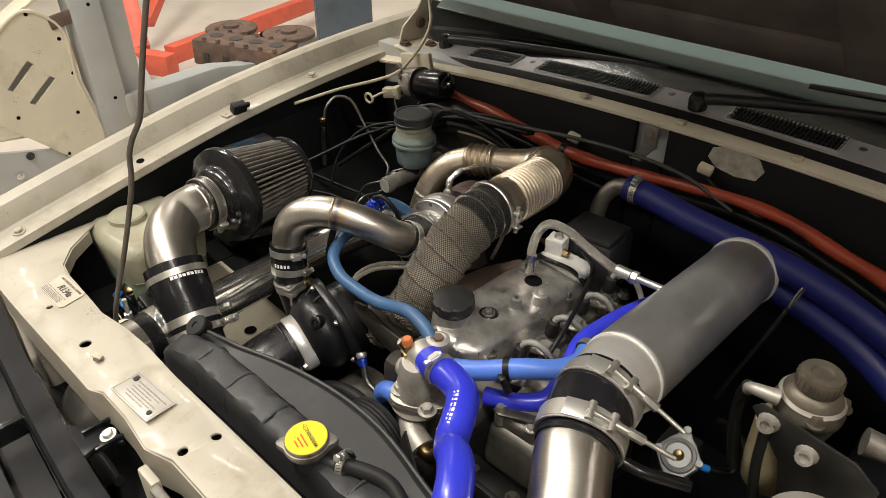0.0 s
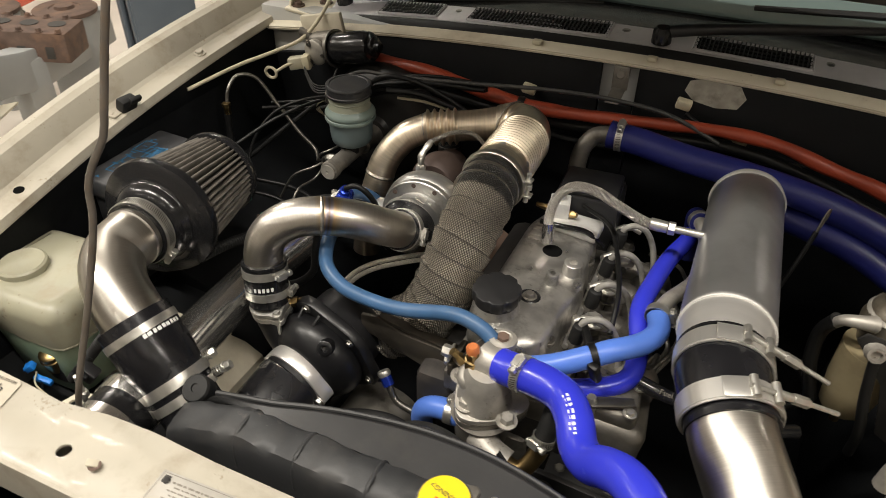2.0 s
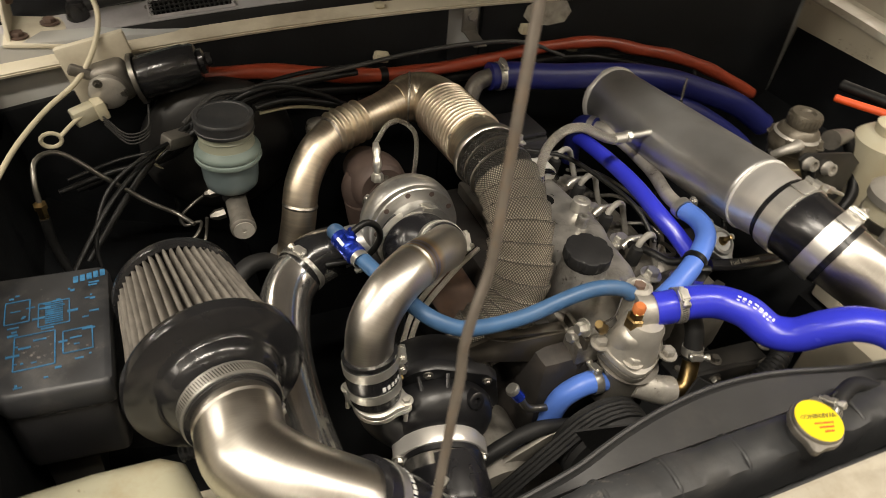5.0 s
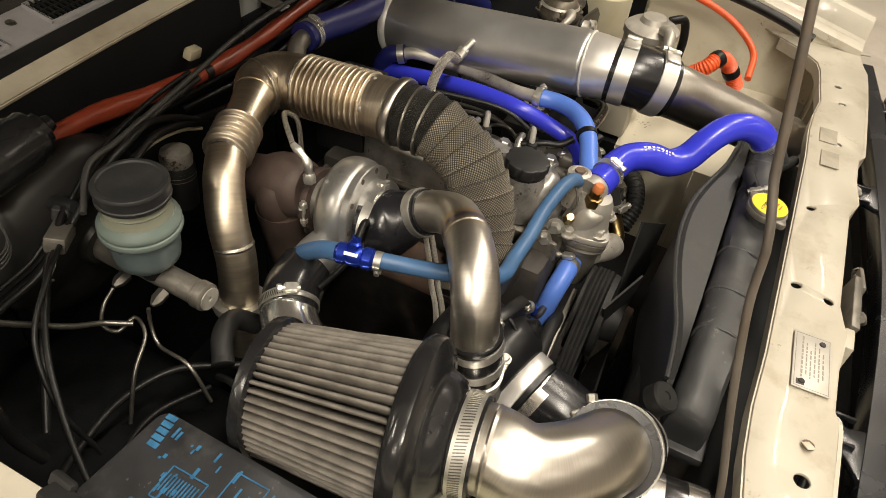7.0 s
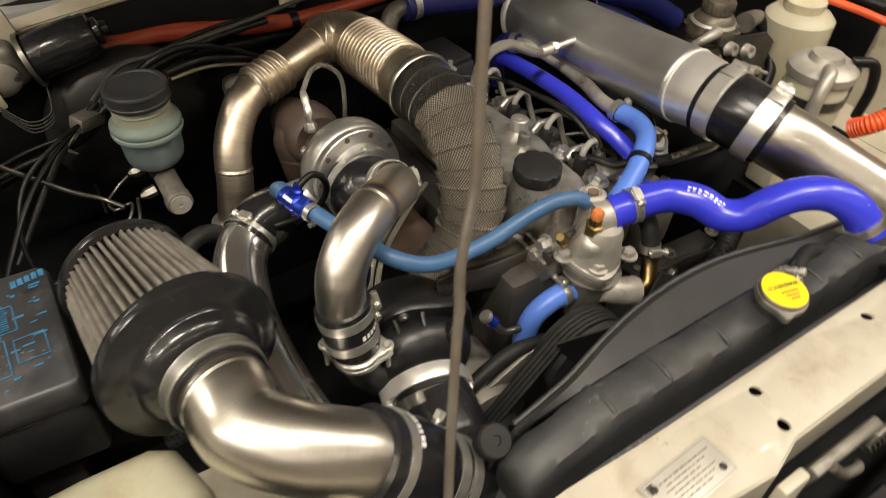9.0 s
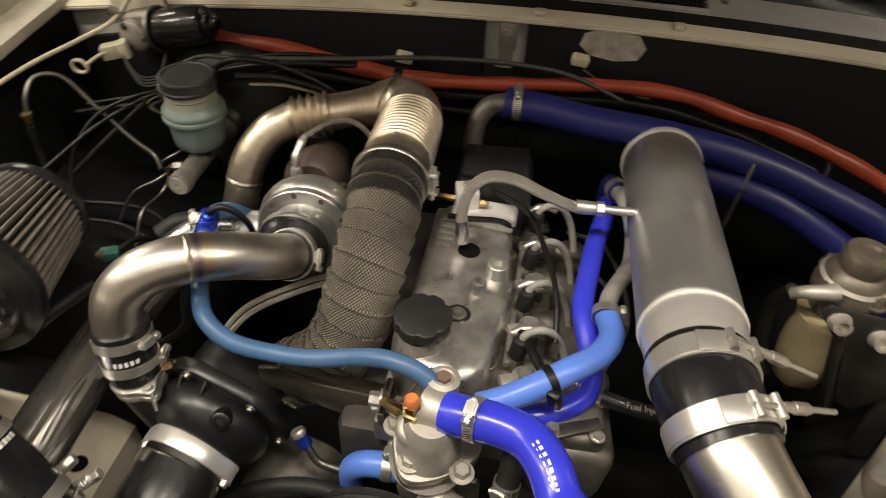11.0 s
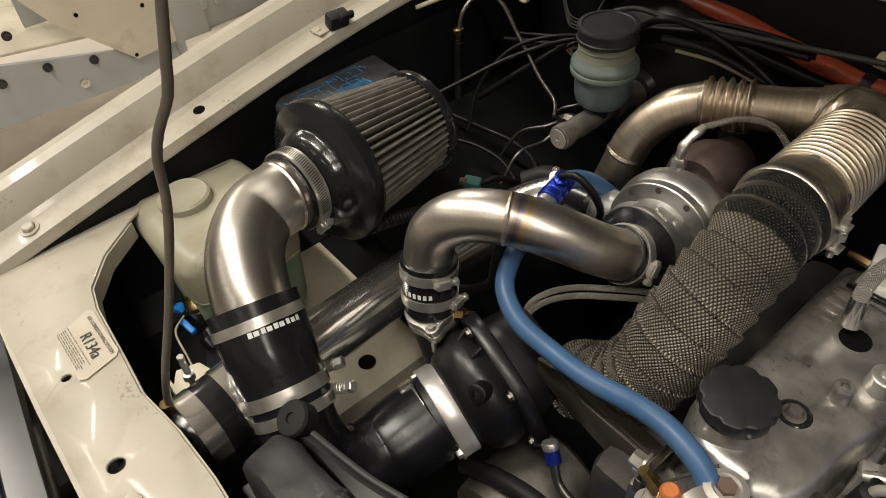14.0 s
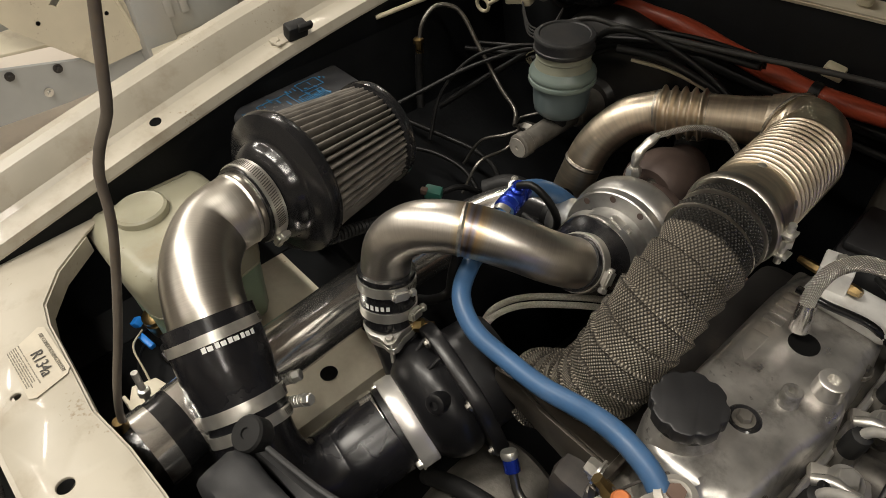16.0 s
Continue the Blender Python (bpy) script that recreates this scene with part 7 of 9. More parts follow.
part("fitting", turned([(0.006, -0.012), (0.006, 0.004), (0.008, 0.005), (0.008, 0.011), (0.005, 0.012)], (-1.151, 0.835, 0.980), (0, -0.05, 1), 6), BRASS, cl)
part("flex", tube([(-1.151, 0.834, 0.97), (-1.15, 0.83, 0.93), (-1.14, 0.82, 0.89)], 0.006, 12), CABLE, cl)
for pts, r, mt, lb in (
        ([(-1.10, 0.80, 0.86), (-1.105, 0.83, 0.92), (-1.08, 0.87, 0.97), (-1.03, 0.90, 0.995), (-0.98, 0.93, 1.00)], 0.0028, CABLE, "thin black cable across the bay corner"),
        ([(-1.12, 0.84, 0.89), (-1.06, 0.89, 0.945), (-1.01, 0.925, 0.985), (-0.96, 0.95, 1.01)], 0.0045, CABLE, "thick black loom towards the booster"),
        ([(-1.16, 0.80, 0.87), (-1.10, 0.83, 0.85), (-1.04, 0.84, 0.845), (-0.98, 0.82, 0.845), (-0.93, 0.76, 0.84)], 0.0042, CABLE, "black loom low in the bay"),
        ([(-1.14, 0.75, 0.86), (-1.08, 0.79, 0.85), (-1.03, 0.80, 0.84), (-0.97, 0.78, 0.83)], 0.0034, CABLE, "black loom low in the bay")):
    hose("cable", pts, r, mt, lb, "cable")
for pts, r, mt, lb in (
        ([(-1.16, 0.72, 0.90), (-1.12, 0.80, 0.93), (-1.07, 0.87, 0.965), (-1.01, 0.92, 0.99), (-0.95, 0.945, 1.005)], 0.0032, CABLE, "thin black loom sweeping round the booster"),
        ([(-0.955, 0.77, 0.86), (-0.93, 0.79, 0.872), (-0.90, 0.80, 0.865), (-0.875, 0.79, 0.84)], 0.0125, RUBBER_MATT, "short ribbed boot beside the wastegate pipe")):
    hose("loom", pts, r, mt, lb, "cable")
cn = thing("wiring_plug", (-0.98, 0.945, 1.0), "dusty beige wiring plug with yellow wires", "connector")
part("plug", block((-0.985, 0.935, 0.995), (0.040, 0.022, 0.020), (10, 10, 35), 0.004), CAST_DIRTY, cn)
part("socket", block((-0.960, 0.955, 1.003), (0.024, 0.018, 0.016), (10, 10, 35), 0.003), GREY_PLASTIC, cn)
for k in range(3):
    part("wire", tube([(-1.000, 0.925, 0.990), (-1.012, 0.915 + 0.004 * k, 0.985), (-1.02, 0.92 + 0.004 * k, 0.97), (-1.01, 0.93, 0.955)], 0.0010, 6), CREAM_TUBE, cn)
for dx, dy, dz, rr in ((0, 0, 0, 0.0055), (-0.010, -0.008, 0.004, 0.0042), (0.006, 0.010, -0.006, 0.0048), (-0.004, 0.006, 0.012, 0.0030)):
    hose("loom", [(-1.12 + dx * 2, 0.925 + dy, 0.945 + dz), (-1.06 + dx * 1.5, 0.945 + dy, 0.952 + dz), (-1.007 + dx, 0.945 + dy, 0.962 + dz), (-0.955 + dx, 0.945 + dy, 0.995 + dz), (-0.894 + dx, 0.955 + dy, 1.024 + dz), (-0.81 + dx, 0.965 + dy, 1.040 + dz), (-0.72, 0.985 + dy, 1.040 + dz * 0.5)], rr, CABLE, "black loom climbing over the booster to the firewall", "cable")
hose("throttle_cable", [(-0.975, 0.90, 1.035), (-0.930, 0.935, 1.052), (-0.887, 0.945, 1.050), (-0.75, 0.970, 1.052), (-0.62, 0.990, 1.058), (-0.508, 1.000, 1.058), (-0.42, 1.010, 1.045), (-0.34, 1.015, 1.012)], 0.0034, GREY_CABLE, "grey sheathed cable across the firewall", "cable")
hose("loom", [(-0.88, 0.93, 1.03), (-0.83, 0.95, 1.025), (-0.76, 0.97, 1.00), (-0.70, 0.98, 0.98), (-0.63, 0.99, 0.96)], 0.0050, CABLE, "black wiring loom behind the bellows", "cable")
hose("loom", [(-0.87, 0.95, 1.01), (-0.82, 0.965, 1.005), (-0.76, 0.98, 0.985), (-0.72, 0.985, 0.965)], 0.0024, CREAM_TUBE, "pale wire behind the bellows", "cable")
hose("vacuum_hose", [(-0.93, 0.945, 1.02), (-0.88, 0.93, 1.055), (-0.84, 0.945, 1.05), (-0.78, 0.965, 1.02), (-0.72, 0.975, 0.98)], 0.0042, CABLE, "black vacuum hose from the booster", "hose")
for pts, r, mt, lb in (
        ([(-0.86, 1.030, 1.000), (-0.72, 1.030, 0.990), (-0.58, 1.030, 0.985), (-0.42, 1.030, 0.998), (-0.30, 1.030, 1.000), (-0.18, 1.026, 0.975), (-0.05, 1.02, 0.93)], 0.0085, CABLE, "black wiring loom under the red conduit"),
        ([(-0.70, 1.036, 0.965), (-0.55, 1.036, 0.955), (-0.40, 1.036, 0.970), (-0.25, 1.034, 0.972), (-0.12, 1.03, 0.945)], 0.0055, CABLE, "thin black loom along the firewall"),
        ([(-0.33, 1.034, 1.008), (-0.27, 1.034, 0.985), (-0.22, 1.032, 0.995), (-0.15, 1.028, 0.995), (-0.08, 1.02, 0.985), (-0.04, 1.01, 0.955), (-0.045, 1.0, 0.90)], 0.0030, GREY_CABLE, "thin grey wire drooping from the firewall clip"),
        ([(-0.40, 1.040, 1.040), (-0.36, 1.036, 1.018), (-0.30, 1.034, 1.002), (-0.20, 1.030, 0.968), (-0.10, 1.02, 0.940)], 0.0040, CABLE, "thin black cable behind the red conduit")):
    hose("loom", pts, r, mt, lb, "cable")
fwb = thing("cable_bracket", (-0.51, 1.03, 1.07), "grey steel cable bracket bolted to the firewall", "bracket")
part("plate", block((-0.511, 1.044, 1.078), (0.026, 0.006, 0.040), (0, 0, 0), 0.002), CAST_DIRTY, fwb)
part("arm", slab([(-0.522, 0.0), (-0.500, 0.0), (-0.500, 0.05), (-0.522, 0.05)], 0, 0.003, 0.001, m=pose(0, 1.045, 1.062, 188, 0, 0)), CAST_DIRTY, fwb)
part("bolt", bolt((-0.511, 1.040, 1.086), (0, -1, 0.1), 0.007, 0.006), CAST_DIRTY, fwb)
for x, z in ((-0.661, 1.032), (-0.406, 1.055), (-0.312, 1.010)):
    c = thing("loom_clip", (x, 1.045, z), "pale plastic clip holding the red conduit", "clip", "loom clips")
    part("tab", block((x, 1.040, z), (0.024, 0.014, 0.016), (15, 10, 5), 0.003), CREAM_TUBE, c)
    part("pin", rod((x, 1.040, z), (x, 1.056, z), 0.004, 10), CREAM_TUBE, c)
part("old_sticker", slab([(-0.405, 1.095), (-0.385, 1.102), (-0.330, 1.098), (-0.318, 1.080), (-0.328, 1.062), (-0.360, 1.058), (-0.395, 1.064), (-0.410, 1.078)], 0, 0.0012, m=Matrix(((1, 0, 0, 0), (0, 0, -1, 1.0495), (0, 1, 0, -0.004), (0, 0, 0, 1)))), material("torn_dusty_sticker", (0.33, 0.31, 0.26), 0.8, var=0.25, scale=60, stain=(0.08, 0.07, 0.06), stain_scale=40, stain_amount=0.7), fw, "torn dusty sticker")
sb = thing("clutch_reservoir", (-0.782, 0.972, 0.9), "small filler with a grey screw cap near the booster", "reservoir")
part("pot", turned([(0.02, -0.08), (0.022, -0.02), (0.018, -0.014)], (-0.780, 0.976, 0.963), (0, 0, 1), 28), RUBBER_MATT, sb)
part("cap", turned([(0.020, -0.014), (0.021, -0.004), (0.019, 0.004), (0.010, 0.006), (0.0, 0.006)], (-0.780, 0.976, 0.963), (0, 0, 1), 28), CAST, sb, "dull silver ribbed cap")
part("ribbed_neck", turned([(0.019, -0.036), (0.022, -0.033), (0.019, -0.030), (0.022, -0.027), (0.019, -0.024), (0.022, -0.021), (0.019, -0.016)], (-0.780, 0.976, 0.963), (0, 0, 1), 28), CAST_DIRTY, sb)

fb = thing("fuse_box", (-1.137, 0.62, 0.9), "dusty black fuse box cover with blue printed diagrams", "fuse box")
bxo = [(-1.194, 0.715), (-1.090, 0.708), (-1.083, 0.70), (-1.086, 0.545), (-1.092, 0.538), (-1.180, 0.545), (-1.192, 0.56)]
part("lid", slab(bxo, 0.952, 0.986, 0.006), material("dusty_black_lid", (0.030, 0.031, 0.034), 0.42, var=0.3, scale=30, stain=(0.10, 0.095, 0.088), stain_scale=22, stain_amount=0.6, speck=(0.15, 0.14, 0.13), speck_scale=200), fb)
part("body", slab([(-1.138 + (x + 1.138) * 0.94, 0.625 + (y - 0.625) * 0.95) for x, y in bxo], 0.875, 0.951, 0.004), BLACK_PLASTIC, fb)
part("mount", block((-1.15, 0.62, 0.84), (0.05, 0.12, 0.075), bevel=0.005), BLACK_STEEL, fb)
bm = bmesh.new()
for i, wd in enumerate((0.004, 0.008, 0.008, 0.008, 0.008)):
    block((-1.1155 + i * 0.0062 * 1.05, 0.690 + 0.001 * i, 0.9866), (0.0050, 0.010, 0.0006), (0, 0, 0), 0, bm=bm)
part("maker_mark", bm, BLUE_INK, fb, "blue maker's mark bars")
bm = bmesh.new()


def frame_print(x0, y0, x1, y1, t=0.0012):
    for a, c in (((x0 + x1) / 2, y0), ((x0 + x1) / 2, y1)):
        block((a, c, 0.9866), (abs(x1 - x0), t, 0.0006), bevel=0, bm=bm)
    for a in (x0, x1):
        block((a, (y0 + y1) / 2, 0.9866), (t, abs(y1 - y0), 0.0006), bevel=0, bm=bm)


frame_print(-1.180, 0.640, -1.158, 0.672)
frame_print(-1.150, 0.628, -1.122, 0.662)
frame_print(-1.170, 0.575, -1.135, 0.620)
frame_print(-1.128, 0.585, -1.102, 0.615)
random.seed(11)
for k in range(10):
    block((-1.136, 0.632 + 0.003 * k, 0.9866), (0.016, 0.0013, 0.0006), bevel=0, bm=bm)
for k in range(46):
    x, y = random.uniform(-1.178, -1.098), random.uniform(0.552, 0.682)
    block((x, y, 0.9865), (random.uniform(0.002, 0.012), random.uniform(0.0012, 0.003), 0.0005), bevel=0, bm=bm)
part("diagram_print", bm, BLUE_INK, fb, "faded blue circuit print")

# ---- coolant bottle, prop rod, brackets, plates ----
cb = thing("coolant_bottle", (-1.12, 0.39, 0.8), "yellowed white plastic coolant bottle with green fluid", "bottle")
bo2 = [(-1.204, 0.350), (-1.200, 0.338), (-1.188, 0.332), (-1.12, 0.328), (-1.055, 0.330), (-1.040, 0.335), (-1.031, 0.350), (-1.026, 0.42), (-1.040, 0.474), (-1.060, 0.486), (-1.12, 0.489), (-1.186, 0.487), (-1.200, 0.482), (-1.204, 0.470)]
narrow = lambda c: (-1.08 + (c.x + 1.08) * (1 - (0.938 - c.z) * 2.0), 0.42 + (c.y - 0.42) * (1 - (0.938 - c.z) * 0.9), c.z)
b = slab(bo2, 0.868, 0.938, 0.0, shape=narrow)
bmesh.ops.bevel(b, geom=[e for e in b.edges if min(v.co.z for v in e.verts) > 0.93], offset=0.024, segments=5, affect="EDGES", profile=0.5)
for v in b.verts:
    v.co.z += 0.003 * noise.noise(v.co * 14)
part("upper_shell", b, BOTTLE_PLASTIC, cb, angle=70)
part("lower_shell", slab([(-1.12 + (x + 1.12) * 0.985, 0.39 + (y - 0.39) * 0.985) for x, y in bo2], 0.775, 0.870, 0.006, shape=narrow), GREEN_FLUID, cb, "lower part tinted by green coolant")
part("seam", slab([(-1.12 + (x + 1.12) * 1.015, 0.39 + (y - 0.39) * 1.004) for x, y in bo2], 0.8665, 0.8695, 0.001, shape=narrow), BOTTLE_PLASTIC, cb)
part("cap", turned([(0.026, -0.020), (0.026, -0.012), (0.031, -0.011), (0.032, -0.004), (0.0315, 0.002), (0.0285, 0.0045), (0.0265, 0.0035), (0.0, 0.004)], (-1.143, 0.389, 0.945), (0.02, -0.03, 1), 36), BOTTLE_PLASTIC, cb, "round yellowed cap")
ph = [(-0.8995, 0.2485, 0.908), (-0.8975, 0.2500, 0.927), (-0.8925, 0.2575, 0.960), (-0.875, 0.283, 1.045), (-0.857, 0.306, 1.135), (-0.853, 0.310, 1.160), (-0.852, 0.313, 1.183), (-0.845, 0.319, 1.205), (-0.832, 0.329, 1.232), (-0.828, 0.334, 1.255), (-0.818, 0.348, 1.32), (-0.79, 0.385, 1.48), (-0.755, 0.432, 1.68), (-0.742, 0.455, 1.78), (-0.738, 0.49, 1.835)]
pr = thing("bonnet_prop_rod", (-0.9, 0.247, 0.91), "weathered bent steel bonnet prop rod", "prop rod")
part("rod", tube(ph, 0.0036, 16, 0.008), ROD, pr)
part("pivot", turned([(0.007, -0.008), (0.008, 0.0), (0.006, 0.012)], (-0.900, 0.2465, 0.908), (0.0, 0, 1), 14), BRASS, pr, "worn yellow pivot bush")
st = thing("threaded_stud", (-0.925, 0.265, 0.90), "shiny threaded stud with a nut by the pipe joint", "bolt")
part("stud", tube([(-0.933, 0.279, 0.862), (-0.9345, 0.280, 0.928)], lambda f, s: 0.0034 + 0.0005 * math.sin(s * 4000), 10, 0.0008), ZINC, st)
part("nut", turned([(0.0065, 0), (0.0065, 0.007), (0.0045, 0.008)], (-0.9335, 0.2795, 0.896), (-0.03, 0, 1), 6), ZINC, st)
sp = thing("corner_bracket", (-0.955, 0.285, 0.87), "small cream painted corner bracket with a round hole", "bracket")
part("plate", slab([(-0.985, 0.276), (-0.978, 0.300), (-0.950, 0.308), (-0.930, 0.300), (-0.930, 0.266), (-0.962, 0.262)], 0.858, 0.862, 0.001, ((-0.970, 0.284, 0.005),)), CREAM_OLD, sp)
part("riser", block((-0.958, 0.266, 0.831), (0.050, 0.004, 0.056), (0, 0, 4), 0.001), CREAM_OLD, sp)
part("foot", block((-0.965, 0.250, 0.802), (0.060, 0.030, 0.005), bevel=0.001), CREAM_OLD, sp)
so = thing("level_sensor", (-1.085, 0.343, 0.84), "brass sensor with bright blue clips below the bottle", "sensor")
part("sensor", turned([(0.0155, -0.02), (0.0155, 0.002), (0.0140, 0.003), (0.0140, 0.010), (0.011, 0.012), (0.0, 0.012)], (-1.083, 0.343, 0.838), (0.1, -0.25, 1), 20), BRASS, so)
part("clip", block((-1.086, 0.322, 0.812), (0.026, 0.008, 0.009), (10, 12, 10), 0.002), CLIP_BLUE, so, "bright blue clip")
part("clip", block((-1.112, 0.326, 0.822), (0.014, 0.012, 0.010), (10, -30, 25), 0.002), CLIP_BLUE, so, "bright blue clip")
part("boss", block((-1.083, 0.352, 0.812), (0.034, 0.026, 0.036), bevel=0.006), BLACK_PLASTIC, so)
for k, pts in enumerate(([(-1.10, 0.325, 0.818), (-1.075, 0.305, 0.825), (-1.04, 0.30, 0.815), (-1.00, 0.295, 0.80), (-0.97, 0.29, 0.78)], [(-1.09, 0.322, 0.810), (-1.06, 0.30, 0.812), (-1.02, 0.285, 0.80), (-0.99, 0.28, 0.77)])):
    part("wire", tube(pts, 0.0013, 6), (CREAM_TUBE, CABLE)[k], so)
hose("ribbed_conduit", [(-1.045, 0.50, 0.90), (-1.00, 0.50, 0.912), (-0.965, 0.51, 0.925), (-0.955, 0.56, 0.92), (-0.955, 0.62, 0.90)], lambda f, s: 0.0075 + 0.0008 * math.sin(s * 1300), RUBBER_MATT, "black ribbed conduit under the filter", "conduit", 0.0012)
bc = thing("ribbed_conduit", (-1.00, 0.35, 0.87), "black ribbed conduit and plug beside the coolant bottle", "conduit")
part("tube", tube([(-0.950, 0.352, 0.935), (-0.968, 0.349, 0.915), (-0.990, 0.346, 0.888), (-1.020, 0.342, 0.850), (-1.050, 0.340, 0.815)], lambda f, s: 0.0068 + 0.0009 * math.sin(s * 1250), 16, 0.0012), RUBBER_MATT, bc)
part("plug", block((-1.000, 0.332, 0.858), (0.030, 0.018, 0.022), (0, 40, 10), 0.004), BLACK_PLASTIC, bc)
part("plug_latch", block((-0.995, 0.321, 0.862), (0.014, 0.006, 0.008), (0, 40, 10), 0.002), BLACK_PLASTIC, bc)
tq = thing("green_connector", (-0.992, 0.71, 0.862), "green wiring connector beside the air filter", "connector")
part("plug", block((-0.992, 0.710, 0.868), (0.024, 0.016, 0.016), (10, 5, 30), 0.003), TEAL, tq)
part("locking_tab", block((-0.999, 0.700, 0.873), (0.010, 0.008, 0.010), (10, 5, 30), 0.002), RUST, tq)
part("wire", tube([(-0.984, 0.718, 0.868), (-0.975, 0.74, 0.87), (-0.965, 0.77, 0.85)], 0.004, 8), CABLE, tq)
bv = thing("inline_valve", (-0.825, 0.684, 0.968), "blue anodised in-line valve in the coolant hose", "valve")
v0, v1 = Vector((-0.8265, 0.700, 0.967)), Vector((-0.817, 0.664, 0.966))
part("body", turned([(0.009, -0.004), (0.0125, 0.0), (0.0125, 0.008), (0.0105, 0.010), (0.0125, 0.013), (0.0125, 0.024), (0.0105, 0.027), (0.0130, 0.029), (0.0130, 0.038), (0.009, 0.042)], v0, v1 - v0, 28), ANODISED, bv)
part("top_port", turned([(0.008, 0.008), (0.008, 0.016), (0.0055, 0.018), (0.0055, 0.024)], v0.lerp(v1, 0.45), (0.3, 0, 1), 6), ANODISED, bv)
part("lettering", block(tuple(v0.lerp(v1, 0.5) + Vector((-0.009, 0, 0.0095))), (0.004, 0.016, 0.0005), (0, -42, 12), 0), WHITE_INK, bv, "small white print bar")
hose_clamp(v1 + Vector((0.0025, -0.008, 0)), v1 - v0, 0.0100, 60, 0.008)
hose("vacuum_hose", [(-0.815, 0.682, 0.988), (-0.800, 0.685, 0.995), (-0.785, 0.690, 0.985), (-0.775, 0.70, 0.955), (-0.79, 0.71, 0.92), (-0.84, 0.72, 0.91)], 0.0042, CABLE, "thin black vacuum hose from the valve", "hose")
hose("vacuum_hose", [(-0.842, 0.545, 0.898), (-0.820, 0.555, 0.905), (-0.800, 0.562, 0.925), (-0.795, 0.565, 0.955), (-0.795, 0.575, 0.98)], 0.0052, CABLE, "thin black hose behind the charge pipe", "hose")
bf = thing("brass_nipple", (-0.815, 0.525, 0.893), "small brass nipple on the outlet flange", "fitting")
part("nipple", turned([(0.0075, -0.01), (0.0075, 0.006), (0.005, 0.008), (0.005, 0.018)], (-0.812, 0.527, 0.893), (0.8, 0.5, 0.15), 6), BRASS, bf)

lbl = thing("refrigerant_label", (-0.985, 0.205, 0.94), "aged paper refrigerant label on the slam panel", "label")


def on_panel(x, y, lift):
    return Vector((x, y, slam_z(x) + lift))


part("paper", slab([(-1.041, 0.234), (-1.036, 0.239), (-0.964, 0.2385), (-0.957, 0.234), (-0.949, 0.203), (-0.953, 0.1975), (-1.018, 0.199), (-1.026, 0.204)], 0.0012, 0.0016, 0.0, (), lambda c: (c.x, c.y, c.z + slam_z(c.x))), PAPER, lbl)
text_on("R134a", on_panel(-0.988, 0.2205, 0.0024), 0.0155, (1.0, -0.02, (slam_z(-0.96) - slam_z(-1.02)) / 0.06), (0.02, 1, 0), INK, "lettering", lbl)
text_on("AIR CONDITIONING SYSTEM", on_panel(-0.996, 0.2325, 0.0022), 0.0052, (1.0, 0.0, (slam_z(-0.96) - slam_z(-1.03)) / 0.07), (0.0, 1, 0), GREY_INK, "lettering", lbl)
bm = bmesh.new()
fine = random.Random(8)
for k in range(2, 8):
    y = (0.2345, 0.2305, 0.2115, 0.2085, 0.2065, 0.2045, 0.2025, 0.2005)[k]
    x = -1.026 - (y - 0.20) * 0.25
    while x < -0.968 - (y - 0.20) * 0.1 + (0.01 if k < 2 else 0.0):
        wd = fine.uniform(0.003, 0.009)
        block(tuple(on_panel(x + wd / 2, y, 0.0018)), (wd, 0.0017 if k < 2 else 0.0010, 0.0004), (0, 0, -1), 0, bm=bm)
        x += wd + 0.0016
part("print_lines", bm, GREY_INK, lbl, "rows of faded fine print")
idp = thing("identity_plate", (-0.69, 0.2, 0.952), "stamped aluminium identity plate riveted to the slam panel", "plate")
PM = pose(-0.692, 0.1955, 0.9545, 0, 0, 3) @ Matrix.Diagonal((0.80, 0.82, 1, 1))
part("plate", slab([(-0.0525, -0.024), (0.0525, -0.024), (0.0525, 0.024), (-0.0525, 0.024)], 0.0, 0.0010, 0.0003, m=PM), PLATE_ALU, idp)
STAMP = material("stamped_grey", (0.26, 0.235, 0.20), 0.5, metal=0.3)
for x0, y0, x1, y1 in ((-0.050, -0.0215, 0.050, -0.0209), (-0.050, 0.0209, 0.050, 0.0215), (-0.050, -0.0208, -0.0494, 0.0208), (0.0494, -0.0208, 0.050, 0.0208)):
    b = block(((x0 + x1) / 2, (y0 + y1) / 2, 0.0011), (x1 - x0, y1 - y0, 0.0003), bevel=0)
    b.transform(PM)
    part("border_line", b, STAMP, idp)
rnd = random.Random(21)
for row in range(6):
    x, y = -0.032 + 0.006 * (row % 2), 0.0125 - 0.0052 * row
    while x < 0.038 - 0.008 * (row % 3):
        wd = rnd.uniform(0.003, 0.009)
        b = block((x + wd / 2, y, 0.0011), (wd, 0.0017 + 0.0006 * (row == 0), 0.0003), bevel=0)
        b.transform(PM)
        part("stamped_mark", b, STAMP, idp)
        x += wd + rnd.uniform(0.0012, 0.003)
bm = bmesh.new()
block((-0.042, 0.0135, 0.0012), (0.009, 0.010, 0.0004), bevel=0, bm=bm)
bm.transform(PM)
part("logo_square", bm, INK, idp, "small black square mark")
for sx in (-1, 1):
    p = PM @ Vector((0.040 * sx, -0.012 * sx, 0.001))
    part("rivet", turned([(0.0036, 0), (0.0030, 0.0014), (0.0, 0.002)], p, (0, 0, 1), 16), IRON, idp)
part("bent_tab", block(tuple(on_panel(-0.803, 0.189, 0.002)), (0.012, 0.008, 0.0016), (0, 22, 30), 0.0005), CREAM_OLD, panel, "small bent metal tab")
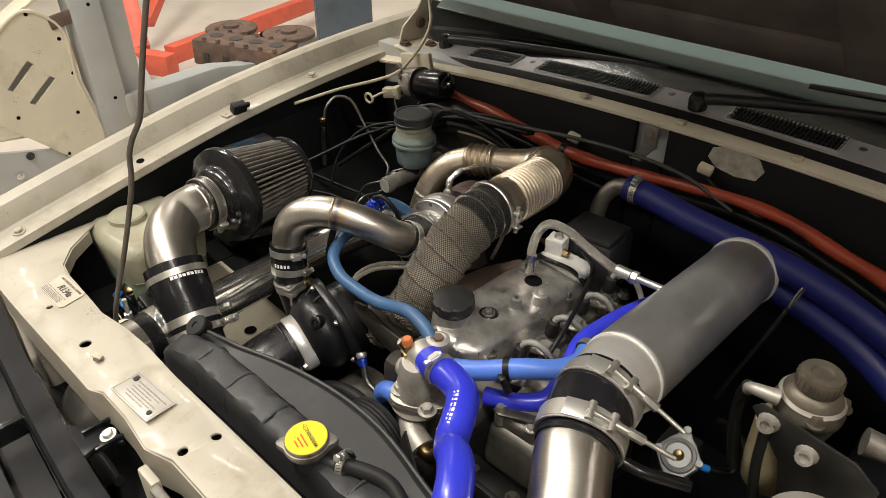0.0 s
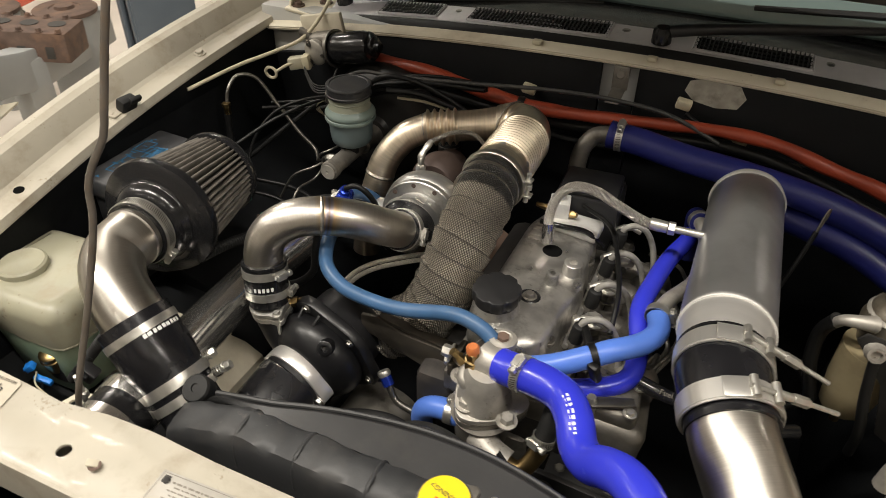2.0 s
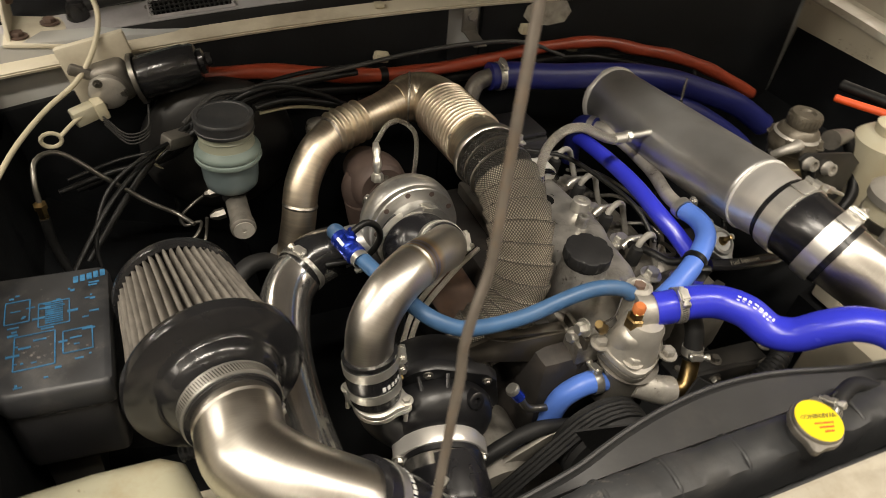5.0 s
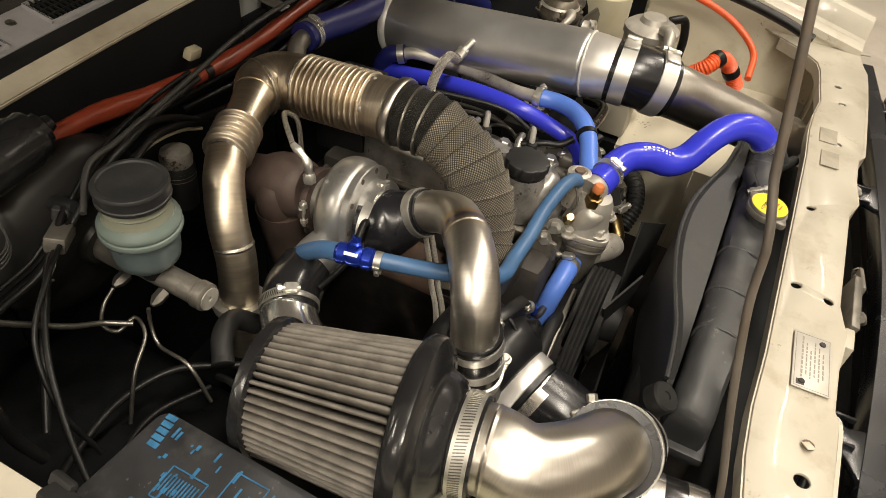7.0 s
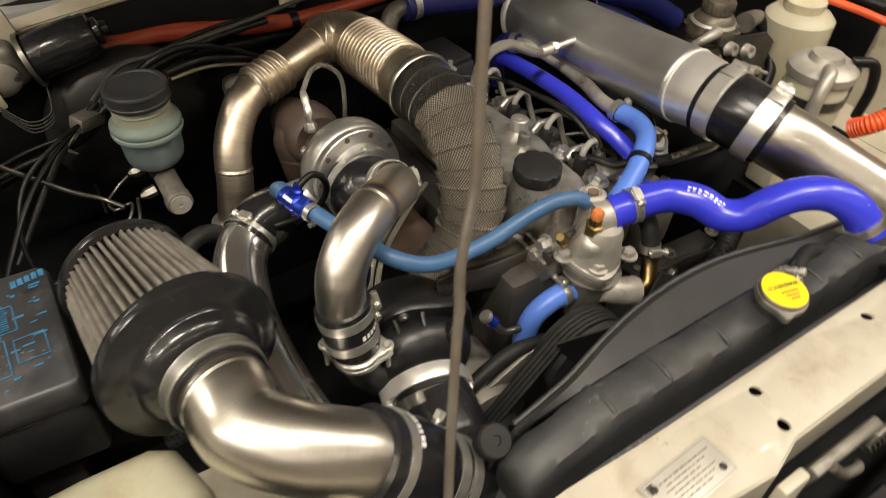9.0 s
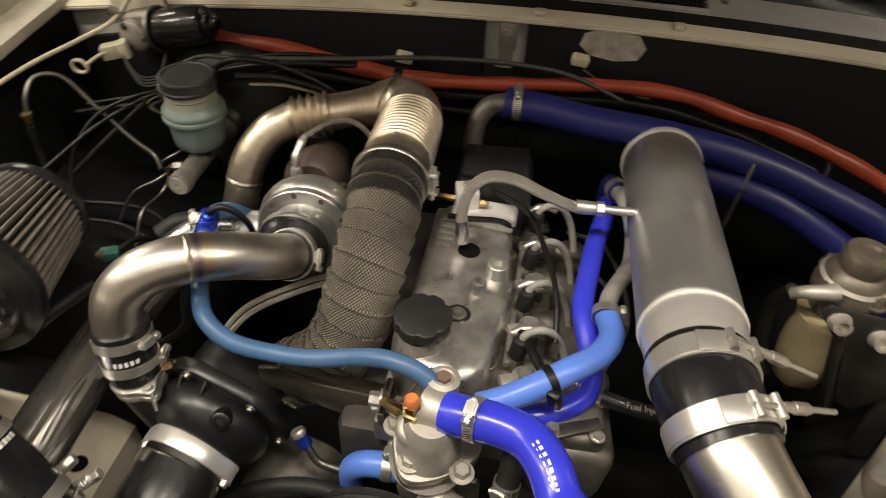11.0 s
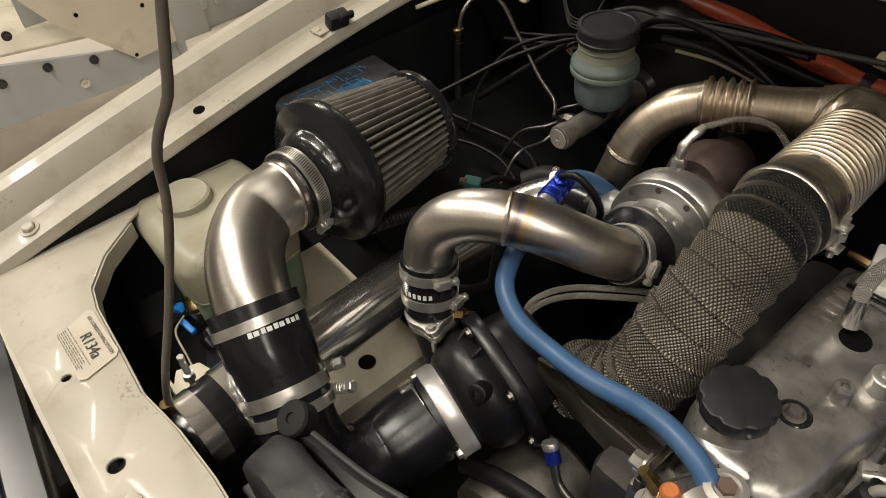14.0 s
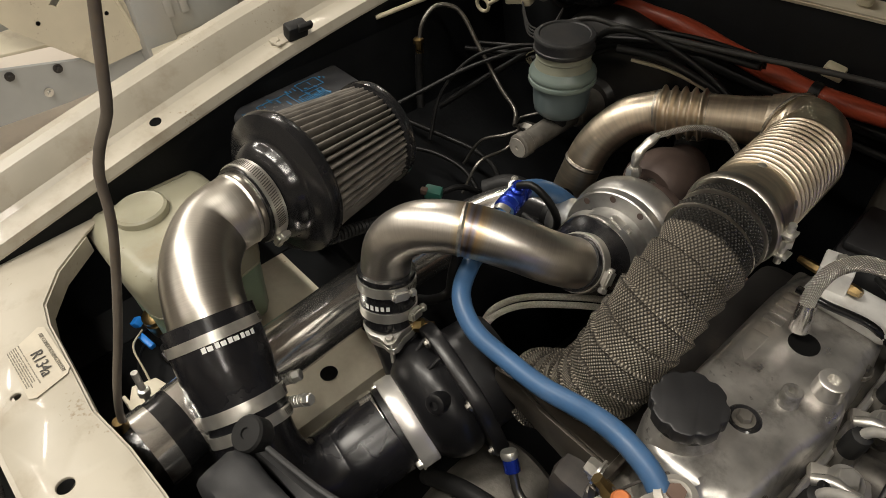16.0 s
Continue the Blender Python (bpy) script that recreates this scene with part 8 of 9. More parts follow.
part("tab_slot", turned([(0.0065, 0.0002), (0.006, 0.0008), (0.0, 0.0008)], on_panel(-0.801, 0.1885, 0.0), (0, 0, 1), 14), RUST, panel, "rusty slot under the tab")
OLD_TAPE = material("faded_beige_tape", (0.34, 0.31, 0.25), 0.6, var=0.12, scale=60, stain=(0.2, 0.17, 0.12), stain_scale=50, stain_amount=0.6)
for x, y in ((-0.185, 0.215), (-0.255, 0.208)):
    part("old_tape", block((x, y, slam_z(x) + 0.0012), (0.044, 0.026, 0.0012), (0, 0, 2), 0.0003), OLD_TAPE, panel, "faded tape patch")

# ---- far side: fuel filter, actuator, canister, looms ----
ff = thing("fuel_filter", (-0.078, 0.68, 0.95), "dirty cast fuel filter head on a black bracket", "fuel filter")
FA = (0.04, -0.02, 1)
FC = (-0.098, 0.704, 0.994)
part("head", turned([(0.030, -0.044), (0.033, -0.034), (0.0335, -0.022), (0.0375, -0.018), (0.0385, -0.008), (0.0365, -0.004), (0.0345, 0.004), (0.031, 0.012), (0.026, 0.018), (0.0225, 0.020)], FC, FA, 40), FILTER_CAST, ff)
part("plunger", turned([(0.0215, 0.018), (0.0235, 0.020), (0.0240, 0.024), (0.0240, 0.038), (0.0225, 0.041), (0.013, 0.0415), (0.011, 0.038), (0.006, 0.038), (0.0, 0.038)], FC, FA, 40), FILTER_CAST, ff, "round priming plunger")
for k in range(22):
    a = 2 * math.pi * k / 22
    b = block((0, 0, 0), (0.0022, 0.0030, 0.013), bevel=0.0006)
    b.transform(Matrix.Translation(Vector(FC) + Vector((0.0240 * math.cos(a) + 0.0012, 0.0240 * math.sin(a) - 0.0006, 0.031))) @ Matrix.Rotation(a, 4, "Z"))
    part("grip_rib", b, FILTER_CAST, ff)
part("seam_ring", turned([(0.0345, 0.002), (0.0362, 0.004), (0.0335, 0.008)], FC, FA, 40), CAST, ff)
for k in range(4):
    a = 0.5 + 1.57 * k
    part("lug", bolt((FC[0] + 0.034 * math.cos(a), FC[1] + 0.034 * math.sin(a), FC[2] - 0.006), (0, 0, 1), 0.006, 0.012), FILTER_CAST, ff)
part("bowl", turned([(0.0, -0.150), (0.020, -0.149), (0.028, -0.140), (0.033, -0.10), (0.035, -0.042)], (-0.108, 0.692, 0.995), FA, 36), material("tan_filter_bowl", (0.30, 0.25, 0.15), 0.35, var=0.15, scale=20, stain=(0.14, 0.10, 0.06), stain_scale=18, stain_amount=0.6, sss=0.1), ff, "tan translucent bowl")
part("drain_tap", turned([(0.0, -0.172), (0.006, -0.171), (0.006, -0.160), (0.009, -0.158), (0.009, -0.149)], (-0.108, 0.692, 0.995), FA, 8), BRASS, ff, "brass drain tap")
part("bracket", slab([(-0.142, 0.990), (-0.134, 1.000), (-0.030, 0.984), (-0.002, 0.962), (-0.010, 0.90), (-0.062, 0.850), (-0.082, 0.862), (-0.100, 0.935)], -0.002, 0.002, 0.0006, m=Matrix(((1, 0, 0, 0), (0, 0, -1, 0.652), (0, 1, 0, 0), (0, 0, 0, 1)))), BLACK_STEEL, ff, "black steel bracket")
for p in ((-0.1208, 0.649, 0.982), (-0.075, 0.649, 0.966)):
    part("bolt", turned([(0.0125, 0), (0.0105, 0.004), (0.0095, 0.012), (0.0060, 0.012), (0.0060, 0.006), (0, 0.006)], p, (0, -1, 0.25), 12), CAST, ff)
part("inlet", tube([(-0.125, 0.675, 0.998), (-0.140, 0.670, 1.000), (-0.155, 0.672, 0.996), (-0.160, 0.685, 0.98)], [0.010, 0.008, 0.0065, 0.0065], 14), CAST, ff)
part("outlet", tube([(-0.035, 0.690, 0.985), (0.0, 0.70, 0.980), (0.03, 0.71, 0.97)], [0.016, 0.013, 0.012], 14), CAST_DIRTY, ff)
part("bracket_leg", block((-0.02, 0.660, 0.86), (0.03, 0.006, 0.20), bevel=0.002), BLACK_STEEL, ff)
hose("fuel_hose", [(-0.160, 0.685, 0.985), (-0.168, 0.70, 0.95), (-0.165, 0.70, 0.90), (-0.15, 0.69, 0.85)], 0.0085, CABLE, "black fuel hose below the filter")
hose("fuel_hose", [(0.02, 0.70, 0.972), (0.03, 0.68, 0.94), (0.02, 0.65, 0.90), (-0.01, 0.64, 0.86)], 0.0095, CABLE, "black fuel hose below the filter")
hose("vacuum_hose", [(-0.120, 0.640, 0.975), (-0.115, 0.630, 0.93), (-0.105, 0.625, 0.88), (-0.10, 0.64, 0.83)], 0.006, CABLE, "black hose in front of the bracket")
GREY_METAL = material("dull_grey_die_casting", (0.36, 0.365, 0.36), 0.5, metal=0.5, var=0.12, scale=30, bump=0.1)
va = thing("vacuum_actuator", (-0.205, 0.665, 0.835), "grey diaphragm actuator with a centre screw", "actuator")
VA = Vector((0.12, -0.55, 0.82)).normalized()
VC = Vector((-0.212, 0.668, 0.838))
u, v, w = basis(VA)
u = Vector((0, 0, 1)).cross(VA).normalized()
v, w = VA.cross(u), VA
oo = []
for j in range(64):
    a = 2 * math.pi * j / 64
    rr = 0.030 + 0.009 * max(0, math.cos(2 * a)) ** 4 * (1.25 if abs(math.sin(a)) > 0.7 else 0.7) + 0.010 * max(0, -math.cos(2 * a)) ** 6
    oo.append((0.80 * rr * math.cos(a), rr * math.sin(a)))
part("case", slab(oo, -0.014, 0.0, 0.003, m=Matrix.Translation(VC) @ Matrix((u, v, w)).transposed().to_4x4()), GREY_METAL, va)
part("dome", turned([(0.0235, 0.0), (0.0220, 0.005), (0.0180, 0.007), (0.0160, 0.004), (0.009, 0.004), (0.0, 0.004)], VC, VA, 40), GREY_METAL, va)
part("centre_screw", turned([(0.008, 0.003), (0.006, 0.010), (0.004, 0.012), (0.004, 0.024), (0.0, 0.025)], VC, VA, 12), BRASS, va, "rusty centre screw")
for k in range(4):
    a = 2 * math.pi * k / 4
    part("screw", turned([(0.0055, 0.0), (0.005, 0.003), (0.0, 0.004)], VC + u * math.cos(a) * 0.0265 + v * math.sin(a) * 0.036, VA, 14), GREY_METAL, va)
part("nipple", rod((-0.188, 0.690, 0.818), (-0.180, 0.698, 0.812), 0.005, 12), CLIP_BLUE, va, "bright blue hose nipple")
part("mount", block((-0.225, 0.70, 0.80), (0.05, 0.05, 0.06), bevel=0.006), BLACK_STEEL, va)
hose("vacuum_hose", [(-0.180, 0.698, 0.812), (-0.155, 0.715, 0.81), (-0.150, 0.735, 0.83), (-0.175, 0.75, 0.85), (-0.20, 0.74, 0.86)], 0.0045, CABLE, "thin black vacuum hose from the actuator")
di = thing("dipstick", (-0.186, 0.872, 0.98), "steel dipstick with a looped handle", "dipstick")
part("loop", tube([(-0.1860, 0.872, 0.985), (-0.1835, 0.876, 1.000), (-0.1800, 0.880, 1.013), (-0.1785, 0.8815, 1.0145), (-0.1790, 0.880, 1.006), (-0.1830, 0.875, 0.992), (-0.1868, 0.871, 0.980)], 0.0018, 8), PIPE_STEEL, di)
part("tube", tube([(-0.1865, 0.871, 0.982), (-0.196, 0.858, 0.945), (-0.215, 0.835, 0.88), (-0.23, 0.82, 0.82)], 0.0034, 10), CABLE, di)
ca = thing("canister", (-0.03, 0.545, 0.9), "pale canister with a silver lid and brackets", "canister")
part("body", turned([(0.042, -0.13), (0.046, -0.12), (0.046, -0.012), (0.042, -0.006)], (-0.030, 0.545, 0.975), (0, 0, 1), 36), WHITE_PLASTIC, ca)
part("lid", turned([(0.044, -0.012), (0.050, -0.010), (0.050, 0.002), (0.040, 0.010), (0.026, 0.013), (0.022, 0.022), (0.010, 0.024), (0.0, 0.024)], (-0.030, 0.545, 0.975), (0, 0, 1), 36), CAST, ca, "cast silver lid")
part("strap", turned([(0.0465, -0.05), (0.0485, -0.05), (0.0485, -0.035), (0.0465, -0.035)], (-0.030, 0.545, 0.975), (0, 0, 1), 36), PIPE_STEEL, ca)
part("outlet_pipe", tube([(-0.06, 0.52, 0.99), (-0.085, 0.505, 0.995), (-0.10, 0.50, 0.975), (-0.105, 0.50, 0.94)], 0.010, 16), CAST, ca)
part("outlet_pipe", tube([(0.00, 0.52, 0.985), (0.02, 0.50, 0.985), (0.025, 0.49, 0.95), (0.02, 0.49, 0.90)], 0.008, 14), CABLE, ca)
part("mount", block((-0.03, 0.56, 0.80), (0.06, 0.05, 0.09), bevel=0.006), CREAM_OLD, ca)
c2 = thing("canister", (0.03, 0.72, 0.9), "pale washer reservoir at the far inner wing", "canister")
part("body", turned([(0.05, -0.16), (0.055, -0.15), (0.055, -0.01), (0.045, 0.0), (0.03, 0.004)], (0.075, 0.665, 0.99), (0, 0, 1), 32), WHITE_PLASTIC, c2)
part("cap", turned([(0.032, 0.004), (0.033, 0.018), (0.03, 0.020), (0, 0.020)], (0.075, 0.665, 0.99), (0, 0, 1), 32), CREAM_TUBE, c2)
ol = thing("orange_conduit", (-0.02, 0.42, 0.95), "orange ribbed conduit with black tape", "conduit")
OC = [(-0.075, 0.450, 0.935), (-0.072, 0.428, 0.955), (-0.050, 0.415, 0.965), (-0.028, 0.400, 0.952), (-0.018, 0.385, 0.930), (-0.012, 0.370, 0.905)]
part("tube", tube(OC, lambda f, s: 0.0135 + 0.0009 * math.sin(s * 1500), 20, 0.001), ORANGE, ol)
for p, d in (((-0.054, 0.417, 0.9645), (0.8, -0.5, 0.2)), ((-0.020, 0.388, 0.934), (0.3, -0.5, -0.8))):
    part("tape", turned([(0.0150, -0.007), (0.0158, 0), (0.0150, 0.007)], p, d, 20), CABLE, ol)
ol2 = thing("orange_loom", (0.13, 0.45, 0.97), "orange wire loom along the far inner wing", "cable")
part("tube", tube([(0.06, 0.78, 1.00), (0.11, 0.66, 1.005), (0.145, 0.52, 0.99), (0.155, 0.42, 0.955), (0.13, 0.365, 0.92), (0.06, 0.355, 0.895)], 0.0065, 14), ORANGE, ol2)
part("black_loom", tube([(0.09, 0.80, 1.01), (0.15, 0.62, 1.01), (0.185, 0.46, 0.995), (0.195, 0.34, 0.97), (0.19, 0.27, 0.95)], 0.010, 14), CABLE, ol2)

# ---- nose: black grille carrier, latch, front pipe ----
gb = thing("grille_carrier", (CX, 0.12, 0.9), "glossy black plastic grille carrier in front of the slam panel", "grille")
def nose_y(x):
    k = min(1.0, abs(x - CX) / 0.74)
    return 0.090 + 0.062 * k ** 1.6
xs2 = [CX - 0.74 + 1.48 * i / 36 for i in range(37)]
GLOSSY = material("scuffed_black_bar", (0.009, 0.010, 0.013), 0.24, var=0.2, scale=20, stain=(0.05, 0.047, 0.042), stain_scale=26, stain_amount=0.25)
part("top_bar", extrude_profile([(-0.019, -0.004), (-0.016, 0.003), (0.013, 0.003), (0.016, 0.0), (0.019, -0.004), (0.019, -0.03), (-0.019, -0.03)], [(x, nose_y(x), 0.902) for x in xs2]), GLOSSY, gb)
part("outer_bar", extrude_profile([(-0.012, 0.0), (0.012, 0.0), (0.012, -0.05), (-0.012, -0.05)], [(x, nose_y(x) - 0.075, 0.885) for x in xs2]), GLOSSY, gb)
for x in (-0.72, -0.24):
    y = nose_y(x)
    lean = 0.05 if x < CX else -0.05
    part("cross_stay", slab([(x - 0.016 + lean * 0.2, 0.160), (x + 0.018 + lean * 0.2, 0.160), (x + 0.020 - lean * 0.2, y + 0.035), (x + 0.036 - lean * 0.4, y + 0.012), (x - 0.046 - lean * 0.4, y + 0.012), (x - 0.022 - lean * 0.2, y + 0.035)], 0.894, 0.904, 0.002), GLOSSY, gb)
    for sx in (-0.018, 0.020):
        part("stay_rib", block((x + sx, (y + 0.175) / 2 + 0.008, 0.906), (0.004, 0.135 - y, 0.008), (0, 0, 0), 0.001), GLOSSY, gb)
    part("stay_bolt", bolt((x + 0.006, 0.150, 0.906), (0, -0.2, 0.95), 0.006, 0.006), ZINC, gb)
for x in (-1.06, -0.84, -0.62, -0.34, -0.12, 0.10):
    y = nose_y(x)
    part("upright", block((x, y - 0.037, 0.88), (0.012, 0.075, 0.03), (0, 0, 0), 0.003), GLOSSY, gb)
for k in range(4):
    part("slat", extrude_profile([(-0.02, 0.0), (0.02, 0.004), (0.02, 0.0), (-0.02, -0.004)], [(x, nose_y(x) - 0.04, 0.84 - 0.03 * k) for x in xs2[::3]]), BLACK_PLASTIC, gb)
bmp = thing("bumper_beam", (CX, 0.0, 0.6), "black front bumper beam", "bumper")
part("beam", extrude_profile([(-0.05, 0.0), (0.05, 0.02), (0.05, -0.2), (-0.05, -0.2)], [(x, nose_y(x) - 0.07, 0.64) for x in xs2[::3]]), BLACK_STEEL, bmp)
part("bracket", block((CX, 0.12, 0.55), (1.0, 0.10, 0.05), bevel=0.01), BLACK_STEEL, bmp)
la = thing("bonnet_latch", (-0.52, 0.145, 0.90), "dirty steel bonnet latch under the slam panel", "latch")
part("plate", block((-0.53, 0.150, 0.905), (0.10, 0.012, 0.055), (10, 0, 0), 0.003), CAST_DIRTY, la)
part("hook", tube([(-0.56, 0.14, 0.93), (-0.545, 0.132, 0.915), (-0.52, 0.130, 0.905), (-0.50, 0.135, 0.885)], 0.005, 10), CAST_DIRTY, la)
part("spring", tube([(-0.50 + 0.0012 * k, 0.138 + 0.006 * math.cos(k * 1.05), 0.905 + 0.006 * math.sin(k * 1.05)) for k in range(60)], 0.0013, 6, 0.004), PIPE_STEEL, la)
part("lever", block((-0.47, 0.138, 0.915), (0.06, 0.006, 0.018), (0, 12, 0), 0.002), CAST_DIRTY, la)
hose("horn_cable", [(-1.05, 0.14, 0.82), (-0.98, 0.14, 0.80), (-0.90, 0.15, 0.78), (-0.80, 0.15, 0.80), (-0.70, 0.14, 0.84)], 0.006, CABLE, "dark cable in the nose", "cable")
dk = thing("headlamp_box", (-1.05, 0.15, 0.8), "dark headlamp box in the nose", "headlamp")
part("shell", block((-1.06, 0.10, 0.76), (0.22, 0.09, 0.16), (0, 0, 4), 0.02), BLACK_PLASTIC, dk)
part("rim", block((-1.06, 0.05, 0.76), (0.24, 0.02, 0.18), (0, 0, 4), 0.01), GLOSSY, dk)

# ---- bonnet hinge and corner bracket by the wiper motor ----
hg = slab([(1.07, 1.09), (1.15, 1.09), (1.165, 1.14), (1.19, 1.20), (1.17, 1.215), (1.13, 1.16), (1.085, 1.13)], -0.0025, 0.0025, 0.001, m=Matrix(((0, 0, 1, -1.165), (1, 0, 0, 0), (0, 1, 0, 0), (0, 0, 0, 1))))
bh = part("hinge", hg, CREAM_OLD, bonnet, "cream painted hinge arm")
part("hinge_base", block((-1.135, 1.105, 1.088), (0.075, 0.085, 0.006), (4, 6, 0), 0.002), CREAM_OLD, bh)
part("pivot", turned([(0.012, -0.006), (0.012, 0.006), (0.008, 0.008), (0.0, 0.008)], (-1.162, 1.135, 1.13), (1, 0, 0), 20), RUST, bh, "rusty pivot bolt")
for dx, dy in ((-0.02, -0.02), (0.018, 0.02)):
    part("hinge_bolt", bolt((-1.135 + dx, 1.105 + dy, 1.092), (0, 0, 1), 0.0075, 0.007), RUST, bh)

# ---- the rest of the workshop: stripped body shell, stand, engine parts, lift ----
shl = thing("stripped_body_shell", (-3.1, 0.9, 0.2), "stripped cream and grey truck body shell on the floor", "body shell")
YZ = lambda x: Matrix(((0, 0, 1, x), (1, 0, 0, 0), (0, 1, 0, 0), (0, 0, 0, 1)))


def plate_with_slots(outline, slots, x, t=0.012):
    b = bmesh.new()
    edges = []
    for lp in [outline] + slots:
        vs = [b.verts.new((p, q, 0)) for p, q in lp]
        edges += [b.edges.new((vs[i], vs[(i + 1) % len(vs)])) for i in range(len(vs))]
    bmesh.ops.triangle_fill(b, use_beauty=True, edges=edges, normal=(0, 0, 1))
    ret = bmesh.ops.extrude_face_region(b, geom=list(b.faces))
    bmesh.ops.translate(b, verts=[g for g in ret["geom"] if isinstance(g, bmesh.types.BMVert)], vec=(0, 0, t))
    b.transform(YZ(x))
    return b


slots = [[(0.715, 0.615), (0.735, 0.60), (0.835, 0.685), (0.815, 0.705)], [(0.775, 0.545), (0.797, 0.53), (0.897, 0.612), (0.877, 0.63)]]
part("slotted_panel", plate_with_slots([(0.64, 0.50), (0.56, 0.62), (0.70, 0.80), (0.86, 0.90), (0.985, 0.80), (0.99, 0.58), (1.05, 0.30), (0.86, 0.285)], slots, -3.0), CREAM_OLD, shl)
part("shadowed_web", block((-3.16, 0.80, 0.62), (0.012, 0.44, 0.34), (0, 0, 0), 0.003), GREY_PAINT_AND_SHADE, shl, "grey inner web behind the slots")
part("panel_return", block((-3.06, 0.80, 0.85), (0.12, 0.42, 0.012), (30, 0, 0), 0.003), CREAM_OLD, shl)
part("upright_channel", slab([(-0.06, -0.05), (0.06, -0.05), (0.06, 0.06), (0.045, 0.06), (0.045, -0.03), (-0.045, -0.03), (-0.045, 0.06), (-0.06, 0.06)], 0.0, 0.85, 0.004, m=pose(-2.98, 1.075, 0.24, -4, 0, 90)), GREY_PAINT_AND_SHADE, shl)
part("channel_web", plate_with_slots([(1.10, 0.26), (1.24, 0.50), (1.24, 1.05), (1.15, 1.05), (1.09, 0.6)], [], -3.02), GREY_PAINT_AND_SHADE, shl)
sk = [(-0.6 + 0.11 * i, 0.20 + 0.16 * ((i - 12.5) / 12.5) ** 2) for i in range(16)]
part("lower_skirt", plate_with_slots(sk + [(1.05, 0.32), (0.8, 0.33), (0.5, 0.40), (0.1, 0.50), (-0.6, 0.60)], [], -3.03, 0.02), GREY_PAINT_AND_SHADE, shl)
part("upper_ledge", slab([(-3.04, -0.6), (-3.04, 0.98), (-3.45, 1.15), (-3.6, 0.6), (-3.5, -0.6)], 0.0, 0.012, 0.003, shape=lambda c: (c.x, c.y, 0.36 + 0.20 * max(0, (1.0 - c.y) / 1.6) - 0.12 * (c.x + 3.04) + c.z)), CREAM_OLD, shl)
for y, z in ((0.66, 0.262), (0.57, 0.36), (0.72, 0.33), (0.86, 0.30), (0.50, 0.50), (0.42, 0.36)):
    part("bolt", turned([(0.016, 0), (0.016, 0.006), (0.008, 0.007), (0.007, 0.02), (0, 0.02)], (-3.008, y, z), (1, 0, 0), 14), IRON if y != 0.66 else ZINC, shl)
part("inner_panel", plate_with_slots([(0.2, 0.56), (0.62, 0.62), (0.70, 0.80), (0.5, 1.2), (0.2, 1.2)], [], -3.25, 0.012), GREY_PAINT_AND_SHADE, shl)
for y, z in ((0.60, 0.62), (0.66, 0.71), (0.74, 0.80), (0.86, 0.87), (0.95, 0.76), (0.965, 0.62), (0.94, 0.46), (0.72, 0.50), (1.07, 0.95), (1.07, 0.88), (1.08, 0.50)):
    part("drain_hole", turned([(0.0075, 0.0), (0.0075, 0.0006), (0.0, 0.0007)], (-2.987 if y < 1.0 else -2.925, y, z), (1, 0, 0), 12), HOLE, shl)
part("pressed_edge", tube([(-2.985, 0.575, 0.625), (-2.985, 0.70, 0.785), (-2.985, 0.855, 0.885), (-2.985, 0.968, 0.795), (-2.985, 0.972, 0.60), (-2.985, 1.02, 0.33)], 0.007, 8, 0.03), CREAM_OLD, shl)
part("rust_tab", block((-2.99, 0.99, 0.83), (0.02, 0.12, 0.05), (10, 0, 0), 0.004), RUST, shl)

ch = thing("bare_chassis_frame", (-3.1, 1.7, 0.3), "grey painted bare chassis frame with a kicked-up rail", "chassis")
cpath = [(-3.0, 1.02, 0.42), (-3.02, 1.30, 0.42), (-3.04, 1.46, 0.42), (-3.06, 1.60, 0.42), (-3.10, 1.80, 0.38), (-3.3, 2.4, 0.36)]
part("side_rail", extrude_profile([(-0.05, 0.06), (0.05, 0.06), (0.055, 0.05), (0.055, -0.10), (0.05, -0.11), (-0.05, -0.11)], [tuple(p) for p in smooth_path(cpath, 0.05)]), GREY_PAINT_AND_SHADE, ch)
part("cross_rail", extrude_profile([(-0.05, 0.05), (0.05, 0.05), (0.05, -0.08), (-0.05, -0.08)], [(-3.0, 1.25, 0.36), (-3.5, 1.42, 0.36), (-4.2, 1.6, 0.36)]), GREY_PAINT_AND_SHADE, ch)
part("flat_plate", slab([(-2.85, 1.0), (-2.82, 1.35), (-2.95, 1.62), (-3.02, 1.5), (-3.0, 1.05)], 0.30, 0.31, 0.002), CREAM_OLD, ch)
part("bracket", block((-2.93, 1.46, 0.36), (0.05, 0.10, 0.08), (0, 0, 20), 0.005), CAST_DIRTY, ch)
part("bracket", block((-2.95, 1.14, 0.44), (0.02, 0.03, 0.10), (0, 0, 0), 0.004), GREY_PAINT_AND_SHADE, ch)
part("bracket", block((-2.95, 1.20, 0.44), (0.02, 0.03, 0.10), (0, 0, 0), 0.004), GREY_PAINT_AND_SHADE, ch)
part("leg", block((-3.1, 1.8, 0.2), (0.12, 0.12, 0.4), bevel=0.01), GREY_PAINT_AND_SHADE, ch)
part("leg", block((-3.0, 1.1, 0.16), (0.1, 0.1, 0.32), bevel=0.01), GREY_PAINT_AND_SHADE, ch)

eb = thing("old_engine_block", (-3.2, 2.0, 0.5), "rusty brown bare cylinder block lying on the frame", "engine block")
EM = pose(-3.20, 1.88, 0.445, 0, 3, 25)
b = block((0, 0, 0), (0.50, 0.20, 0.13), (0, 0, 0), 0.012)
b.transform(EM)
part("casting", b, RUST, eb)
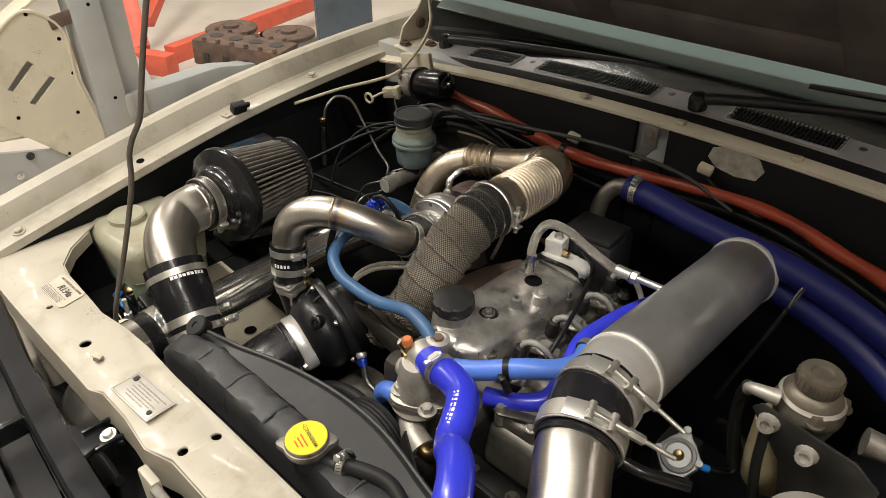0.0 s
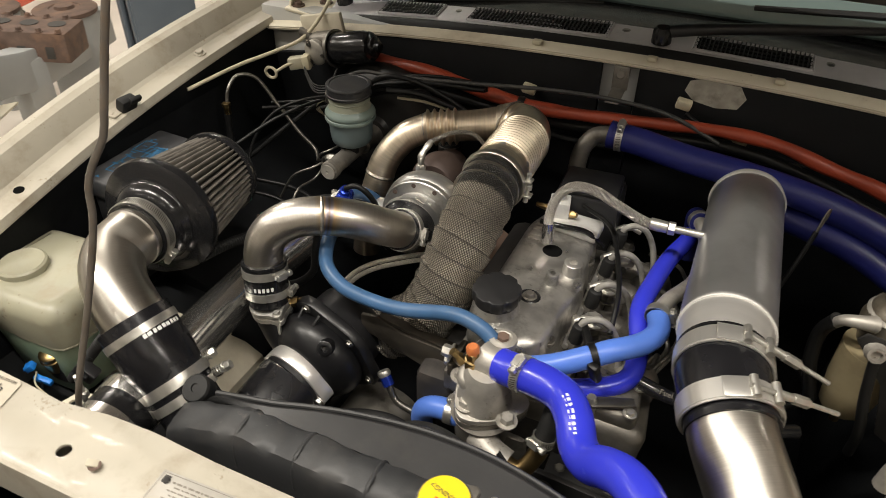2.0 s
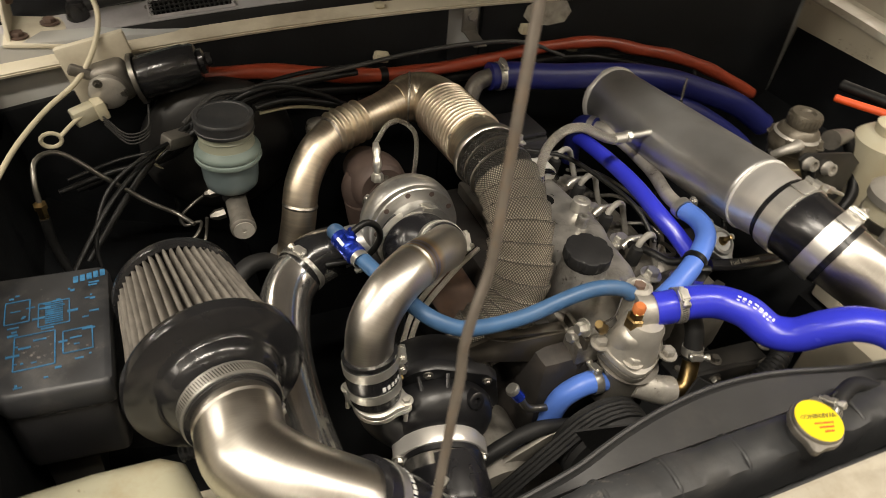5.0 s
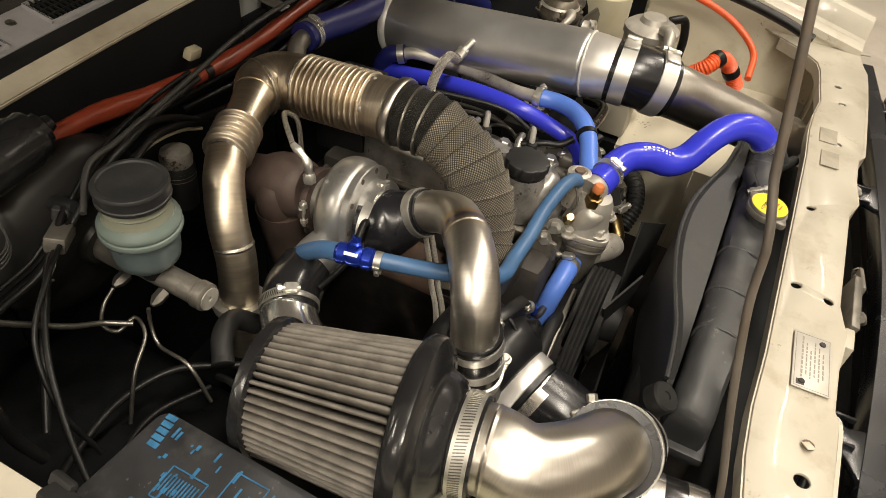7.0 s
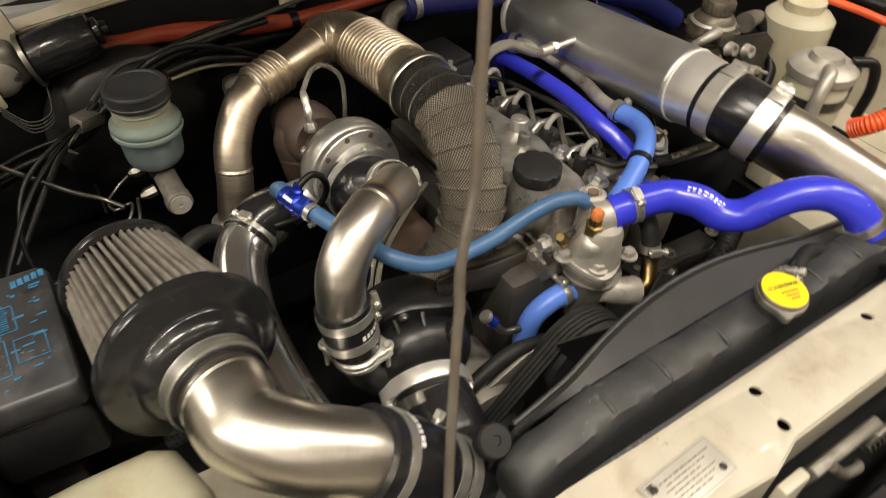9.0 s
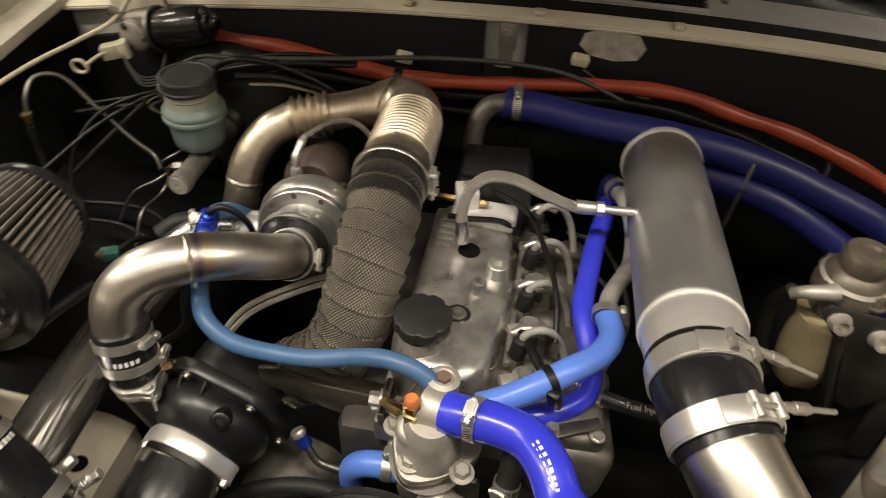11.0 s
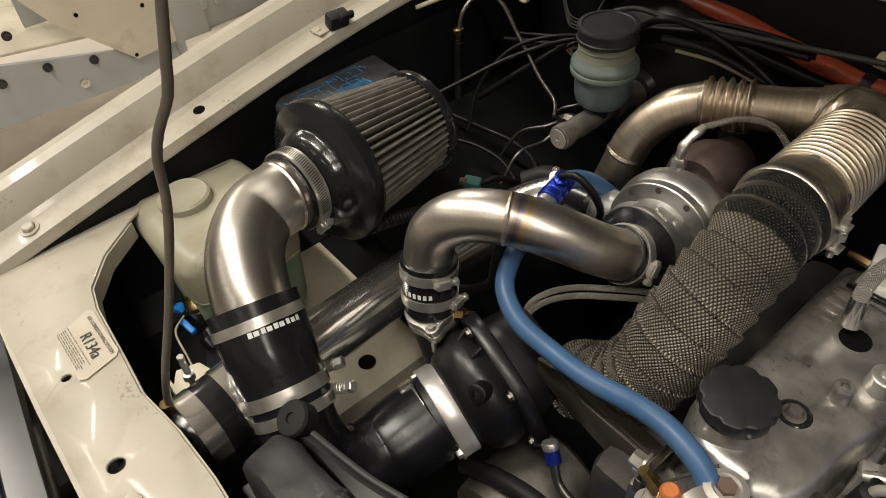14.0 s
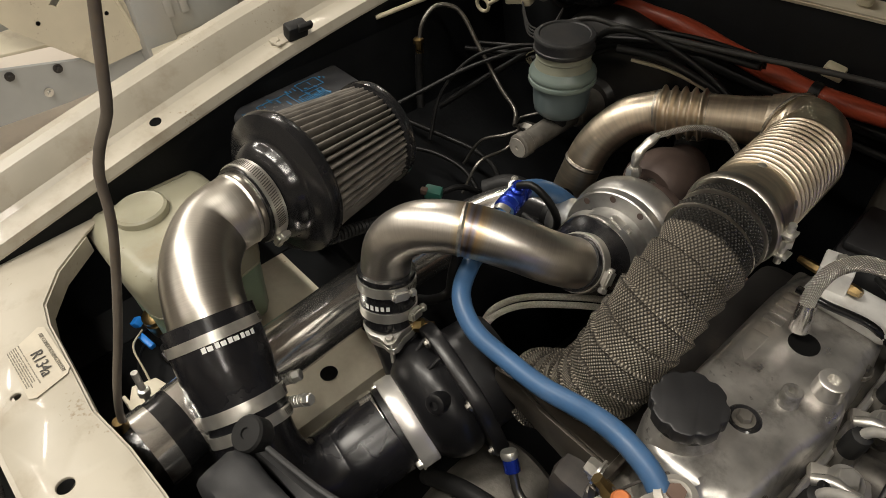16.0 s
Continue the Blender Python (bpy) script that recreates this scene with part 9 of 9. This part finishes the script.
for k in range(4):
    b = turned([(0.036, 0.0665), (0.036, 0.068), (0.0, 0.0682)], (-0.17 + 0.115 * k, 0.01, 0), (0, 0, 1), 24)
    b.transform(EM)
    part("bore", b, INK, eb, "dark open bore")
    b = block((-0.17 + 0.115 * k, -0.101, -0.02), (0.035, 0.006, 0.05), bevel=0.002)
    b.transform(EM)
    part("port", b, INK, eb, "dark side port")
for k in range(12):
    b = bolt((-0.22 + 0.04 * k, 0.085 * (-1) ** k, 0.066), (0, 0, 1), 0.010, 0.014)
    b.transform(EM)
    part("stud", b, RUST, eb)
for (x, y), tp in (((-3.62, 2.06), 0.44), ((-3.30, 2.22), 0.44)):
    dr = thing("steel_drum", (x, y, 0), "grey steel drum with a rusty flywheel on top", "drum", "drums")
    part("drum", turned([(0.125, 0.0), (0.13, 0.02), (0.13, 0.20), (0.134, 0.215), (0.13, 0.23), (0.13, tp - 0.02), (0.122, tp)], (x, y, 0), (0, 0, 1), 40), GREY_PAINT_AND_SHADE, dr)
    fwl = thing("flywheel", (x, y, tp), "rusty flywheel disc lying flat", "flywheel", "flywheels")
    part("disc", turned([(0.138, 0.0), (0.142, 0.005), (0.142, 0.020), (0.134, 0.026), (0.07, 0.027), (0.066, 0.022), (0.045, 0.022), (0.042, 0.036), (0.0, 0.036)], (x, y, tp), (0, 0, 1), 48), RUST, fwl)

es = thing("engine_stand", (-4.9, 2.3, 0.1), "orange-red steel engine stand on castors", "engine stand")


def beam(a, c, w=0.09, h=0.10, mat=STAND_RED, name="beam", parent=es):
    a, c = Vector(a), Vector(c)
    d = (c - a)
    yaw = math.degrees(math.atan2(d.y, d.x))
    pit = -math.degrees(math.asin(d.z / d.length))
    b = block((0, 0, 0), (d.length, w, h), bevel=0.006)
    b.transform(Matrix.Translation((a + c) / 2) @ pose(0, 0, 0, 0, pit, yaw))
    part(name, b, mat, parent)


beam((-4.10, 1.90, 0.17), (-4.80, 1.62, 0.17), 0.10, 0.13)
beam((-4.30, 1.99, 0.17), (-4.80, 3.7, 0.17), 0.09, 0.11)
beam((-4.42, 1.87, 0.20), (-4.95, 2.07, 0.75), 0.10, 0.10)
beam((-5.0, 2.2, 0.2), (-5.9, 3.2, 0.75), 0.07, 0.08)
for x, y in ((-4.16, 1.88), (-4.74, 1.66), (-4.76, 3.55), (-4.55, 2.85)):
    part("castor", turned([(0.0, -0.02), (0.045, -0.018), (0.05, 0), (0.045, 0.018), (0, 0.02)], (x, y, 0.05), (1, 0.3, 0), 20), IRON, es, "dark castor wheel")
    part("castor_fork", block((x, y, 0.08), (0.05, 0.04, 0.06), bevel=0.005), PIPE_STEEL, es)

lf = thing("lift_column", (-2.28, 1.80, 0), "slate blue steel vehicle lift column", "lift")
LM = pose(-2.28, 1.80, 0, 0, 0, -35) @ Matrix.Diagonal((0.78, 0.78, 1, 1))
for name, at, sz in (("web", (0, 0.12, 1.75), (0.40, 0.02, 3.5)), ("flange", (-0.20, 0.0, 1.75), (0.02, 0.26, 3.5)), ("flange", (0.20, 0.0, 1.75), (0.02, 0.26, 3.5)), ("front_lip", (-0.14, -0.13, 1.75), (0.12, 0.02, 3.5)), ("front_lip", (0.17, -0.13, 1.75), (0.06, 0.02, 3.5))):
    b = block(at, sz, bevel=0.004)
    b.transform(LM)
    part(name, b, LIFT, lf)
b = bmesh.new()
for k in range(70):
    block((0.03 + 0.006 * (k % 2), -0.06, 0.03 + 0.05 * k), (0.03 - 0.014 * (k % 2), 0.012, 0.044), bevel=0.004, bm=b, segs=1)
b.transform(LM)
part("chain", b, PIPE_STEEL, lf, "steel lifting chain")
b = rod((0.10, -0.05, 0.0), (0.10, -0.05, 3.4), 0.012, 14)
b.transform(LM)
part("cable", b, PIPE_STEEL, lf)
b = block((0, 0, 0.01), (0.6, 0.5, 0.02), bevel=0.004)
b.transform(LM)
part("base_plate", b, LIFT, lf)
hose("floor_cord", [(-2.9, 0.15, 0.006), (-2.75, 0.25, 0.006), (-2.62, 0.36, 0.006), (-2.55, 0.44, 0.006)], 0.006, CABLE, "dark cord lying on the floor", "cord", 0.03)
